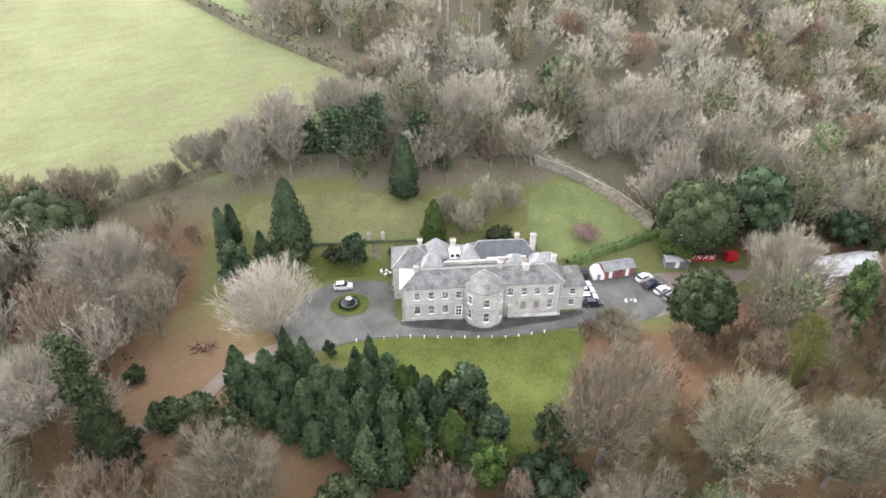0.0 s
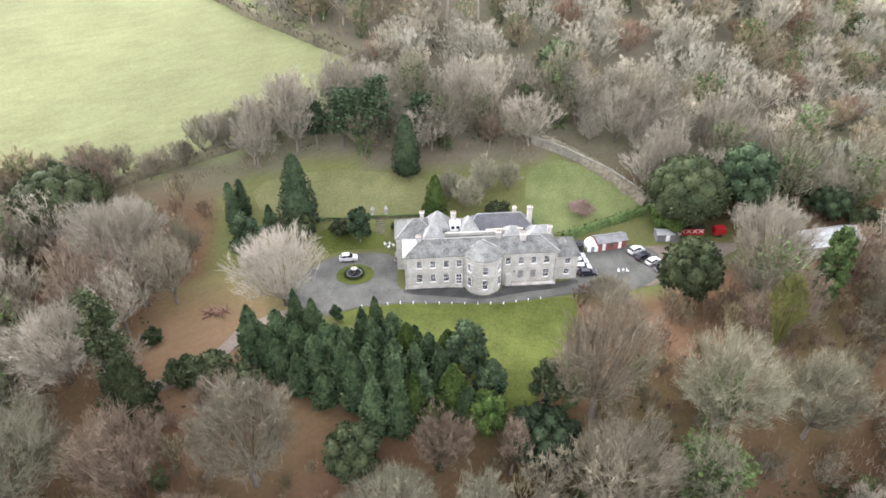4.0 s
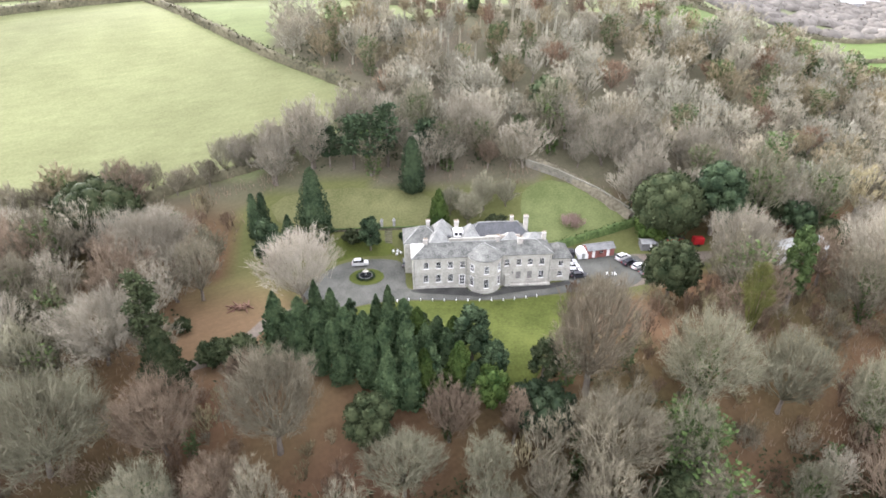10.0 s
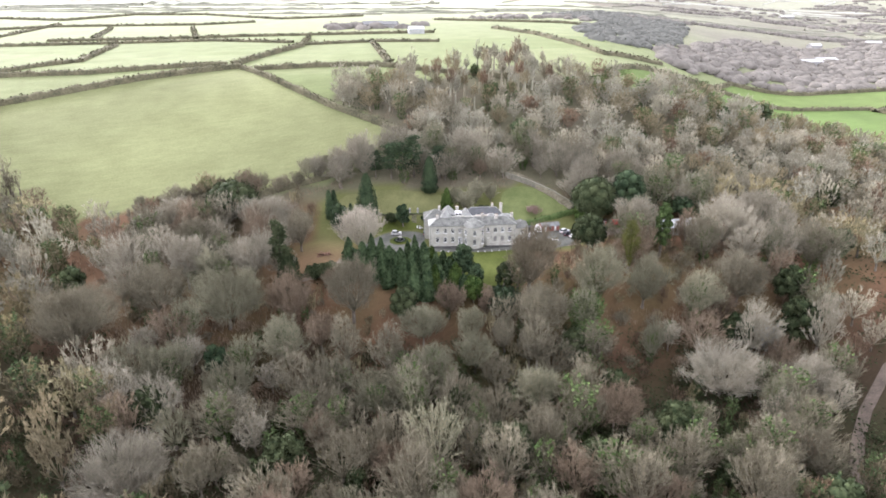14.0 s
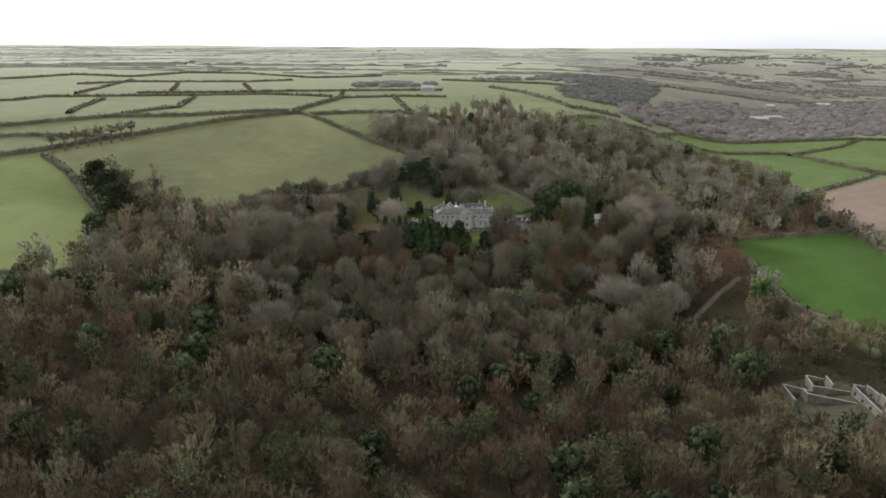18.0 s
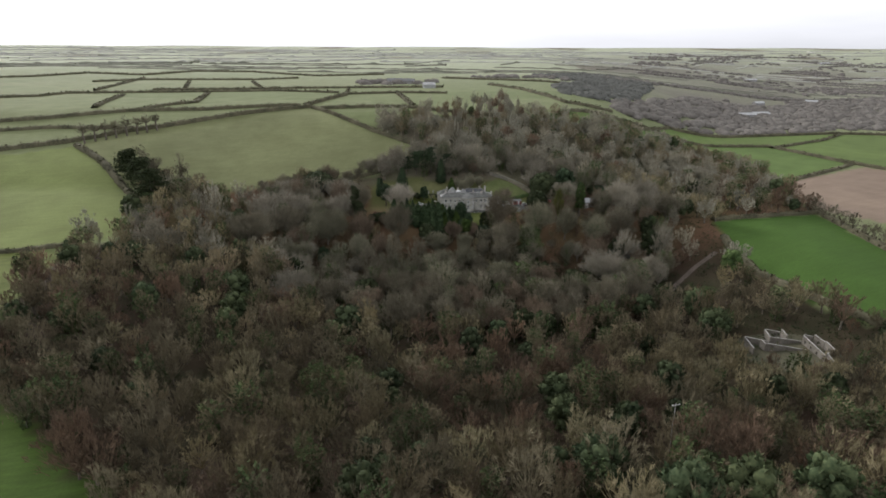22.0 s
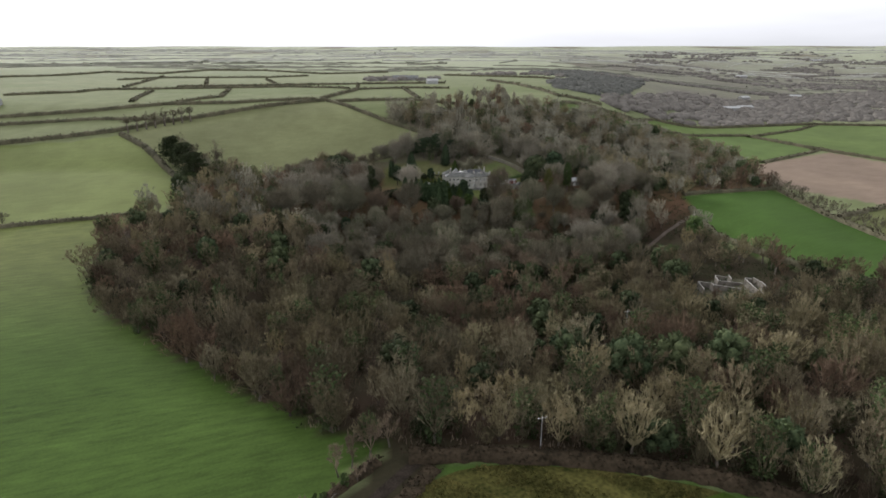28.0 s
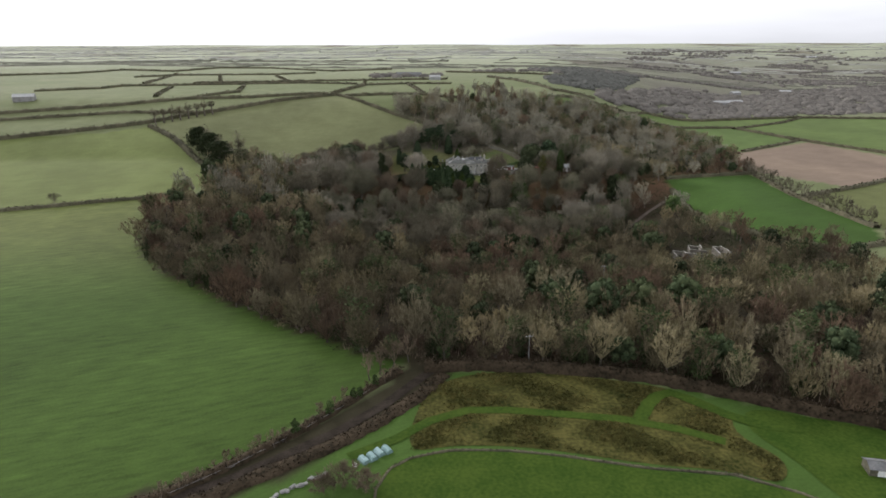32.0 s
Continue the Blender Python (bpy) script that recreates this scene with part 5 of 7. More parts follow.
single("bare_tree", winter_tree(36, 19.0, 9.4, 0.12), (BARK, TWIG_BLEACHED), "large spreading pale leafless tree beside the drive", -25.4, -3.2)
single("holm_oak", bushy(37, 18.0, 9.2, 34, 5200, 0.6, 0.05), (BARK, LEAF_OAK), "broad dense grey-green holm oak", 68.6, 17.5)
single("holm_oak", bushy(38, 21.0, 6.8, 26, 3800, 0.6, 0.05), (BARK, LEAF_DARK), "tall dark evergreen oak", 82.2, 17.5)
single("laurel", bushy(39, 8.4, 5.0, 18, 2200, 0.55, 0.02), (BARK, LEAF_MID), "bright green rounded laurel by the yard", 65.2, 16.0, "shrub")
single("evergreen_oak", bushy(40, 14.5, 6.3, 28, 4200, 0.6, 0.06), (BARK, LEAF_OAK), "spreading dark evergreen oak over the yard", 59.6, -8.0)
single("bare_tree", winter_tree(42, 20.0, 9.2, 0.12), (BARK, TWIG_HAZED), "large brown leafless tree behind the yard", 79.7, -1.5)
single("ivy_clad_tree", bushy(43, 21.5, 3.0, 26, 2600, 0.5, 0.02), (BARK, LEAF_IVY), "tall tree wholly covered in green ivy", 84.6, -15.3)
single("golden_tree", puff_tree(44, 20.5, 3.9, 22, 7, 14, 2, 0.05, 0.12, 160), (BARK, LEAF_GOLD), "slender tree with yellow-green foliage", 68.6, -26.3)
single("bare_tree", winter_tree(45, 27.0, 9.2, 0.22), (BARK, surface("oak_twigs", (0.074, 0.062, 0.042), (0.165, 0.142, 0.100), 0.95, 1.2, 0.12, 0.0, spec=0.05)), "very large leafless oak beside the front lawn", 32.4, -34.8)
single("scots_pine", layered_pine(46, 22.0, 3.4, 15, 4200, 0.5), (BARK, LEAF_OAK), "ragged tall grey-green pine in the clearing", -51.5, -25.5)
single("cypress", conifer(47, 15.5, 4.6, 3400, 0.7, 0.3, 0.55, 0.2), (BARK, LEAF_OAK), "dark spreading conifer beside the woodland path", -48.3, -30.0)
single("holm_oak", bushy(47, 15.5, 10.3, 34, 4200, 0.65, 0.05), (BARK, LEAF_OAK), "broad dark grey-green holm oak at the field edge", -79.7, 24.1)
single("rhododendron", bushy(48, 8.5, 6.4, 22, 2400, 0.6, 0.02), (BARK, surface("rhododendron_leaves", (0.009, 0.017, 0.008), (0.032, 0.046, 0.022), 0.7, 1.5, 0.3, 0.0, spec=0.1)), "dense dark green rhododendron thicket", 22.4, -39.5, "shrub")
single("holly", bushy(49, 11.6, 2.8, 14, 1500, 0.5, 0.05), (BARK, LEAF_OAK), "upright grey-green holly below the lawn", 23.9, -32.9)
single("bare_hedge_bush", winter_tree(50, 4.4, 5.6, 0.06), (BARK, TWIG), "low tangled brown bush beside the parking yard", 43.8, -6.6, "shrub")
single("brown_conifer", bushy(54, 3.6, 1.9, 8, 500, 0.45, 0.02), (BARK, LEAF_OAK), "small brown-green bush in the clearing", -50.1, -13.1, "shrub")
for x, y, h, w, k in ((-10, 43, 18, 5.5, 60), (-15, 46, 16, 5, 61), (-5, 46.5, 19, 5, 62), (6.5, 45, 15, 4.6, 63), (-22, 47, 12, 4.4, 64)):
    single("scots_pine", layered_pine(k, h, w, 9, 1500, 0.7), (BARK, LEAF_DARK), "dark green pine at the wood edge above the lawn", x, y)
for x, y, h, w, k in ((-174, -9, 23, 11, 65), (-187, 8, 24, 11, 66), (-200, 24, 20, 9.0, 69)):
    single("stone_pine", layered_pine(k, h, w, 12, 4200, 0.8), (BARK, LEAF_OAK), "broad dark layered pine at the corner of the field", x, y)
copse = random.Random(23)
for k in range(26):
    t = copse.random()
    x, y = -214 + 66 * t + copse.uniform(-7, 9), 48 - 40 * t + copse.uniform(-6, 9)
    single("bare_tree", SPARSE[copse.randrange(5)], (BARK, TWIG_RED if k % 3 == 0 else TWIG), "bare brown tree of the copse round the pines", x, y, turn=k * 71).scale = (0.8, 0.8, 0.7 + 0.2 * copse.random())
single("evergreen_oak", bushy(67, 15, 5.0, 16, 1300, 0.6, 0.1), (BARK, LEAF_IVY), "dark ivy-covered tree at the field edge", 143, -92)
single("dead_tree", winter_tree(68, 12, 4, 0.3), (LEAD, LEAD), "bleached white dead tree standing in the wood", 105, -57)

# the plantation of conifers below the lawn
PLANTATION = [(-29, -19, 13, 3.1), (-24.4, -18, 10.9, 2.6), (-21.4, -14, 12.3, 2.5), (-18, -15.7, 11.2, 2.5), (-14.8, -22.7, 11, 2.8), (-8.4, -19.3, 11.4, 2.6), (-5.9, -18.1, 12.7, 2.2), (-2.8, -21.1, 11.3, 2.9), (-0.2, -23.8, 11, 2.8),
              (-11.6, -27.3, 11, 2.9), (-15.3, -29.9, 7.1, 2.3), (-9.6, -31.1, 13.7, 2.7), (-6.3, -35.3, 14.5, 2.8), (-2.5, -30.6, 15.3, 2.9), (-2.1, -35.5, 16.3, 2.6), (1.8, -31.8, 11.2, 2.7), (-23.4, -25, 10.1, 2.3), (-19.7, -27.8, 10, 2.3)]
PLANTATION += [(3.7, -25.2, 9.9, 3), (7.5, -32.1, 10.9, 2.9), (3.4, -35.9, 7.3, 2.4), (-5.8, -25.7, 13.6, 2.8), (-13.5, -20.2, 8.4, 2.6), (7.4, -21.9, 7.1, 2.3), (-17, -24.5, 10, 2.7), (-11, -23.5, 10.5, 2.7), (-3, -26.5, 12, 2.8), (1, -28, 11, 2.8), (-7, -29, 12.5, 2.7), (-13, -26, 9.5, 2.6), (5.5, -28.5, 10, 2.8), (-20.5, -21.5, 10.5, 2.7), (0.5, -34, 12, 2.6), (10, -34.5, 9, 2.6), (-25.5, -22, 9.5, 2.6), (-6.5, -22, 11, 2.6), (1.3, -20, 7, 2.1), (-26.7, -19.2, 8.4, 2.4)]
LEYLAND = surface("leyland_foliage", (0.014, 0.030, 0.014), (0.088, 0.122, 0.058), 0.85, 1.1, 0.45, 0.0, rand=0.2, spec=0.06, contrast=0.6)
FIRS = [tree_thing("leyland_cypress", conifer(70 + k, 12, 2.8, 2200, b, c, 0.5, 0.13), (BARK, LEYLAND if k < 3 else LEAF_MID), "dense dark green conifer of the plantation" if k < 3 else "bright green conifer of the plantation") for k, (b, c) in enumerate(((0.8, 0.22), (0.65, 0.3), (0.9, 0.15), (0.7, 0.3)))]
for k, (x, y, h, w) in enumerate(PLANTATION):
    c = copy_thing(FIRS[3 if x > -1 and k % 3 else k % 3], pose(x, y, gz(x, y) - 0.1, 0, 0, k * 47))
    c.scale = (w / 2.7, w / 2.7, h / 12)
    tagged(c, group="conifer plantation")
for ob in FIRS:
    retire(ob)
single("cypress", bushy(80, 13.2, 3.5, 16, 2200, 0.5, 0.03), (BARK, LEAF_DARK), "rounded conifer with a dead brown side", 10.6, -26.7)
single("cypress", bushy(81, 9.2, 2.9, 14, 1700, 0.5, 0.03), (BARK, LEAF_DARK), "dark green rounded conifer", 14.2, -31.0)
single("golden_cypress", bushy(82, 9.8, 3.5, 16, 2200, 0.5, 0.03), (BARK, LEAF_MID), "bright yellow-green rounded cypress", 13.2, -36.4)
single("shrub", bushy(83, 4.2, 1.3, 7, 500, 0.4, 0.02), (BARK, LEAF_DARK), "small dark clipped bush by the drive", -14.4, -9.6, "shrub")
for x, y, h, w, s in ((-36, -25, 6.5, 4.2, 84), (-30, -27.5, 6, 4.0, 85), (-41, -24, 5, 3.2, 86)):
    single("laurel", bushy(s, h, w, 14, 1400, 0.55, 0.02), (BARK, LEAF_OAK), "green laurel thicket beside the plantation", x, y, "shrub")

# bare trees below the plantation, the lawn and the clearing
for k, (x, y, h, w, kind, ivy) in enumerate(NEAR_TREES):
    label = ("large grey-brown leafless tree below the garden", "pale lichened leafless tree below the garden", "reddish-brown leafless tree below the garden", "broad ash-grey leafless tree with a rounded crown")[kind]
    ob = tree_thing("ivy_clad_tree" if ivy else "bare_tree", winter_tree(200 + k, h, w, 0.2), (BARK, (TWIG, TWIG_PALE, TWIG_RED, TWIG_HAZED)[kind]), label + (" with ivy on its stem" if ivy else ""), ivy=ivy_on(k, h * 0.75, w * 0.42, 900) if ivy else None)
    ob.matrix_world = pose(x, y, gz(x, y) - 0.1, 0, 0, k * 53)
smothered = tree_thing("ivy_clad_tree", winter_tree(290, 21, 6.4, 0.2), (BARK, TWIG_PALE), "tall tree smothered in dark ivy below the lawn", ivy=ivy_on(9, 18, 6.2, 3200))
smothered.matrix_world = pose(47.3, -50.0, gz(47.3, -50.0) - 0.1)
for k, (x, y, h, w) in enumerate(((91, 24, 11, 5.0), (99, 21, 9, 4.4), (106, 17, 10, 4.6), (112, 10, 9, 4.0))):
    single("evergreen_shrub", bushy(295 + k, h, w, 16, 1500, 0.55, 0.04), (BARK, LEAF_OAK if k % 2 else LEAF_DARK), "dark evergreen shrub under the trees by the yard", x, y, "shrub")
single("grey_green_bush", bushy(291, 11.5, 4.6, 18, 2400, 0.5, 0.05), (BARK, LEAF_OAK), "grey-green rounded bush below the plantation", -10.1, -41.0)
single("holly", bushy(292, 13, 3.4, 16, 1800, 0.5, 0.05), (BARK, LEAF_DARK), "dark green holly under the bare trees", -66, -60)
single("holly", bushy(293, 12, 3.8, 16, 1800, 0.5, 0.05), (BARK, LEAF_OAK), "dark evergreen under the bare trees", 4.5, -75)

# low bare thickets under the trees round the garden
THICKET = [tree_thing("bare_shrub", puff_tree(300 + k, 5.0, 3.0, 9, 4, 10, 1, 0.06, 0.05, 40), (BARK, (TWIG, TWIG_RED, TWIG_PALE)[k]), ("tangled brown bare shrub under the trees", "reddish bare thicket under the trees", "pale tangled shrub under the trees")[k], "shrub") for k in range(3)]
tr = random.Random(17)
for k in range(0, 150, 2):
    x, y = (tr.uniform(38, 112), tr.uniform(-62, -9)) if k < 90 else (tr.uniform(-95, -34), tr.uniform(-66, -26)) if k < 130 else (tr.uniform(-70, -50), tr.uniform(10, 34))
    if 50 < x < 69 and y > -16 or x < 46 and y > -14 or (-60 < x < -38 and y > -30 and k < 130):
        continue
    stand(THICKET[tr.randrange(3)], x, y, tr.uniform(0.5, 1.15), tr.uniform(0, 360), group="thickets round the garden")
for ob in THICKET:
    retire(ob)

# the row of bare trees along the foot of the pasture
ROW = [tree_thing("bare_tree", domed_tree(320 + k, 11.0, 4.6, 2600, 0.045, 0.15, 11, 4, 0.15), (BARK, (TWIG, TWIG, TWIG_PALE)[k]), "grey-brown bare tree in the pasture hedge", "tree") for k in range(3)]
for k, (x, y, _) in enumerate(along([(-118, 27), (-96, 33.5), (-72, 37), (-57, 42.5), (-44, 46.5), (-33, 53), (-22, 61), (-10, 74)], 4.6)):
    stand(ROW[tr.randrange(3)], x + tr.uniform(-1.5, 1.5), y + tr.uniform(-2.5, 1.5), tr.uniform(0.7, 1.3), tr.uniform(0, 360), group="trees along the pasture")
for ob in ROW:
    retire(ob)


# ---- walls, hedges and hedgerows ----
def free_wall(name, pts, high, thick, material, cap, label, category="wall", steps=4):
    """A free-standing wall that follows the ground, with a coping."""
    line = []
    for (ax, ay), (bx, by) in zip(pts, pts[1:]):
        n = max(2, int(math.hypot(bx - ax, by - ay) / steps))
        line += [(ax + (bx - ax) * i / n, ay + (by - ay) * i / n) for i in range(n)]
    line.append(pts[-1])
    ob = thing(name, pose(line[0][0], line[0][1], gz(*line[0])), label, category)
    o = ob.matrix_world.translation
    d = np.gradient(np.array(line, float), axis=0)
    nrm = np.stack([-d[:, 1], d[:, 0]], -1) / np.linalg.norm(d, axis=1)[:, None]
    for key, mat, half, lo, hi in (("wall_body", material, thick / 2, -0.6, high), ("coping", cap, thick / 2 + 0.07, high + 0.003, high + 0.16)):
        p = []
        for (x, y), n in zip(line, nrm):
            z = gz(x, y)
            p += [(x + n[0] * s * half - o.x, y + n[1] * s * half - o.y, z + h - o.z) for s, h in ((1, lo), (-1, lo), (-1, hi), (1, hi))]
        f = [(4 * i + a, 4 * i + (a + 1) % 4, 4 * i + 4 + (a + 1) % 4, 4 * i + 4 + a) for i in range(len(line) - 1) for a in range(4)] + [(3, 2, 1, 0), tuple(4 * (len(line) - 1) + a for a in range(4))]
        part(key, solid(p, f), mat, ob)
    return ob


def hedge(pts, high, half, per, size, material, label, seed=1, name="hedge"):
    """A hedgerow: a dense uneven body clad in leafy sprays."""
    rng = np.random.default_rng(seed)
    s = Stuff()
    p = np.array([(x, y) for x, y, _ in along(pts, 2.0)] + [pts[-1]], float)
    d = np.gradient(p, axis=0)
    nrm = np.stack([-d[:, 1], d[:, 0]], -1) / (np.linalg.norm(d, axis=1)[:, None] + 1e-9)
    z = ground_height(p[:, 0], p[:, 1])
    h = high * (0.8 + 0.35 * rng.random(len(p)))
    w = half * (0.75 + 0.4 * rng.random(len(p)))
    ring = np.stack([np.stack([p[:, 0] + nrm[:, 0] * w * a, p[:, 1] + nrm[:, 1] * w * a, z + b * h], -1) for a, b in ((1, -0.15), (0.85, 0.6), (0.0, 0.9), (-0.85, 0.6), (-1, -0.15))], 1)
    m, k = len(p), 5
    i = np.repeat(np.arange(m - 1), k - 1) * k + np.tile(np.arange(k - 1), m - 1)
    s.add(ring.reshape(-1, 3), np.concatenate([np.stack([i, i + 1, i + k + 1], -1), np.stack([i, i + k + 1, i + k], -1)]))
    n = int(per * len(p) * 2)
    j, a = rng.integers(0, m, n), rng.uniform(-1, 1, n)
    t = rng.uniform(-1, 1, n)
    lift = (1 - 0.45 * a * a) * rng.uniform(0.45, 1.1, n)
    at = np.stack([p[j, 0] + d[j, 0] * t + nrm[j, 0] * a * w[j], p[j, 1] + d[j, 1] * t + nrm[j, 1] * a * w[j], z[j] + h[j] * lift], -1)
    s.leaves(at, np.stack([nrm[j, 0] * a, nrm[j, 1] * a, 0.7 + 0 * a], -1), size, rng)
    return tagged(new(name, s.mesh(name, material)), label, "hedge")


DAMP_STONE = surface("mossy_stone", (0.05, 0.048, 0.03), (0.14, 0.13, 0.09), 0.95, 4.0, 0.7, 0.5)
free_wall("garden_wall", [(36, 45), (44.6, 40.4), (54.8, 32.9), (63.3, 23.6)], 2.2, 0.5, surface("lichened_garden_stone", (0.10, 0.093, 0.07), (0.22, 0.205, 0.165), 0.95, 3.0, 0.5, 0.5), surface("mossy_coping", (0.13, 0.125, 0.095), (0.26, 0.25, 0.20), 0.95, 3.0, 0.5, 0.4), "tall lichened stone garden wall with a mossy coping")
free_wall("terrace_wall", [(-34, 24), (-20, 23.3), (7.6, 23.3)], 0.55, 0.4, DAMP_STONE, LEAF_IVY, "low mossy stone terrace wall")
hedge([(38.6, 14.9), (52.5, 19.2), (62.6, 22.3)], 2.2, 0.9, 14, 0.45, LEAF_IVY, "clipped green hedge beside the walled lawn", 2)
hedge([(62, 24), (54, 34), (45, 42), (37, 46)], 2.6, 1.6, 8, 0.6, TWIG, "brown bramble bank behind the garden wall", 3, "bramble_bank")
hedge([(-100, 36), (-72, 36.5), (-57, 42.5), (-44, 47), (-33, 54)], 2.6, 1.3, 7, 0.7, HEDGE, "brown field hedge at the foot of the pasture", 4)
for k, (pts, high, label) in enumerate((
        ([(-8, 77), (-15, 82), (-46, 102), (-73, 125), (-104, 158)], 2.6, "dark hedgerow along the pasture"),
        ([(-104, 158), (-148, 137), (-197, 113), (-231, 98), (-262, 78), (-300, 64), (-366, 45), (-470, 20)], 3.0, "thick dark hedgerow between the pastures"),
        ([(-255, 71), (-226, 44), (-200, 14), (-186, -2)], 3.2, "overgrown hedge above the wood"),
        ([(-189, -75), (-206, -84), (-250, -97), (-280, -104), (-420, -131)], 1.9, "low hedge between two green fields"),
        ([(-113, 167), (-142, 162), (-185, 148), (-244, 143), (-301, 125), (-430, 100)], 2.6, "dark hedgerow of the far pastures"),
        ([(-217, 104), (-290, 106), (-420, 84)], 2.2, "dark hedgerow of the far pastures"),
        ([(-430, 215), (-375, 247), (-368, 281), (-233, 303)], 2.6, "dark hedgerow of the far pastures"),
        ([(-233, 303), (-166, 318), (-95, 293)], 2.4, "dark hedgerow of the far pastures"),
        ([(-109, 163), (-84, 263), (-87, 328)], 3.0, "thick dark hedgerow of the far pastures"),
        ([(-227, 284), (-209, 190), (-228, 169), (-241, 146)], 2.6, "winding hedgerow between two pastures"),
        ([(-302, 259), (-281, 156)], 2.4, "hedgerow between two pastures"),
        ([(-640, 470), (-547, 540), (-518, 635), (-423, 606), (-384, 723), (-291, 736), (-163, 627), (-65, 698)], 3.0, "far dark hedgerow on the plateau"),
        ([(-426, 457), (-380, 505), (-301, 514), (-235, 520), (-184, 564)], 2.6, "far dark hedgerow on the plateau"),
        ([(-394, 537), (-358, 320)], 2.4, "far hedgerow between two pastures"),
        ([(-309, 469), (-274, 352)], 2.4, "far hedgerow between two pastures"),
        ([(-228, 474), (-184, 340)], 2.4, "far hedgerow between two pastures"),
        ([(-300, 330), (-219, 339), (-151, 356), (-81, 366), (20, 380)], 2.6, "far dark hedgerow on the plateau"),
        ([(-86, 275), (-30, 295), (20, 290)], 2.4, "dark hedgerow of the far pastures"),
        ([(-33, 289), (-17, 165)], 2.8, "winding hedgerow above the wood"),
        ([(-94, 152), (-52, 160), (-26, 160), (10, 142), (49, 130)], 2.6, "dark hedgerow above the wood"),
        ([(95, 125), (160, 195), (213, 244), (351, 240), (372, 153), (408, 62), (440, -60)], 2.6, "dark hedgerow across the east fields"),
        ([(131, 129), (264, 291), (482, 335), (590, 315), (760, 330)], 2.8, "dark hedgerow along the valley"),
        ([(349, 231), (439, 285), (495, 335)], 2.4, "dark hedgerow across the east fields"),
        ([(282, 83), (354, 130), (378, 150)], 2.2, "hedgerow above the ploughed field"),
        ([(46, 223), (54, 165)], 3.2, "short overgrown hedgerow above the wood"),
        ([(81, 425), (108, 348), (126, 205), (187, 256)], 3.0, "dark hedgerow round a green pasture"),
        ([(30, 584), (96, 544), (201, 478)], 3.0, "far dark hedgerow on the plateau"),
        ([(240, 0), (237, -20), (228, -86), (229, -162)], 2.6, "hedge below the ploughed field"),
        ([(230, -90), (284, -66), (330, -42), (424, -60)], 2.2, "hedge beyond the ploughed field"),
        ([(163, -28), (236, -16)], 2.4, "dark hedge at the head of the green field"),
        ([(232, -168), (217, -188), (184, -198), (166, -164), (160, -132), (154, -96), (160, -50)], 2.8, "thick hedge round the green field"))):
    far = max(abs(pts[0][0]), abs(pts[0][1])) > 220
    hedge(pts, high * (1.0 if far else 1.15), 1.6 if not far else 2.4, 5 if not far else 2.4, 0.8 if not far else 1.2, HEDGE, label, 20 + k, "hedgerow")


# Two paler copies of the hedge colour, with growing distance haze painted in.
HAZIER_HEDGE = surface("hazier_hedgerow_foliage", (0.27, 0.27, 0.23), (0.35, 0.347, 0.30), 0.95, 0.2, 0.02, 0.0, rand=0.15, spec=0.1)
HAZED_HEDGE = surface("hazed_hedgerow_foliage", (0.140, 0.141, 0.108), (0.215, 0.211, 0.164), 0.95, 0.3, 0.03, 0.0, rand=0.2, spec=0.1)


def far_hedges():
    """Hedgerows of the far patchwork, each winding along a field's edge."""
    rng = np.random.default_rng(9)
    for row in range(60):
        y0 = 780 + row * (70 + row * 6.0)
        if y0 > 2900:
            break
        half = min(3000, 500 + y0 * 0.85)
        x = -half + rng.uniform(0, 120)
        while x < half:
            long = rng.uniform(120, 380) * (1 + y0 / 1800)
            steep = rng.uniform() < 0.4
            a = (x, y0 + rng.uniform(-30, 30))
            b = (x + (long * 0.25 if steep else long), a[1] + ((70 + y0 * 0.05) * rng.uniform(0.6, 1.4) if steep else long * rng.normal() * 0.1))
            n = max(3, int(math.hypot(b[0] - a[0], b[1] - a[1]) / 14))
            t = np.linspace(0, 1, n + 1)
            px, py = a[0] + (b[0] - a[0]) * t, a[1] + (b[1] - a[1]) * t + 9 * np.sin(t * 5 + row) + rng.normal(size=n + 1) * 1.5
            z, h = ground_height(px, py), rng.uniform(1.2, 2.6, n + 1) * np.where(rng.random(n + 1) < 0.12, 2.0, 1.0) * (1 + y0 / 6000)
            w = 1.6 + y0 / 1300
            s = Stuff()
            v = np.stack([np.stack([px, py - w, z - 1], -1), np.stack([px + rng.normal(size=n + 1) * 2, py - 0.4 * w, z + h * 0.8], -1), np.stack([px, py + 0.3 * w, z + h], -1), np.stack([px, py + w, z - 1], -1)], 1).reshape(-1, 3)
            i = np.repeat(np.arange(n), 3) * 4 + np.tile([0, 1, 2], n)
            s.add(v, np.concatenate([np.stack([i, i + 4, i + 5], -1), np.stack([i, i + 5, i + 1], -1)]))
            tagged(new("hedgerow", s.mesh("hedgerow", HAZED_HEDGE if y0 < 1250 else HAZIER_HEDGE)), "hedgerow dividing far fields, paled for distance haze", "hedge", "far hedgerows")
            x += long * (0.3 if steep else 0.75) + rng.uniform(0, 90)


far_hedges()


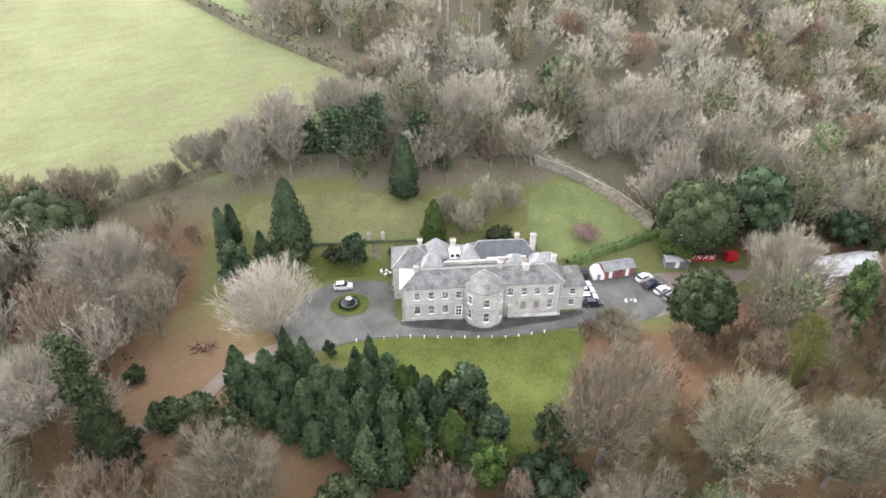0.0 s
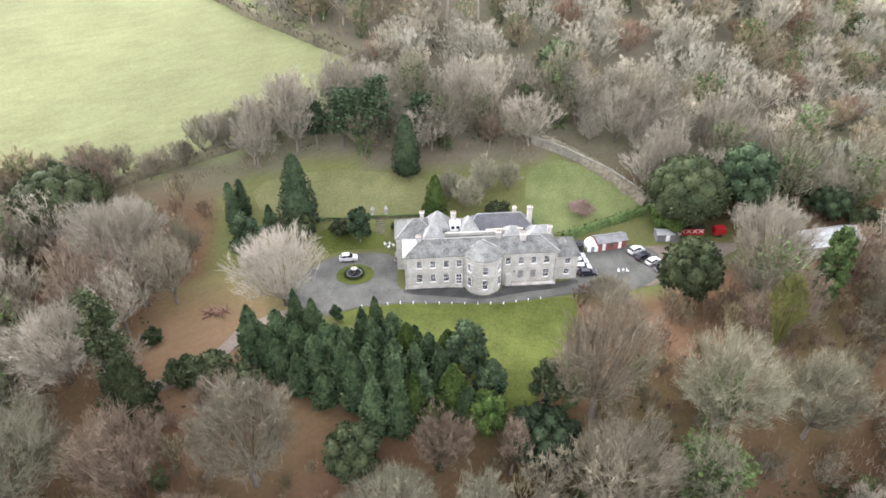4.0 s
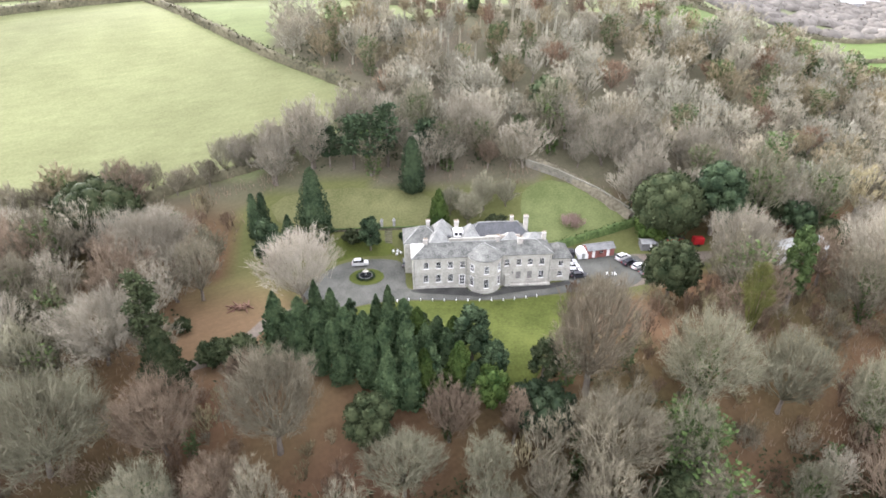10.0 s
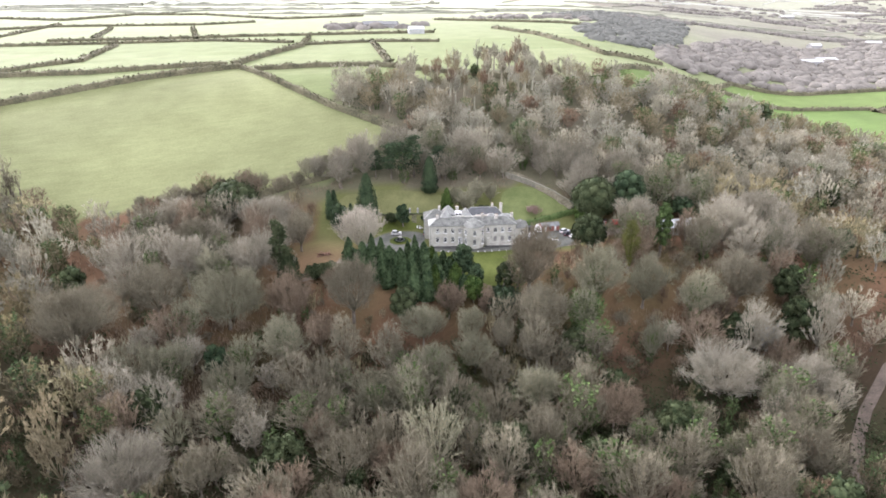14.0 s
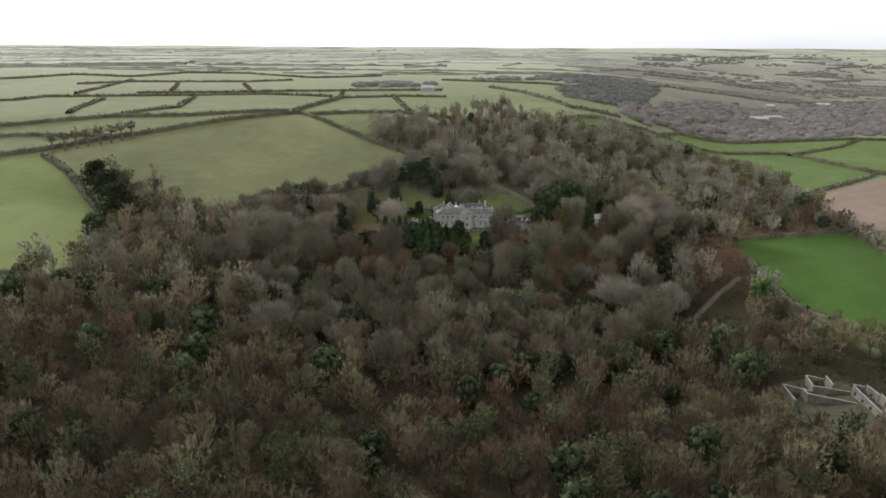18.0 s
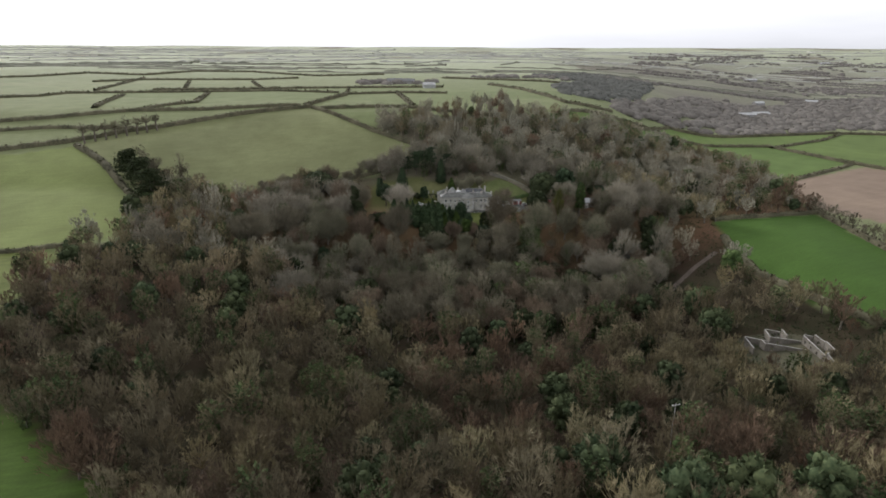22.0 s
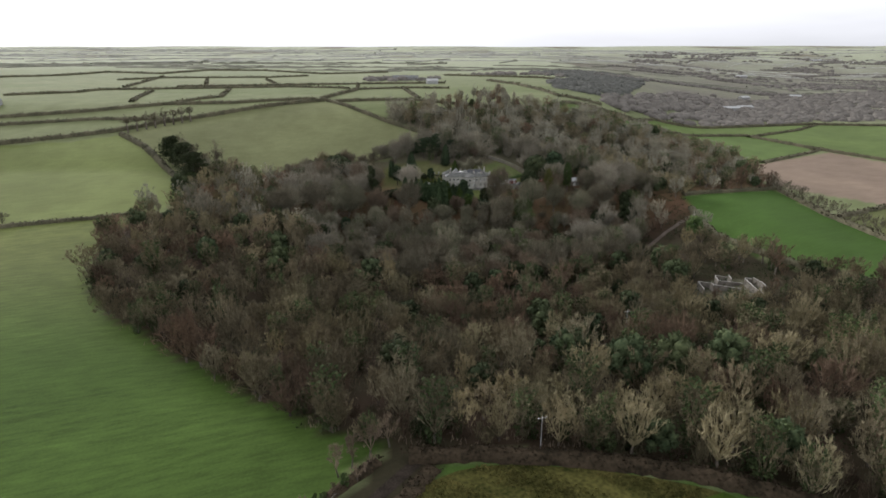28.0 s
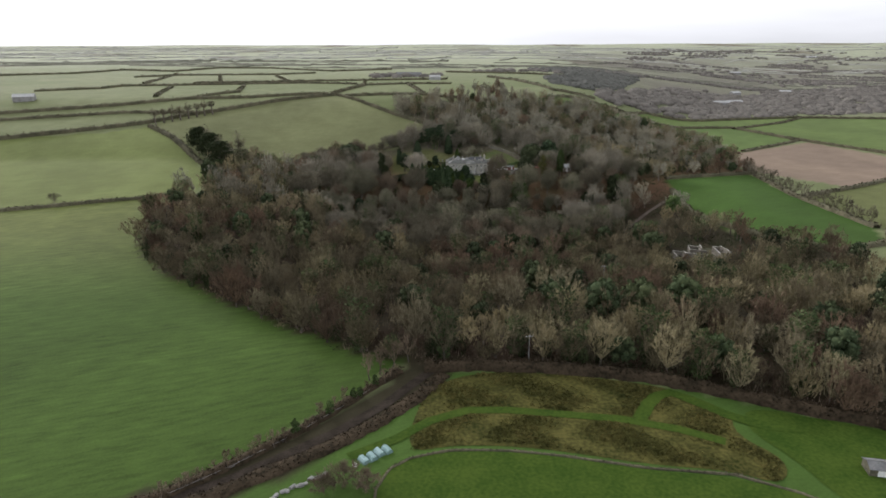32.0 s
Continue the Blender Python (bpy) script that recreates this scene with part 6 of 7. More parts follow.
def far_woods():
    """Woods of the east valley and copses on the plateau."""
    rng = np.random.default_rng(12)
    both = Stuff(), Stuff()
    band = [(187, 256), (230, 371), (340, 500), (440, 618), (461, 586), (549, 615), (656, 667), (900, 800), (1100, 700), (760, 420), (544, 360), (400, 330), (264, 300)]
    spruce = [(177, 690), (334, 870), (420, 760), (382, 660), (260, 400), (222, 333), (150, 310), (160, 420), (240, 560)]
    x, y = rng.uniform(140, 1100, 9000), rng.uniform(250, 880, 9000)
    blobs = [(a, b, 0) for a, b in list(zip(x[inside(band, x, y)], y[inside(band, x, y)]))[:1500]] + [(a, b, 1) for a, b in list(zip(x[inside(spruce, x, y)], y[inside(spruce, x, y)]))[:800]]
    blobs += [(x, y, 0) for x, y in zip(rng.uniform(300, 2300, 1500), rng.uniform(600, 2400, 1500)) if x > 0.42 * y and math.sin(x / 90.0 + 2 * math.sin(y / 160.0)) * math.sin(y / 110.0) > 0.25]
    for k in range(60):
        cy = rng.uniform(640, 2300)
        cx, turn = cy * rng.uniform(0.4, 1.2), rng.normal() * 0.35
        blobs += [(cx + 11 * i * math.cos(turn), cy + 11 * i * math.sin(turn) + 6 * math.sin(i * 0.5 + k), 0) for i in range(int(rng.integers(8, 26)))]
    for cx, cy, r, n in ((-55, 452, 18, 22), (-36, 470, 20, 16), (150, 620, 40, 26), (620, 430, 22, 10)):
        blobs += [(cx + rng.normal() * r, cy + rng.normal() * r * 0.6, 0) for _ in range(n)]
    for x, y, dark in blobs:
        size = rng.uniform(6.0, 10.0) * (1.0 if not dark else 0.8)
        s = both[dark]
        n = 4
        t = np.linspace(0, 2 * np.pi, 8, endpoint=False)
        lump = rng.uniform(0.75, 1.1, (4, 8))
        dome = np.concatenate([np.stack([x + size * r * lump[i] * np.cos(t), y + size * r * lump[i] * np.sin(t), np.full(8, gz(x, y)) + size * h * lump[i]], -1) for i, (r, h) in enumerate(((1.1, -0.1), (1.0, 0.2), (0.72, 0.45), (0.2, 0.58)))])
        s.add(dome, [(a * 8 + b, a * 8 + (b + 1) % 8, a * 8 + 8 + (b + 1) % 8) for a in range(3) for b in range(8)] + [(a * 8 + b, a * 8 + 8 + (b + 1) % 8, a * 8 + 8 + b) for a in range(3) for b in range(8)] + [(24, 24 + b, 25 + b) for b in range(1, 7)])
        d = rng.normal(size=(n, 3))
        d[:, 2] = np.abs(d[:, 2])
        d /= np.linalg.norm(d, axis=1)[:, None]
        s.leaves(np.array([x, y, gz(x, y)]) + d * size * np.array([1, 1, 0.6]), d, size * 0.16, rng)
    # Both crown colours are lifted to paint in the valley haze.
    for s, dark, light, label in ((both[0], (0.112, 0.102, 0.089), (0.160, 0.147, 0.129), "grey-brown far woods in the valley, paled for haze"), (both[1], (0.080, 0.081, 0.071), (0.112, 0.112, 0.099), "dark conifer wood above the valley, paled for haze")):
        me = s.mesh("far_woodland", surface("hazed_far_crowns", dark, light, 0.95, 0.3, 0.03, 0.0, rand=0.07, island=True, spec=0.05))
        me.polygons.foreach_set("use_smooth", np.ones(len(me.polygons), bool))
        tagged(new("far_woodland", me), label, "woodland", kind="stuff")


far_woods()


def undergrowth():
    """Brambles, ivy and saplings on the woodland floor."""
    rng = np.random.default_rng(14)
    green, brown = Stuff(), Stuff()
    x, y = rng.uniform(-190, 270, 10500), rng.uniform(-340, 165, 10500)
    x, y = np.concatenate([x, rng.uniform(-110, 125, 2600)]), np.concatenate([y, rng.uniform(-135, -42, 2600)])
    keep = inside(WOOD, x, y) & ~inside(CLEARING, x, y) & ~inside(WEST_FIELD, x, y)
    for px, py in zip(x[keep], y[keep]):
        if (96 < px < 140 and abs((py + 84) - 0.75 * (px - 118)) < 3.5) or (38 < px < 66 and py > -14) or (60 < px < 112 and py > -4) or (px - 127) ** 2 + (py + 168) ** 2 < 120 or (-33 < px < 22 and -48 < py < -8):
            continue
        lush = math.sin(px / 26.0 + 2 * math.sin(py / 33.0)) * math.sin(py / 29.0) > (-0.35 if -200 < py < -50 else 0.1) and not 10 < py < 46
        lush = lush or (48 < px < 98 and -98 < py < -46)
        into, n = (green, 20) if lush else (brown, 12)
        r = rng.uniform(1.3, 3.0)
        d = rng.normal(size=(n, 3))
        d[:, 2] = np.abs(d[:, 2]) * 0.6
        at = np.array([px, py, gz(px, py)]) + d * r * np.array([0.75, 0.75, 0.8])
        if lush:
            into.leaves(at, d, 0.55, rng)
        else:
            into.blades(at * 1.0, at + rng.normal(size=(n, 3)) * 0.35 + np.array([0, 0, 1.3]), 0.12 * np.ones(n), rng)
    tagged(new("undergrowth", green.mesh("undergrowth", LEAF_OAK)), "dark green ivy and bramble undergrowth in the wood", "undergrowth", kind="stuff")
    tagged(new("undergrowth", brown.mesh("undergrowth", TWIG_RED)), "brown bracken and saplings on the woodland floor", "undergrowth", kind="stuff")


undergrowth()


def scrub():
    """Saplings, elder and hazel between the large trees round the garden."""
    rng = np.random.default_rng(41)
    kinds = [domed_tree(400 + k, h, w, 280, 0.075, 0.08, 6, 0, fan, 7)[1].arrays() for k, (h, w, fan) in enumerate(((6.5, 3.2, 0.2), (8.5, 2.8, 0.7), (4.5, 3.4, 0.0), (10, 3.4, 0.5)))]
    kinds.append(ivy_on(3, 8.0, 2.2, 230).arrays())
    keys = ("grey", "russet", "pale", "ivy")
    into, tints = {key: Stuff() for key in keys}, {key: [] for key in keys}
    edge = along([(96, -334), (65, -317), (42, -306), (19, -300), (-8, -296), (-34, -294), (-55, -281), (-78, -261), (-107, -236), (-139, -209), (-160, -186)], 1.9)
    for k in range(1120 + len(edge)):
        x, y = (rng.uniform(-115, 125), rng.uniform(-125, 30)) if k < 1050 else (rng.uniform(108, 150), rng.uniform(-205, -180)) if k < 1120 else (edge[k - 1120][0] + rng.uniform(-2, 4), edge[k - 1120][1] + rng.uniform(-1, 5))
        a = np.array([x]), np.array([y])
        if not inside(WOOD, *a)[0] or inside(CLEARING, *a)[0] or any(p < x < q and u < y < v for p, q, u, v in ((-33, 20, -40, -8), (-60, -30, -34, 10), (40, 66, -12, 12), (66, 90, 6, 18), (90, 112, -1, 13), (100, 118, -112, -84), (112, 140, -94, -66))):
            continue
        key = keys[int(rng.choice(4, p=(0.28, 0.3, 0.2, 0.22)))]
        key = "russet" if key == "ivy" and x > 45 and y > -45 else key
        v, f = kinds[4 if key == "ivy" else int(rng.integers(4))]
        t, size = rng.uniform(0, 2 * np.pi), rng.uniform(0.6, 1.15)
        turn = np.array([[math.cos(t), -math.sin(t), 0], [math.sin(t), math.cos(t), 0], [0, 0, rng.uniform(0.8, 1.2)]]) * size
        into[key].add(v @ turn.T + np.array([x, y, gz(x, y) - 0.1]), f)
        shade = rng.uniform(0.8, 1.4) if k < 1120 else rng.uniform(0.45, 0.9)
        tints[key].append(np.tile(np.array([shade, shade, shade, 1.0], np.float32), (len(v), 1)))
    for key, label in (("grey", "grey-brown saplings between the large trees"), ("russet", "reddish bare scrub between the large trees"), ("pale", "pale lichened scrub between the large trees"), ("ivy", "dark ivy-clad stems between the large trees")):
        me = into[key].mesh("scrub", WOOD_LOOKS[key])
        me.color_attributes.new("tint", "FLOAT_COLOR", "POINT").data.foreach_set("color", np.concatenate(tints[key]).ravel())
        tagged(new("scrub", me), label, "scrub", kind="stuff")


scrub()


# ---- parked cars ----
RUBBER = surface("tyre_rubber", (0.012, 0.012, 0.012), (0.03, 0.03, 0.03), 0.8, 20, 2, 0.1)
RIM = surface("alloy_rim", (0.35, 0.35, 0.36), (0.55, 0.55, 0.56), 0.35, 10, 2, 0.0, metal=0.8)
LAMP = surface("clear_lamp", (0.6, 0.6, 0.58), (0.8, 0.8, 0.78), 0.15, 10, 2, 0.0)
TAIL = surface("red_lamp", (0.25, 0.01, 0.01), (0.4, 0.02, 0.02), 0.2, 10, 2, 0.0)


def extruded(profile, y0, y1, bevel=0.0):
    """A side outline in x and z, drawn out across y."""
    n = len(profile)
    bm = solid([(x, y0, z) for x, z in profile] + [(x, y1, z) for x, z in profile], [tuple(range(n)), tuple(range(2 * n - 1, n - 1, -1))] + [(i, (i + 1) % n, n + (i + 1) % n, n + i) for i in range(n)])
    if bevel:
        bmesh.ops.bevel(bm, geom=bm.edges[:], offset=bevel, segments=2, affect="EDGES")
    return bm


def car(paint, label, x, y, turn, high=1.0, long=1.0):
    ob = thing("car", pose(x, y, gz(x, y) + 0.14, 0, 0, turn), label, "car", "parked cars")
    k, h = long, high
    body = part("body", extruded([(-2.05 * k, 0.28), (-2.1 * k, 0.62), (-2.0 * k, 0.92 * h), (-0.9 * k, 0.98 * h), (1.0 * k, 0.96 * h), (1.95 * k, 0.84 * h), (2.12 * k, 0.58), (2.08 * k, 0.28)], -0.86, 0.86, 0.07), paint, ob)
    part("cabin", extruded([(-1.85 * k, 0.9 * h), (-1.5 * k, 1.38 * h), (-0.6 * k, 1.47 * h), (0.35 * k, 1.43 * h), (1.05 * k, 0.94 * h)], -0.76, 0.76, 0.06), GLASS, body, "dark tinted glass")
    part("roof_panel", extruded([(-1.5 * k, 1.40 * h), (-0.6 * k, 1.50 * h), (0.32 * k, 1.46 * h), (0.28 * k, 1.41 * h), (-0.6 * k, 1.44 * h), (-1.45 * k, 1.35 * h)], -0.7, 0.7), paint, body)
    for side in (-1, 1):
        for u in (-0.35, -1.45):
            part("pillar", block(u * k - 0.05, u * k + 0.05, side * 0.74 - 0.035, side * 0.74 + 0.035, 0.93 * h, 1.41 * h), paint, body)
        part("headlight", block(1.96 * k, 2.1 * k, side * 0.62 - 0.16, side * 0.62 + 0.16, 0.6, 0.76, 0.02), LAMP, body)
        part("tail_light", block(-2.12 * k, -2.0 * k, side * 0.68 - 0.12, side * 0.68 + 0.12, 0.62, 0.84, 0.02), TAIL, body)
        part("door_mirror", block(0.72 * k, 0.9 * k, side * 0.94 - 0.08, side * 0.94 + 0.08, 0.95 * h, 1.08 * h, 0.02), paint, body)
        for u in (-1.28, 1.3):
            wheel = part("wheel", disc(u * k, side * 0.8, 0.32, 0.11), RUBBER, ob)
            part("rim", disc(u * k, side * 0.83, 0.2, 0.11), RIM, wheel)
    return ob


def disc(x, y, r, half):
    bm = bmesh.new()
    vs = bmesh.ops.create_cone(bm, cap_ends=True, segments=14, radius1=r, radius2=r, depth=half * 2)["verts"]
    bmesh.ops.transform(bm, matrix=Matrix.Translation((x, y, 0.32)) @ Matrix.Rotation(math.pi / 2, 4, "X"), verts=vs)
    return bm


def paint(name, c):
    return surface(name, tuple(v * 0.9 for v in c), c, 0.28, 5, 0.5, 0.0, spec=0.5)


CAR_WHITE, CAR_DARK, CAR_SILVER, CAR_GREY = paint("white_car_paint", (0.55, 0.55, 0.54)), paint("dark_car_paint", (0.02, 0.022, 0.03)), paint("silver_car_paint", (0.45, 0.46, 0.47)), paint("grey_car_paint", (0.16, 0.165, 0.17))
car(CAR_WHITE, "white off-road car on the drive by the lawn", -13.0, 11.2, 2, 1.18)
car(CAR_DARK, "dark car parked at the end of the row", 41.3, 1.9, -4)
car(CAR_WHITE, "white hatchback parked beside the house", 40.6, 3.9, -2)
car(CAR_WHITE, "white estate car parked beside the house", 40.5, 6.1, 0, 1.05)
car(CAR_SILVER, "silver car parked beside the house", 40.3, 8.2, 2)
car(CAR_WHITE, "white van-like car parked in the yard", 55.0, 9.2, 24, 1.15)
car(CAR_DARK, "dark blue car parked in the yard", 55.9, 6.9, 24)
car(CAR_WHITE, "white small car parked in the yard", 57.6, 5.0, 28, 0.95, 0.92)
car(CAR_GREY, "grey car half hidden under the evergreen oak", 58.8, 2.6, 28)
car(CAR_GREY, "grey car parked against the west wing", -1.3, 10.9, 86)

# ---- forecourt ----
sheet("fountain_island", [(-11.3 + 4.3 * math.cos(a), 6.0 + 3.6 * math.sin(a)) for a in np.linspace(0, 2 * math.pi, 28, endpoint=False)], LAWN, 0.2, "round grass island in the drive", "lawn", 2.0)
fountain = thing("fountain", pose(-11.5, 6.2, gz(-11.5, 6.2) + 0.2), "dark stone fountain ringed with low planting", "fountain")
DARK_STONE = surface("dark_stone", (0.05, 0.05, 0.045), (0.13, 0.13, 0.12), 0.8, 5, 0.8, 0.4)
part("basin", tube(bmesh.new(), 1.7, 1.75, 0.0, 0.45, 20), DARK_STONE, fountain)
part("water", tube(bmesh.new(), 1.5, 1.5, 0.453, 0.47, 20), GLASS, fountain)
part("pedestal", tube(bmesh.new(), 0.3, 0.2, 0.47, 1.3, 10), DARK_STONE, fountain)
part("bowl", tube(bmesh.new(), 0.25, 0.75, 1.303, 1.6, 16), STONE, fountain)
part("finial", tube(bmesh.new(), 0.16, 0.05, 1.603, 2.3, 8), STONE, fountain)
ring = Stuff()
rr = np.random.default_rng(3)
ta = rr.uniform(0, 2 * np.pi, 420)
ring.leaves(np.stack([2.05 * np.cos(ta) * rr.uniform(0.9, 1.15, 420), 2.05 * np.sin(ta) * rr.uniform(0.9, 1.15, 420), rr.uniform(0.05, 0.6, 420)], -1), np.stack([np.cos(ta), np.sin(ta), 0.6 + 0 * ta], -1), 0.3, rr)
part("planting", ring.mesh("planting", LEAF_DARK), None, fountain, "dark green low planting")
post = thing("edging_post", Matrix.Identity(4), "short white-painted post along the lawn edge", "bollard")
part("shaft", tube(bmesh.new(), 0.11, 0.10, -0.2, 0.5, 8), WHITE, post)
part("cap", tube(bmesh.new(), 0.13, 0.06, 0.503, 0.6, 8), WHITE, post)
for x, y, _ in along([(-9.5, -5.5), (-1, -4.9), (8, -5.9), (21, -6.9), (31, -5.6)], 2.75):
    tagged(copy_thing(post, pose(x, y, gz(x, y) + 0.12)), group="posts along the lawn")
retire(post)
steps = thing("garden_steps", pose(-5.6, 18.6, gz(-5.6, 18.6)), "grey stone garden steps up the terrace", "steps")
for i in range(9):
    y = 0.6 * i
    z = gz(-5.6, 18.6 + y) - gz(-5.6, 18.6)
    part("step", block(-1.0, 1.0, y, y + 0.62, z - 0.6, z + 0.18, 0.02), DAMP_STONE, steps)
for x in (-7.3, -4.0):
    pier = thing("gate_pier", pose(x, 23.9, gz(x, 23.9)), "pale stone pier with a ball finial", "pier", "terrace piers")
    part("shaft", block(-0.35, 0.35, -0.35, 0.35, -0.4, 2.0, 0.04), RUBBLE, pier)
    part("cap", block(-0.45, 0.45, -0.45, 0.45, 2.003, 2.2, 0.04), RUBBLE, pier)
    ball = bmesh.new()
    bmesh.ops.create_icosphere(ball, subdivisions=2, radius=0.3, matrix=Matrix.Translation((0, 0, 2.48)))
    part("ball", ball, RUBBLE, pier)


def garden_chair(x, y, turn, lift=0.1):
    ob = thing("garden_chair", pose(x, y, gz(x, y) + lift, 0, 0, turn), "white plastic garden chair", "chair", "white garden chairs")
    part("seat", block(-0.25, 0.25, -0.25, 0.25, 0.42, 0.47, 0.01), WHITE, ob)
    part("backrest", block(-0.25, 0.25, 0.21, 0.26, 0.473, 0.95, 0.01), WHITE, ob)
    for a in (-0.22, 0.22):
        for b in (-0.22, 0.22):
            part("leg", block(a - 0.025, a + 0.025, b - 0.025, b + 0.025, 0, 0.418), WHITE, ob)


for x, y, t in ((48.6, 2.2, 20), (49.7, 2.4, 160), (50.6, 2.1, 80), (-4.4, 15.2, 40), (-3.4, 15.4, 200), (-2.5, 14.8, 120), (-3.6, 14.4, 300)):
    garden_chair(x, y, t)

# ---- yard ----
RED = surface("red_timber", (0.16, 0.060, 0.048), (0.28, 0.112, 0.092), 0.75, 4, 0.5, 0.2)
BRIGHT_RED = surface("bright_red_panel", (0.30, 0.012, 0.015), (0.42, 0.020, 0.024), 0.5, 5, 0.6, 0.1)
FELT = surface("grey_felt", (0.10, 0.10, 0.10), (0.18, 0.18, 0.175), 0.9, 4, 0.5, 0.2)
PALE_METAL = surface("pale_roof_sheet", (0.24, 0.245, 0.235), (0.40, 0.405, 0.39), 0.5, 1.5, 0.4, 0.1)
BLACK = surface("black_plastic", (0.012, 0.012, 0.014), (0.035, 0.035, 0.04), 0.5, 5, 1, 0.05)


def shed(name, x, y, turn, w, d, eave, rise, walls, roof, label, openings=(), category="shed"):
    """A gabled building with its roof slopes, walls, doors and windows; the ridge runs along its length."""
    ob = thing(name, pose(x, y, gz(x, y), 0, 0, turn), label, category)
    part("front_wall", pierced_wall(-w / 2, w / 2, -0.8, eave, 0.15, [o[:4] for o in openings]), walls, ob, at=pose(0, -d / 2, 0))
    part("back_wall", block(-w / 2, w / 2, d / 2 - 0.15, d / 2, -0.8, eave), walls, ob)
    for s in (-1, 1):
        part("gable", extruded_y([(-d / 2 + 0.152, -0.8), (d / 2 - 0.152, -0.8), (d / 2 - 0.152, eave), (0, eave + rise - 0.1), (-d / 2 + 0.152, eave)], s * (w / 2 - 0.08) - 0.07, s * (w / 2 - 0.08) + 0.07), walls, ob)
        part("roof_slope", extruded_y([(0, eave + rise), (0, eave + rise + 0.1), (s * (d / 2 + 0.3), eave + 0.1 - rise * 0.6 / d), (s * (d / 2 + 0.3), eave - rise * 0.6 / d)], -w / 2 - 0.25, w / 2 + 0.25), roof, ob)
    part("ridge_cap", block(-w / 2 - 0.26, w / 2 + 0.26, -0.12, 0.12, eave + rise + 0.06, eave + rise + 0.16), roof, ob)
    for a, b, lo, hi, kind in openings:
        leaf = part(kind, block(a + 0.02, b - 0.02, 0.05, 0.1, lo + 0.02, hi - 0.02), GLASS if kind == "window" else WHITE, ob, at=pose(0, -d / 2, 0))
        if kind == "window":
            part("window_frame", block(a, b, 0.03, 0.048, (lo + hi) / 2 - 0.03, (lo + hi) / 2 + 0.03), WHITE, leaf)
    return ob


def extruded_y(profile, x0, x1):
    n = len(profile)
    return solid([(x0, y, z) for y, z in profile] + [(x1, y, z) for y, z in profile], [tuple(range(n)), tuple(range(2 * n - 1, n - 1, -1))] + [(i, (i + 1) % n, n + (i + 1) % n, n + i) for i in range(n)])


shed("red_shed", 49.3, 12.2, 9, 7.4, 3.4, 2.2, 0.8, RED, FELT, "red timber shed with a grey felt roof", ((-2.6, -1.7, -0.1, 1.9, "door"), (-0.6, 0.5, 0.9, 1.7, "window"), (1.5, 2.4, -0.1, 1.9, "door")))
shed("grey_shed", 63.9, 13.6, -3, 5.4, 2.6, 2.0, 0.6, FELT, PALE_METAL, "small grey shed with a pale green roof", ((-0.5, 0.5, -0.1, 1.8, "door"),))
tank = thing("water_tank", pose(41.4, 11.0, gz(41.4, 11.0)), "black plastic tank behind the cars", "tank")
part("body", tube(bmesh.new(), 1.25, 1.25, -0.2, 2.2, 16), BLACK, tank)
part("lid", tube(bmesh.new(), 0.9, 0.7, 2.203, 2.45, 14), BLACK, tank)
tent = thing("white_marquee", pose(44.6, 11.4, gz(44.6, 11.4)), "small white canvas tent", "tent")
part("canopy", extruded([(-1.3, 0), (-1.35, 1.2), (-0.8, 2.1), (0, 2.4), (0.8, 2.1), (1.35, 1.2), (1.3, 0)], -1.6, 1.6, 0.08), WHITE, tent)
part("door_flap", block(-0.4, 0.4, -1.64, -1.62, 0.02, 1.6), LEAD, tent)
stall = thing("red_stall", pose(70.5, 14.2, gz(70.5, 14.2), 0, 0, -3), "long red stall with four white crosses", "stall")
part("body", block(-3.1, 3.1, 0, 1.6, -0.5, 1.9, 0.03), BRIGHT_RED, stall)
for i in range(4):
    for s in (-1, 1):
        bm = block(-0.75, 0.75, -0.03, -0.004, -0.09, 0.09)
        part("cross_bar", bm, WHITE, stall, "white diagonal bar", at=pose(-2.3 + 1.53 * i, 0, 1.1 + 0.004 * s, 0, s * 42, 0) @ Matrix.Translation((0, -0.006 * (s + 1), 0)))
part("roof", block(-3.2, 3.2, -0.2, 1.75, 1.903, 2.0, 0.02), BLACK, stall)
trailer = thing("red_trailer", pose(77.2, 13.9, gz(77.2, 13.9), 0, 0, -3), "bright red box trailer under the trees", "trailer")
part("body", block(-1.4, 1.4, -0.9, 0.9, 0.5, 2.4, 0.05), BRIGHT_RED, trailer)
part("drawbar", block(-2.2, -1.402, -0.08, 0.08, 0.45, 0.6), BLACK, trailer)
for s in (-1, 1):
    part("wheel", disc(0, s * 0.98, 0.32, 0.1), RUBBER, trailer)
shed("barn", 100.2, 7.6, 8, 16.0, 7.0, 3.4, 2.0, STONE, PALE_METAL, "stone barn with a white sheet roof", ((-7.0, -4.8, -0.1, 2.6, "door"), (-2.5, -1.3, 1.0, 2.2, "window"), (2.0, 3.2, 1.0, 2.2, "window")), "barn")

logs = thing("log_pile", pose(-39.8, -4.7, gz(-39.8, -4.7)), "heap of reddish cut logs in the clearing", "log pile")
RED_WOOD = surface("reddish_wood", (0.08, 0.042, 0.028), (0.18, 0.10, 0.072), 0.9, 6, 0.8, 0.4)
lr = random.Random(4)
for i in range(14):
    s = Stuff()
    a, b = np.array([lr.uniform(-2, 2), lr.uniform(-1.2, 1.2), 0.2 + 0.25 * (i % 3)]), lr.uniform(0, 3.1)
    d = np.array([math.cos(b), math.sin(b), 0.1]) * lr.uniform(0.8, 1.8)
    s.limb(a - d, a + d, 0.2, 0.15, 7)
    part("log", s.mesh("log", RED_WOOD), None, logs)

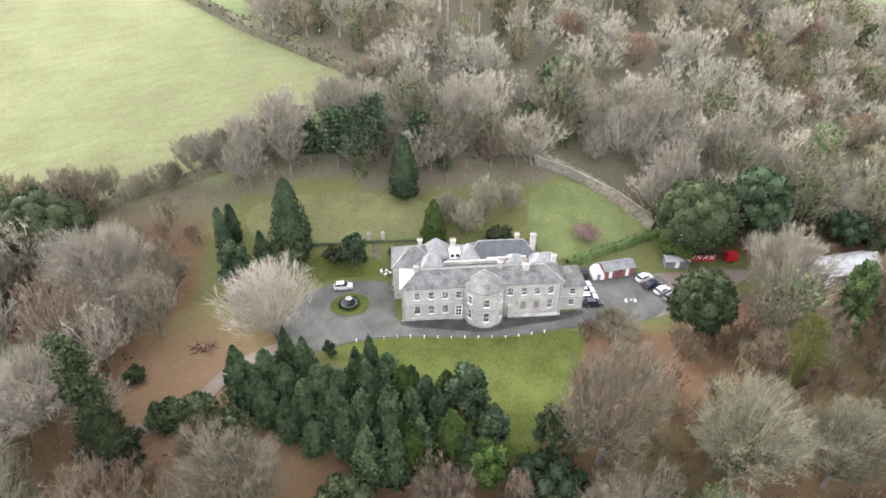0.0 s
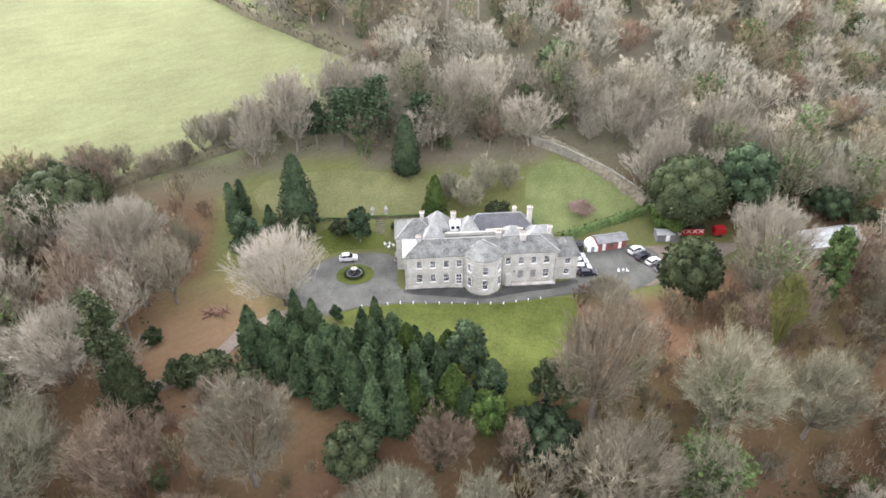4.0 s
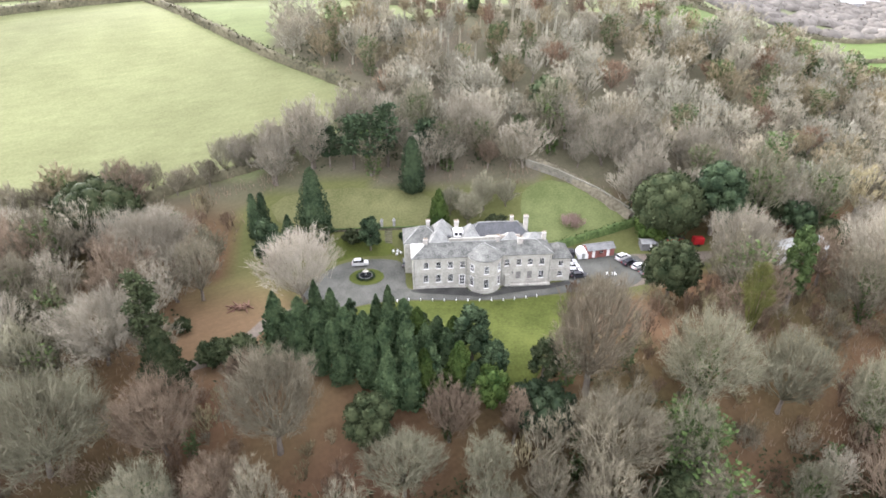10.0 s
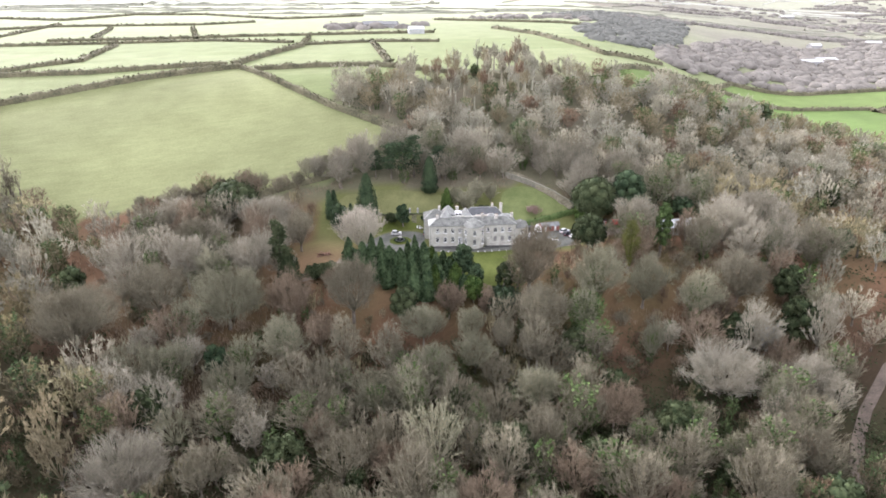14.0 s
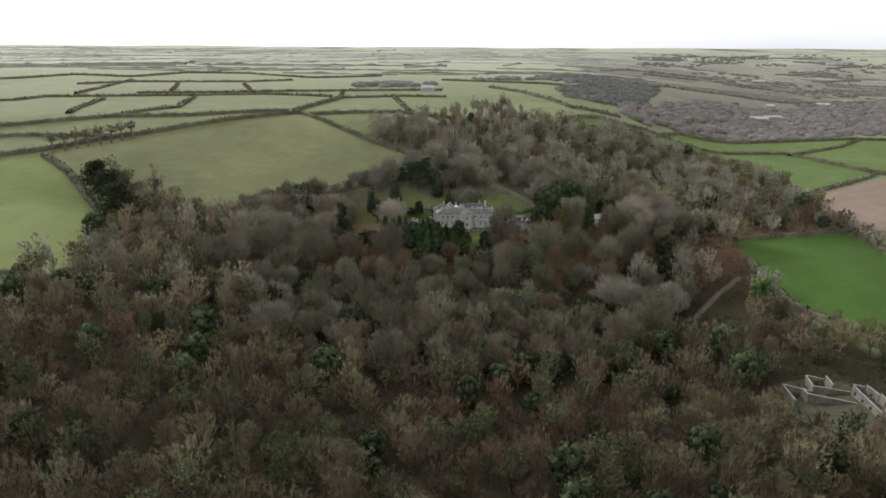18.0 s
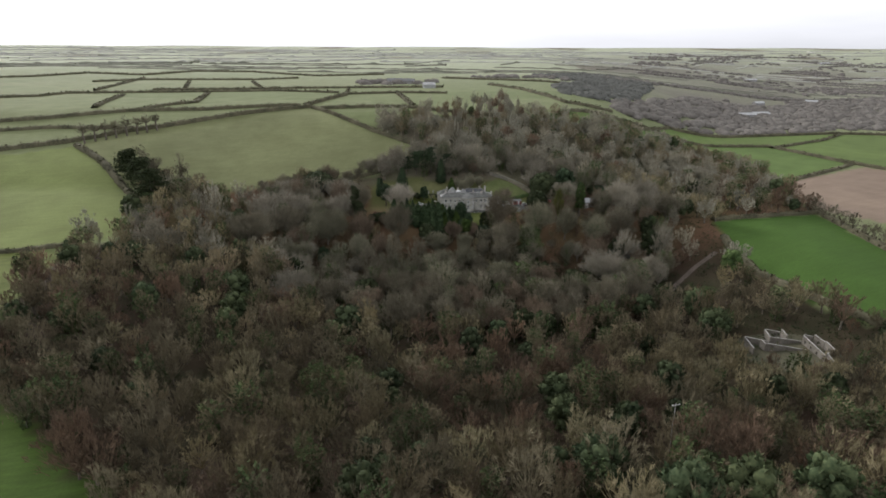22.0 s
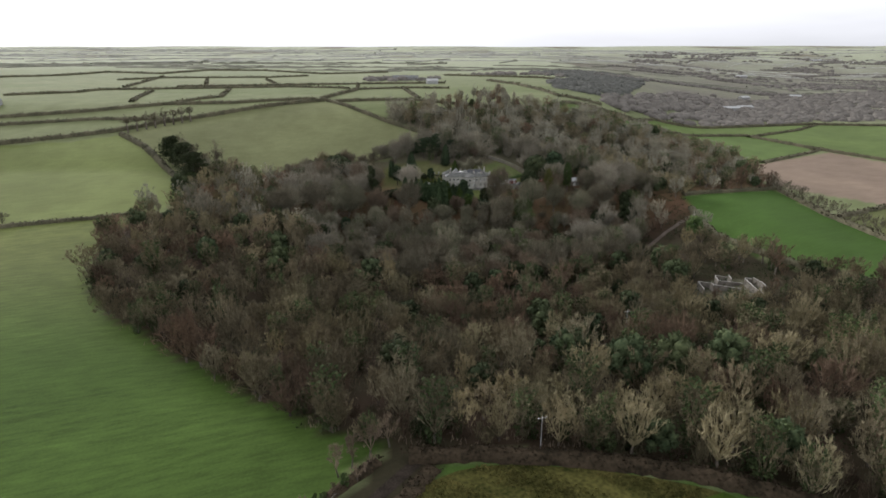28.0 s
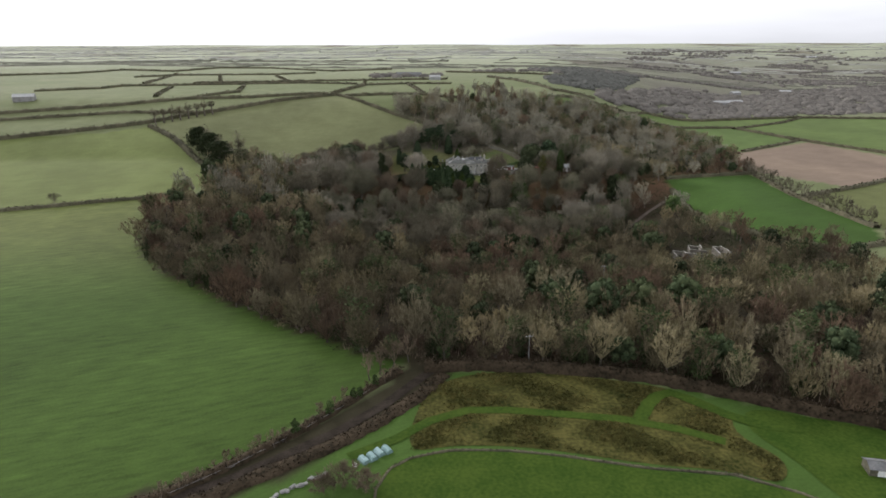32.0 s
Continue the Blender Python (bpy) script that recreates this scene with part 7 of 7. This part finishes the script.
# ---- the roofless ruin in the wood ----
ruin = thing("ruined_farmstead", pose(128, -168, gz(128, -168)), "roofless stone ruin with pale wall tops", "ruin")
RUIN_STONE = surface("ruin_stone", (0.085, 0.075, 0.060), (0.20, 0.18, 0.15), 0.95, 3, 0.4, 0.5)
RUIN_TOP = surface("bleached_wall_top", (0.20, 0.192, 0.17), (0.33, 0.32, 0.29), 0.9, 3, 0.5, 0.3)
for ax, ay, bx, by, holes in ((117.5, -155, 116, -165, 0), (121.4, -160, 121.1, -164, 0), (121.1, -164.3, 134.2, -171, 3), (117.7, -155, 125, -160, 0), (125.3, -160.2, 135.4, -164.5, 2), (135.7, -164.6, 138.5, -166.2, 0), (127, -152.8, 125.2, -159.9, 0),
                              (127.2, -152.7, 132, -155.6, 1), (132, -155.9, 130.8, -161.6, 0), (135.3, -164.9, 133.1, -182.3, 4), (138.6, -166.5, 138.7, -172.6, 1), (138.7, -172.9, 137.4, -180.1, 1), (133.2, -182.5, 137.2, -180.4, 0), (133, -182.8, 132, -187.4, 1)):
    far, turn = math.hypot(bx - ax, by - ay), math.degrees(math.atan2(by - ay, bx - ax))
    low = min(gz(ax, ay), gz(bx, by)) - gz(128, -168)
    at = pose(ax - 128, ay + 168, low, 0, 0, turn)
    cut = [((i + 0.5) * far / holes - 0.55, (i + 0.5) * far / holes + 0.55, 0.9, 2.4) for i in range(holes)]
    w = part("wall", pierced_wall(0.0, far, -1.0, 3.7, 0.5, cut), RUIN_STONE, ruin, at=at)
    part("wall_top", block(-0.03, far + 0.03, 0.02, 0.48, 3.703, 3.82, 0.03), RUIN_TOP, w)

DARK_HEDGE = surface("dark_bramble", (0.016, 0.013, 0.008), (0.052, 0.039, 0.025), 0.95, 1.0, 0.2, 0.0, rand=0.3, island=True, spec=0.05)

# ---- lane side, paddock and poles ----
hedge([(-34, -303), (-45, -316), (-59, -332), (-73, -345), (-88, -357), (-130, -378)], 1.5, 1.7, 12, 0.5, DARK_HEDGE, "dark bramble hedge along the lane", 61)
hedge([(-20, -306), (-28, -318), (-40, -331), (-52, -341), (-64, -349), (-76, -357), (-100, -370)], 0.8, 2.6, 16, 0.5, DARK_HEDGE, "dark brown bramble bank beside the lane", 62, "bramble_bank")
hedge([(-26, -302), (-8, -302), (19, -305.5), (42, -311.5), (65, -322.5), (84, -333), (110, -344)], 3.2, 2.6, 16, 0.6, DARK_HEDGE, "dark bramble and scrub edge of the wood", 63, "bramble_edge")
hedge([(-39, -371), (-38.5, -357), (-35.5, -350), (-30, -346), (-20, -343.5), (-5, -344.5), (9, -347.5), (28, -353), (48, -356.5), (60, -363.5), (72, -374)], 0.5, 0.4, 6, 0.35, HEDGE, "low rough edge of the mown field", 64, "grass_verge")
sapling = tree_thing("hedge_tree", bare_tree(90, 5.5, 1.8, 8, 5, 7, 0.04, 0.3), (BARK, TWIG_RED), "slender bare tree in the lane hedge")
ivied = tree_thing("hedge_tree", bushy(91, 5.5, 1.2, 9, 600, 0.4, 0.05), (BARK, LEAF_IVY), "ivy-covered stump in the lane hedge")
hr = random.Random(8)
for k, (x, y, _) in enumerate(along([(-35, -305), (-45, -317), (-59, -333), (-73, -346), (-88, -358)], 3.1)):
    stand(ivied if k in (3, 5, 6, 9, 13) else sapling, x + hr.uniform(-0.7, 0.7), y + hr.uniform(-0.7, 0.7), hr.uniform(0.6, 1.1), k * 61, group="lane hedge trees")
for k, (x, y) in enumerate(((-36, -301), (-40, -305), (-31, -297), (-43, -308))):
    stand(sapling, x, y, 1.7, k * 80, group="lane hedge trees")
retire(sapling), retire(ivied)
rail = thing("lane_fence", pose(-38, -309, gz(-38, -309)), "pale timber fence along the lane", "fence")
spots = along([(-38, -309), (-46, -319), (-60, -334.5), (-74, -347.5), (-89, -359)], 2.6)
for (ax, ay, _), (bx, by, _) in zip(spots, spots[1:]):
    o = rail.matrix_world.translation
    s = Stuff()
    s.limb((ax - o.x, ay - o.y, gz(ax, ay) - o.z - 0.3), (ax - o.x, ay - o.y, gz(ax, ay) - o.z + 1.1), 0.07, 0.06, 6)
    part("post", s.mesh("post", RUBBLE), None, rail)
    for h in (0.55, 0.95):
        s = Stuff()
        s.limb((ax - o.x, ay - o.y, gz(ax, ay) - o.z + h), (bx - o.x, by - o.y, gz(bx, by) - o.z + h), 0.045, 0.045, 4)
        part("rail", s.mesh("rail", RUBBLE), None, rail)


def pole(x, y, high):
    ob = thing("power_pole", pose(x, y, gz(x, y), 0, 0, 12), "grey wooden power pole with a crossarm", "pole", "power poles")
    part("shaft", tube(bmesh.new(), 0.16, 0.11, -0.8, high, 8), RUBBLE, ob)
    part("crossarm", block(-1.3, 1.3, -0.27, -0.13, high - 0.6, high - 0.42, 0.01), RUBBLE, ob)
    for u in (-1.1, 0, 1.1):
        part("insulator", tube(bmesh.new(), 0.07, 0.05, high - 0.418, high - 0.15, 6, u, -0.2), WHITE, ob)


pole(7.9, -300.5, 10.5)
pole(52, -236, 16)
TARP = surface("pale_blue_tarpaulin", (0.11, 0.19, 0.185), (0.22, 0.32, 0.31), 0.45, 2.0, 0.5, 0.4)
tarp = thing("covered_heap", pose(-39.2, -344.6, gz(-39.2, -344.6), 0, 0, 36), "long heap under pale blue-green tarpaulins", "tarpaulin")
for i in range(4):
    part("tarpaulin", extruded([(-1.05, -0.2), (-0.95, 0.5), (-0.5, 0.95 + 0.1 * (i % 2)), (0.45, 1.0 + 0.12 * (i % 3)), (0.95, 0.5), (1.08, -0.2)], -1.5, 1.5, 0.08), TARP, tarp, at=pose(-3.4 + 2.25 * i, 0.15 * (-1) ** i, 0, 0, 0, 3 * (-1) ** i))
part("crate", block(-6.6, -5.6, -0.5, 0.5, -0.1, 0.5, 0.04), WHITE, tarp)
cr = random.Random(11)
for k, (x, y, a) in enumerate(along([(-51, -351), (-56, -354.5), (-62, -358.5)], 1.2)):
    ob = thing("pale_crate", pose(x + cr.uniform(-0.5, 0.5), y + cr.uniform(-0.5, 0.5), gz(x, y), 0, 0, a + cr.uniform(-20, 20)), "weathered pale wooden crate beside the lane", "crate", "crates by the lane")
    w = cr.uniform(0.4, 0.8)
    part("box", block(-w, w, -0.4, 0.4, -0.1, cr.uniform(0.3, 0.6), 0.02), RUBBLE, ob)
    part("slat", block(-w - 0.05, w + 0.05, -0.1, 0.1, 0.62, 0.66), LEAD, ob)
for x, y, w, s in ((-46, -354, 4.6, 92), (-41, -356.5, 3.6, 93), (-51, -357, 3.2, 94)):
    single("russet_shrub", bare_tree(s, 4.2, w, 13, 7, 9, 0.05, 0.05), (BARK, TWIG_RED), "dense russet bare shrub beside the lane", x, y, "shrub")
shed("field_shelter", 83.5, -357.5, -14, 6.4, 4.2, 2.2, 0.9, DAMP_STONE, FELT, "dark timber field shelter with a grey roof", ((-1.4, 0.8, -0.1, 1.9, "door"),))
single("dead_pine", bare_tree(95, 17, 4.0, 7, 4, 4, 0.06, 0.45), (BARK, TWIG), "gaunt bare tree at the edge of the pasture", -171, 33)
single("dead_pine", bare_tree(96, 12, 3.2, 7, 4, 4, 0.06, 0.4), (BARK, TWIG), "small gaunt bare tree at the edge of the pasture", -166, 31)
single("field_oak", bare_tree(97, 7, 4.2, 9, 6, 8, 0.07, 0.2), (BARK, TWIG), "lone bare hedgerow oak", -252, -94)

# ---- far farms ----
shed("farm_barn", 3, 372, 8, 14, 9, 4, 2.4, PALE_METAL, PALE_METAL, "large pale farm barn on the plateau", (), "barn")
for x, y, w, d, t, label in ((-40, 455, 20, 10, 10, "grey farm building beside trees"), (-22, 448, 16, 9, -12, "low grey farm building"), (-398, 142, 18, 9, 20, "white-roofed farm building far off"), (455, 486, 30, 12, 6, "long white glasshouse in the valley"), (492, 512, 26, 12, 4, "long pale roof in the valley"),
                             (560, 640, 18, 10, 15, "white farmhouse in the valley"), (690, 700, 20, 10, -20, "white farmhouse in the valley"), (820, 1150, 28, 14, 0, "white house on the far slope"), (1500, 1900, 46, 22, 10, "pale building on the far slope")):
    shed("farm_building", x, y, t, w, d, 4, 2.4, RUBBLE, PALE_METAL if "white" in label or "pale" in label else FELT, label, (), "farm building")
for k, (x, y, _) in enumerate(along([(-252, 76), (-226, 92), (-205, 104)], 7.0)):
    single("bare_tree", STEMS[k % 2], (BARK, TWIG), "tall bare-stemmed tree in the row above the pasture", x, y, turn=k * 70).scale = (1.5, 1.5, 0.85)
for k, (x, y, _) in enumerate(along([(236, -6), (232, -40), (228, -86), (229, -120), (230, -160)], 10)):
    single("bare_tree", SPARSE[k % 4], (BARK, TWIG), "bare tree in the hedge below the ploughed field", x, y, turn=k * 70).scale = (0.85, 0.85, 0.8)


def tussocks():
    """Tufts of straw-coloured and green grass over the rough meadow."""
    rng = np.random.default_rng(31)
    n = 22000
    x, y = rng.uniform(-32, 66, n), rng.uniform(-362, -303, n)
    meadow = [(-30, -330), (-24, -312), (-8, -305.5), (19, -309), (42, -316), (52, -322), (58, -331), (55, -341), (62, -352), (57, -360), (48, -354), (28, -350.5), (9, -344.5), (-5, -341.5), (-20, -340.5), (-30, -343)]
    keep = inside(meadow, x, y) & (rng.random(n) < 0.45 + 0.5 * np.sin(x / 4.0 + 2 * np.sin(y / 5.0)))
    for line in ([(-46, -345), (-34, -338), (-25, -330.5), (-14, -326), (-3, -326.5), (13, -329.5), (28, -332.5), (42, -338), (52, -344)], [(33, -333), (38, -326), (42, -322), (47, -320), (52, -325), (58, -332), (66, -338)]):
        for px, py, _ in along(line, 1.0):
            keep &= (x - px) ** 2 + (y - py) ** 2 > 4.4
    x, y = x[keep], y[keep]
    at = np.stack([x, y, ground_height(x, y) + 0.2], -1)
    s = Stuff()
    for _ in range(3):
        s.blades(at + rng.normal(size=at.shape) * np.array([0.3, 0.3, 0]), at + rng.normal(size=at.shape) * np.array([0.45, 0.45, 0.1]) + np.array([0, 0, 0.55]), np.full(len(at), 0.13), rng)
    tagged(new("meadow_grass", s.mesh("meadow_grass", surface("straw_tufts", (0.038, 0.041, 0.011), (0.125, 0.110, 0.036), 0.95, 0.35, 0.08, 0.0, rand=0.35, island=True, spec=0.05))), "tussocks of straw-coloured grass on the rough meadow", "grass", kind="stuff")


tussocks()
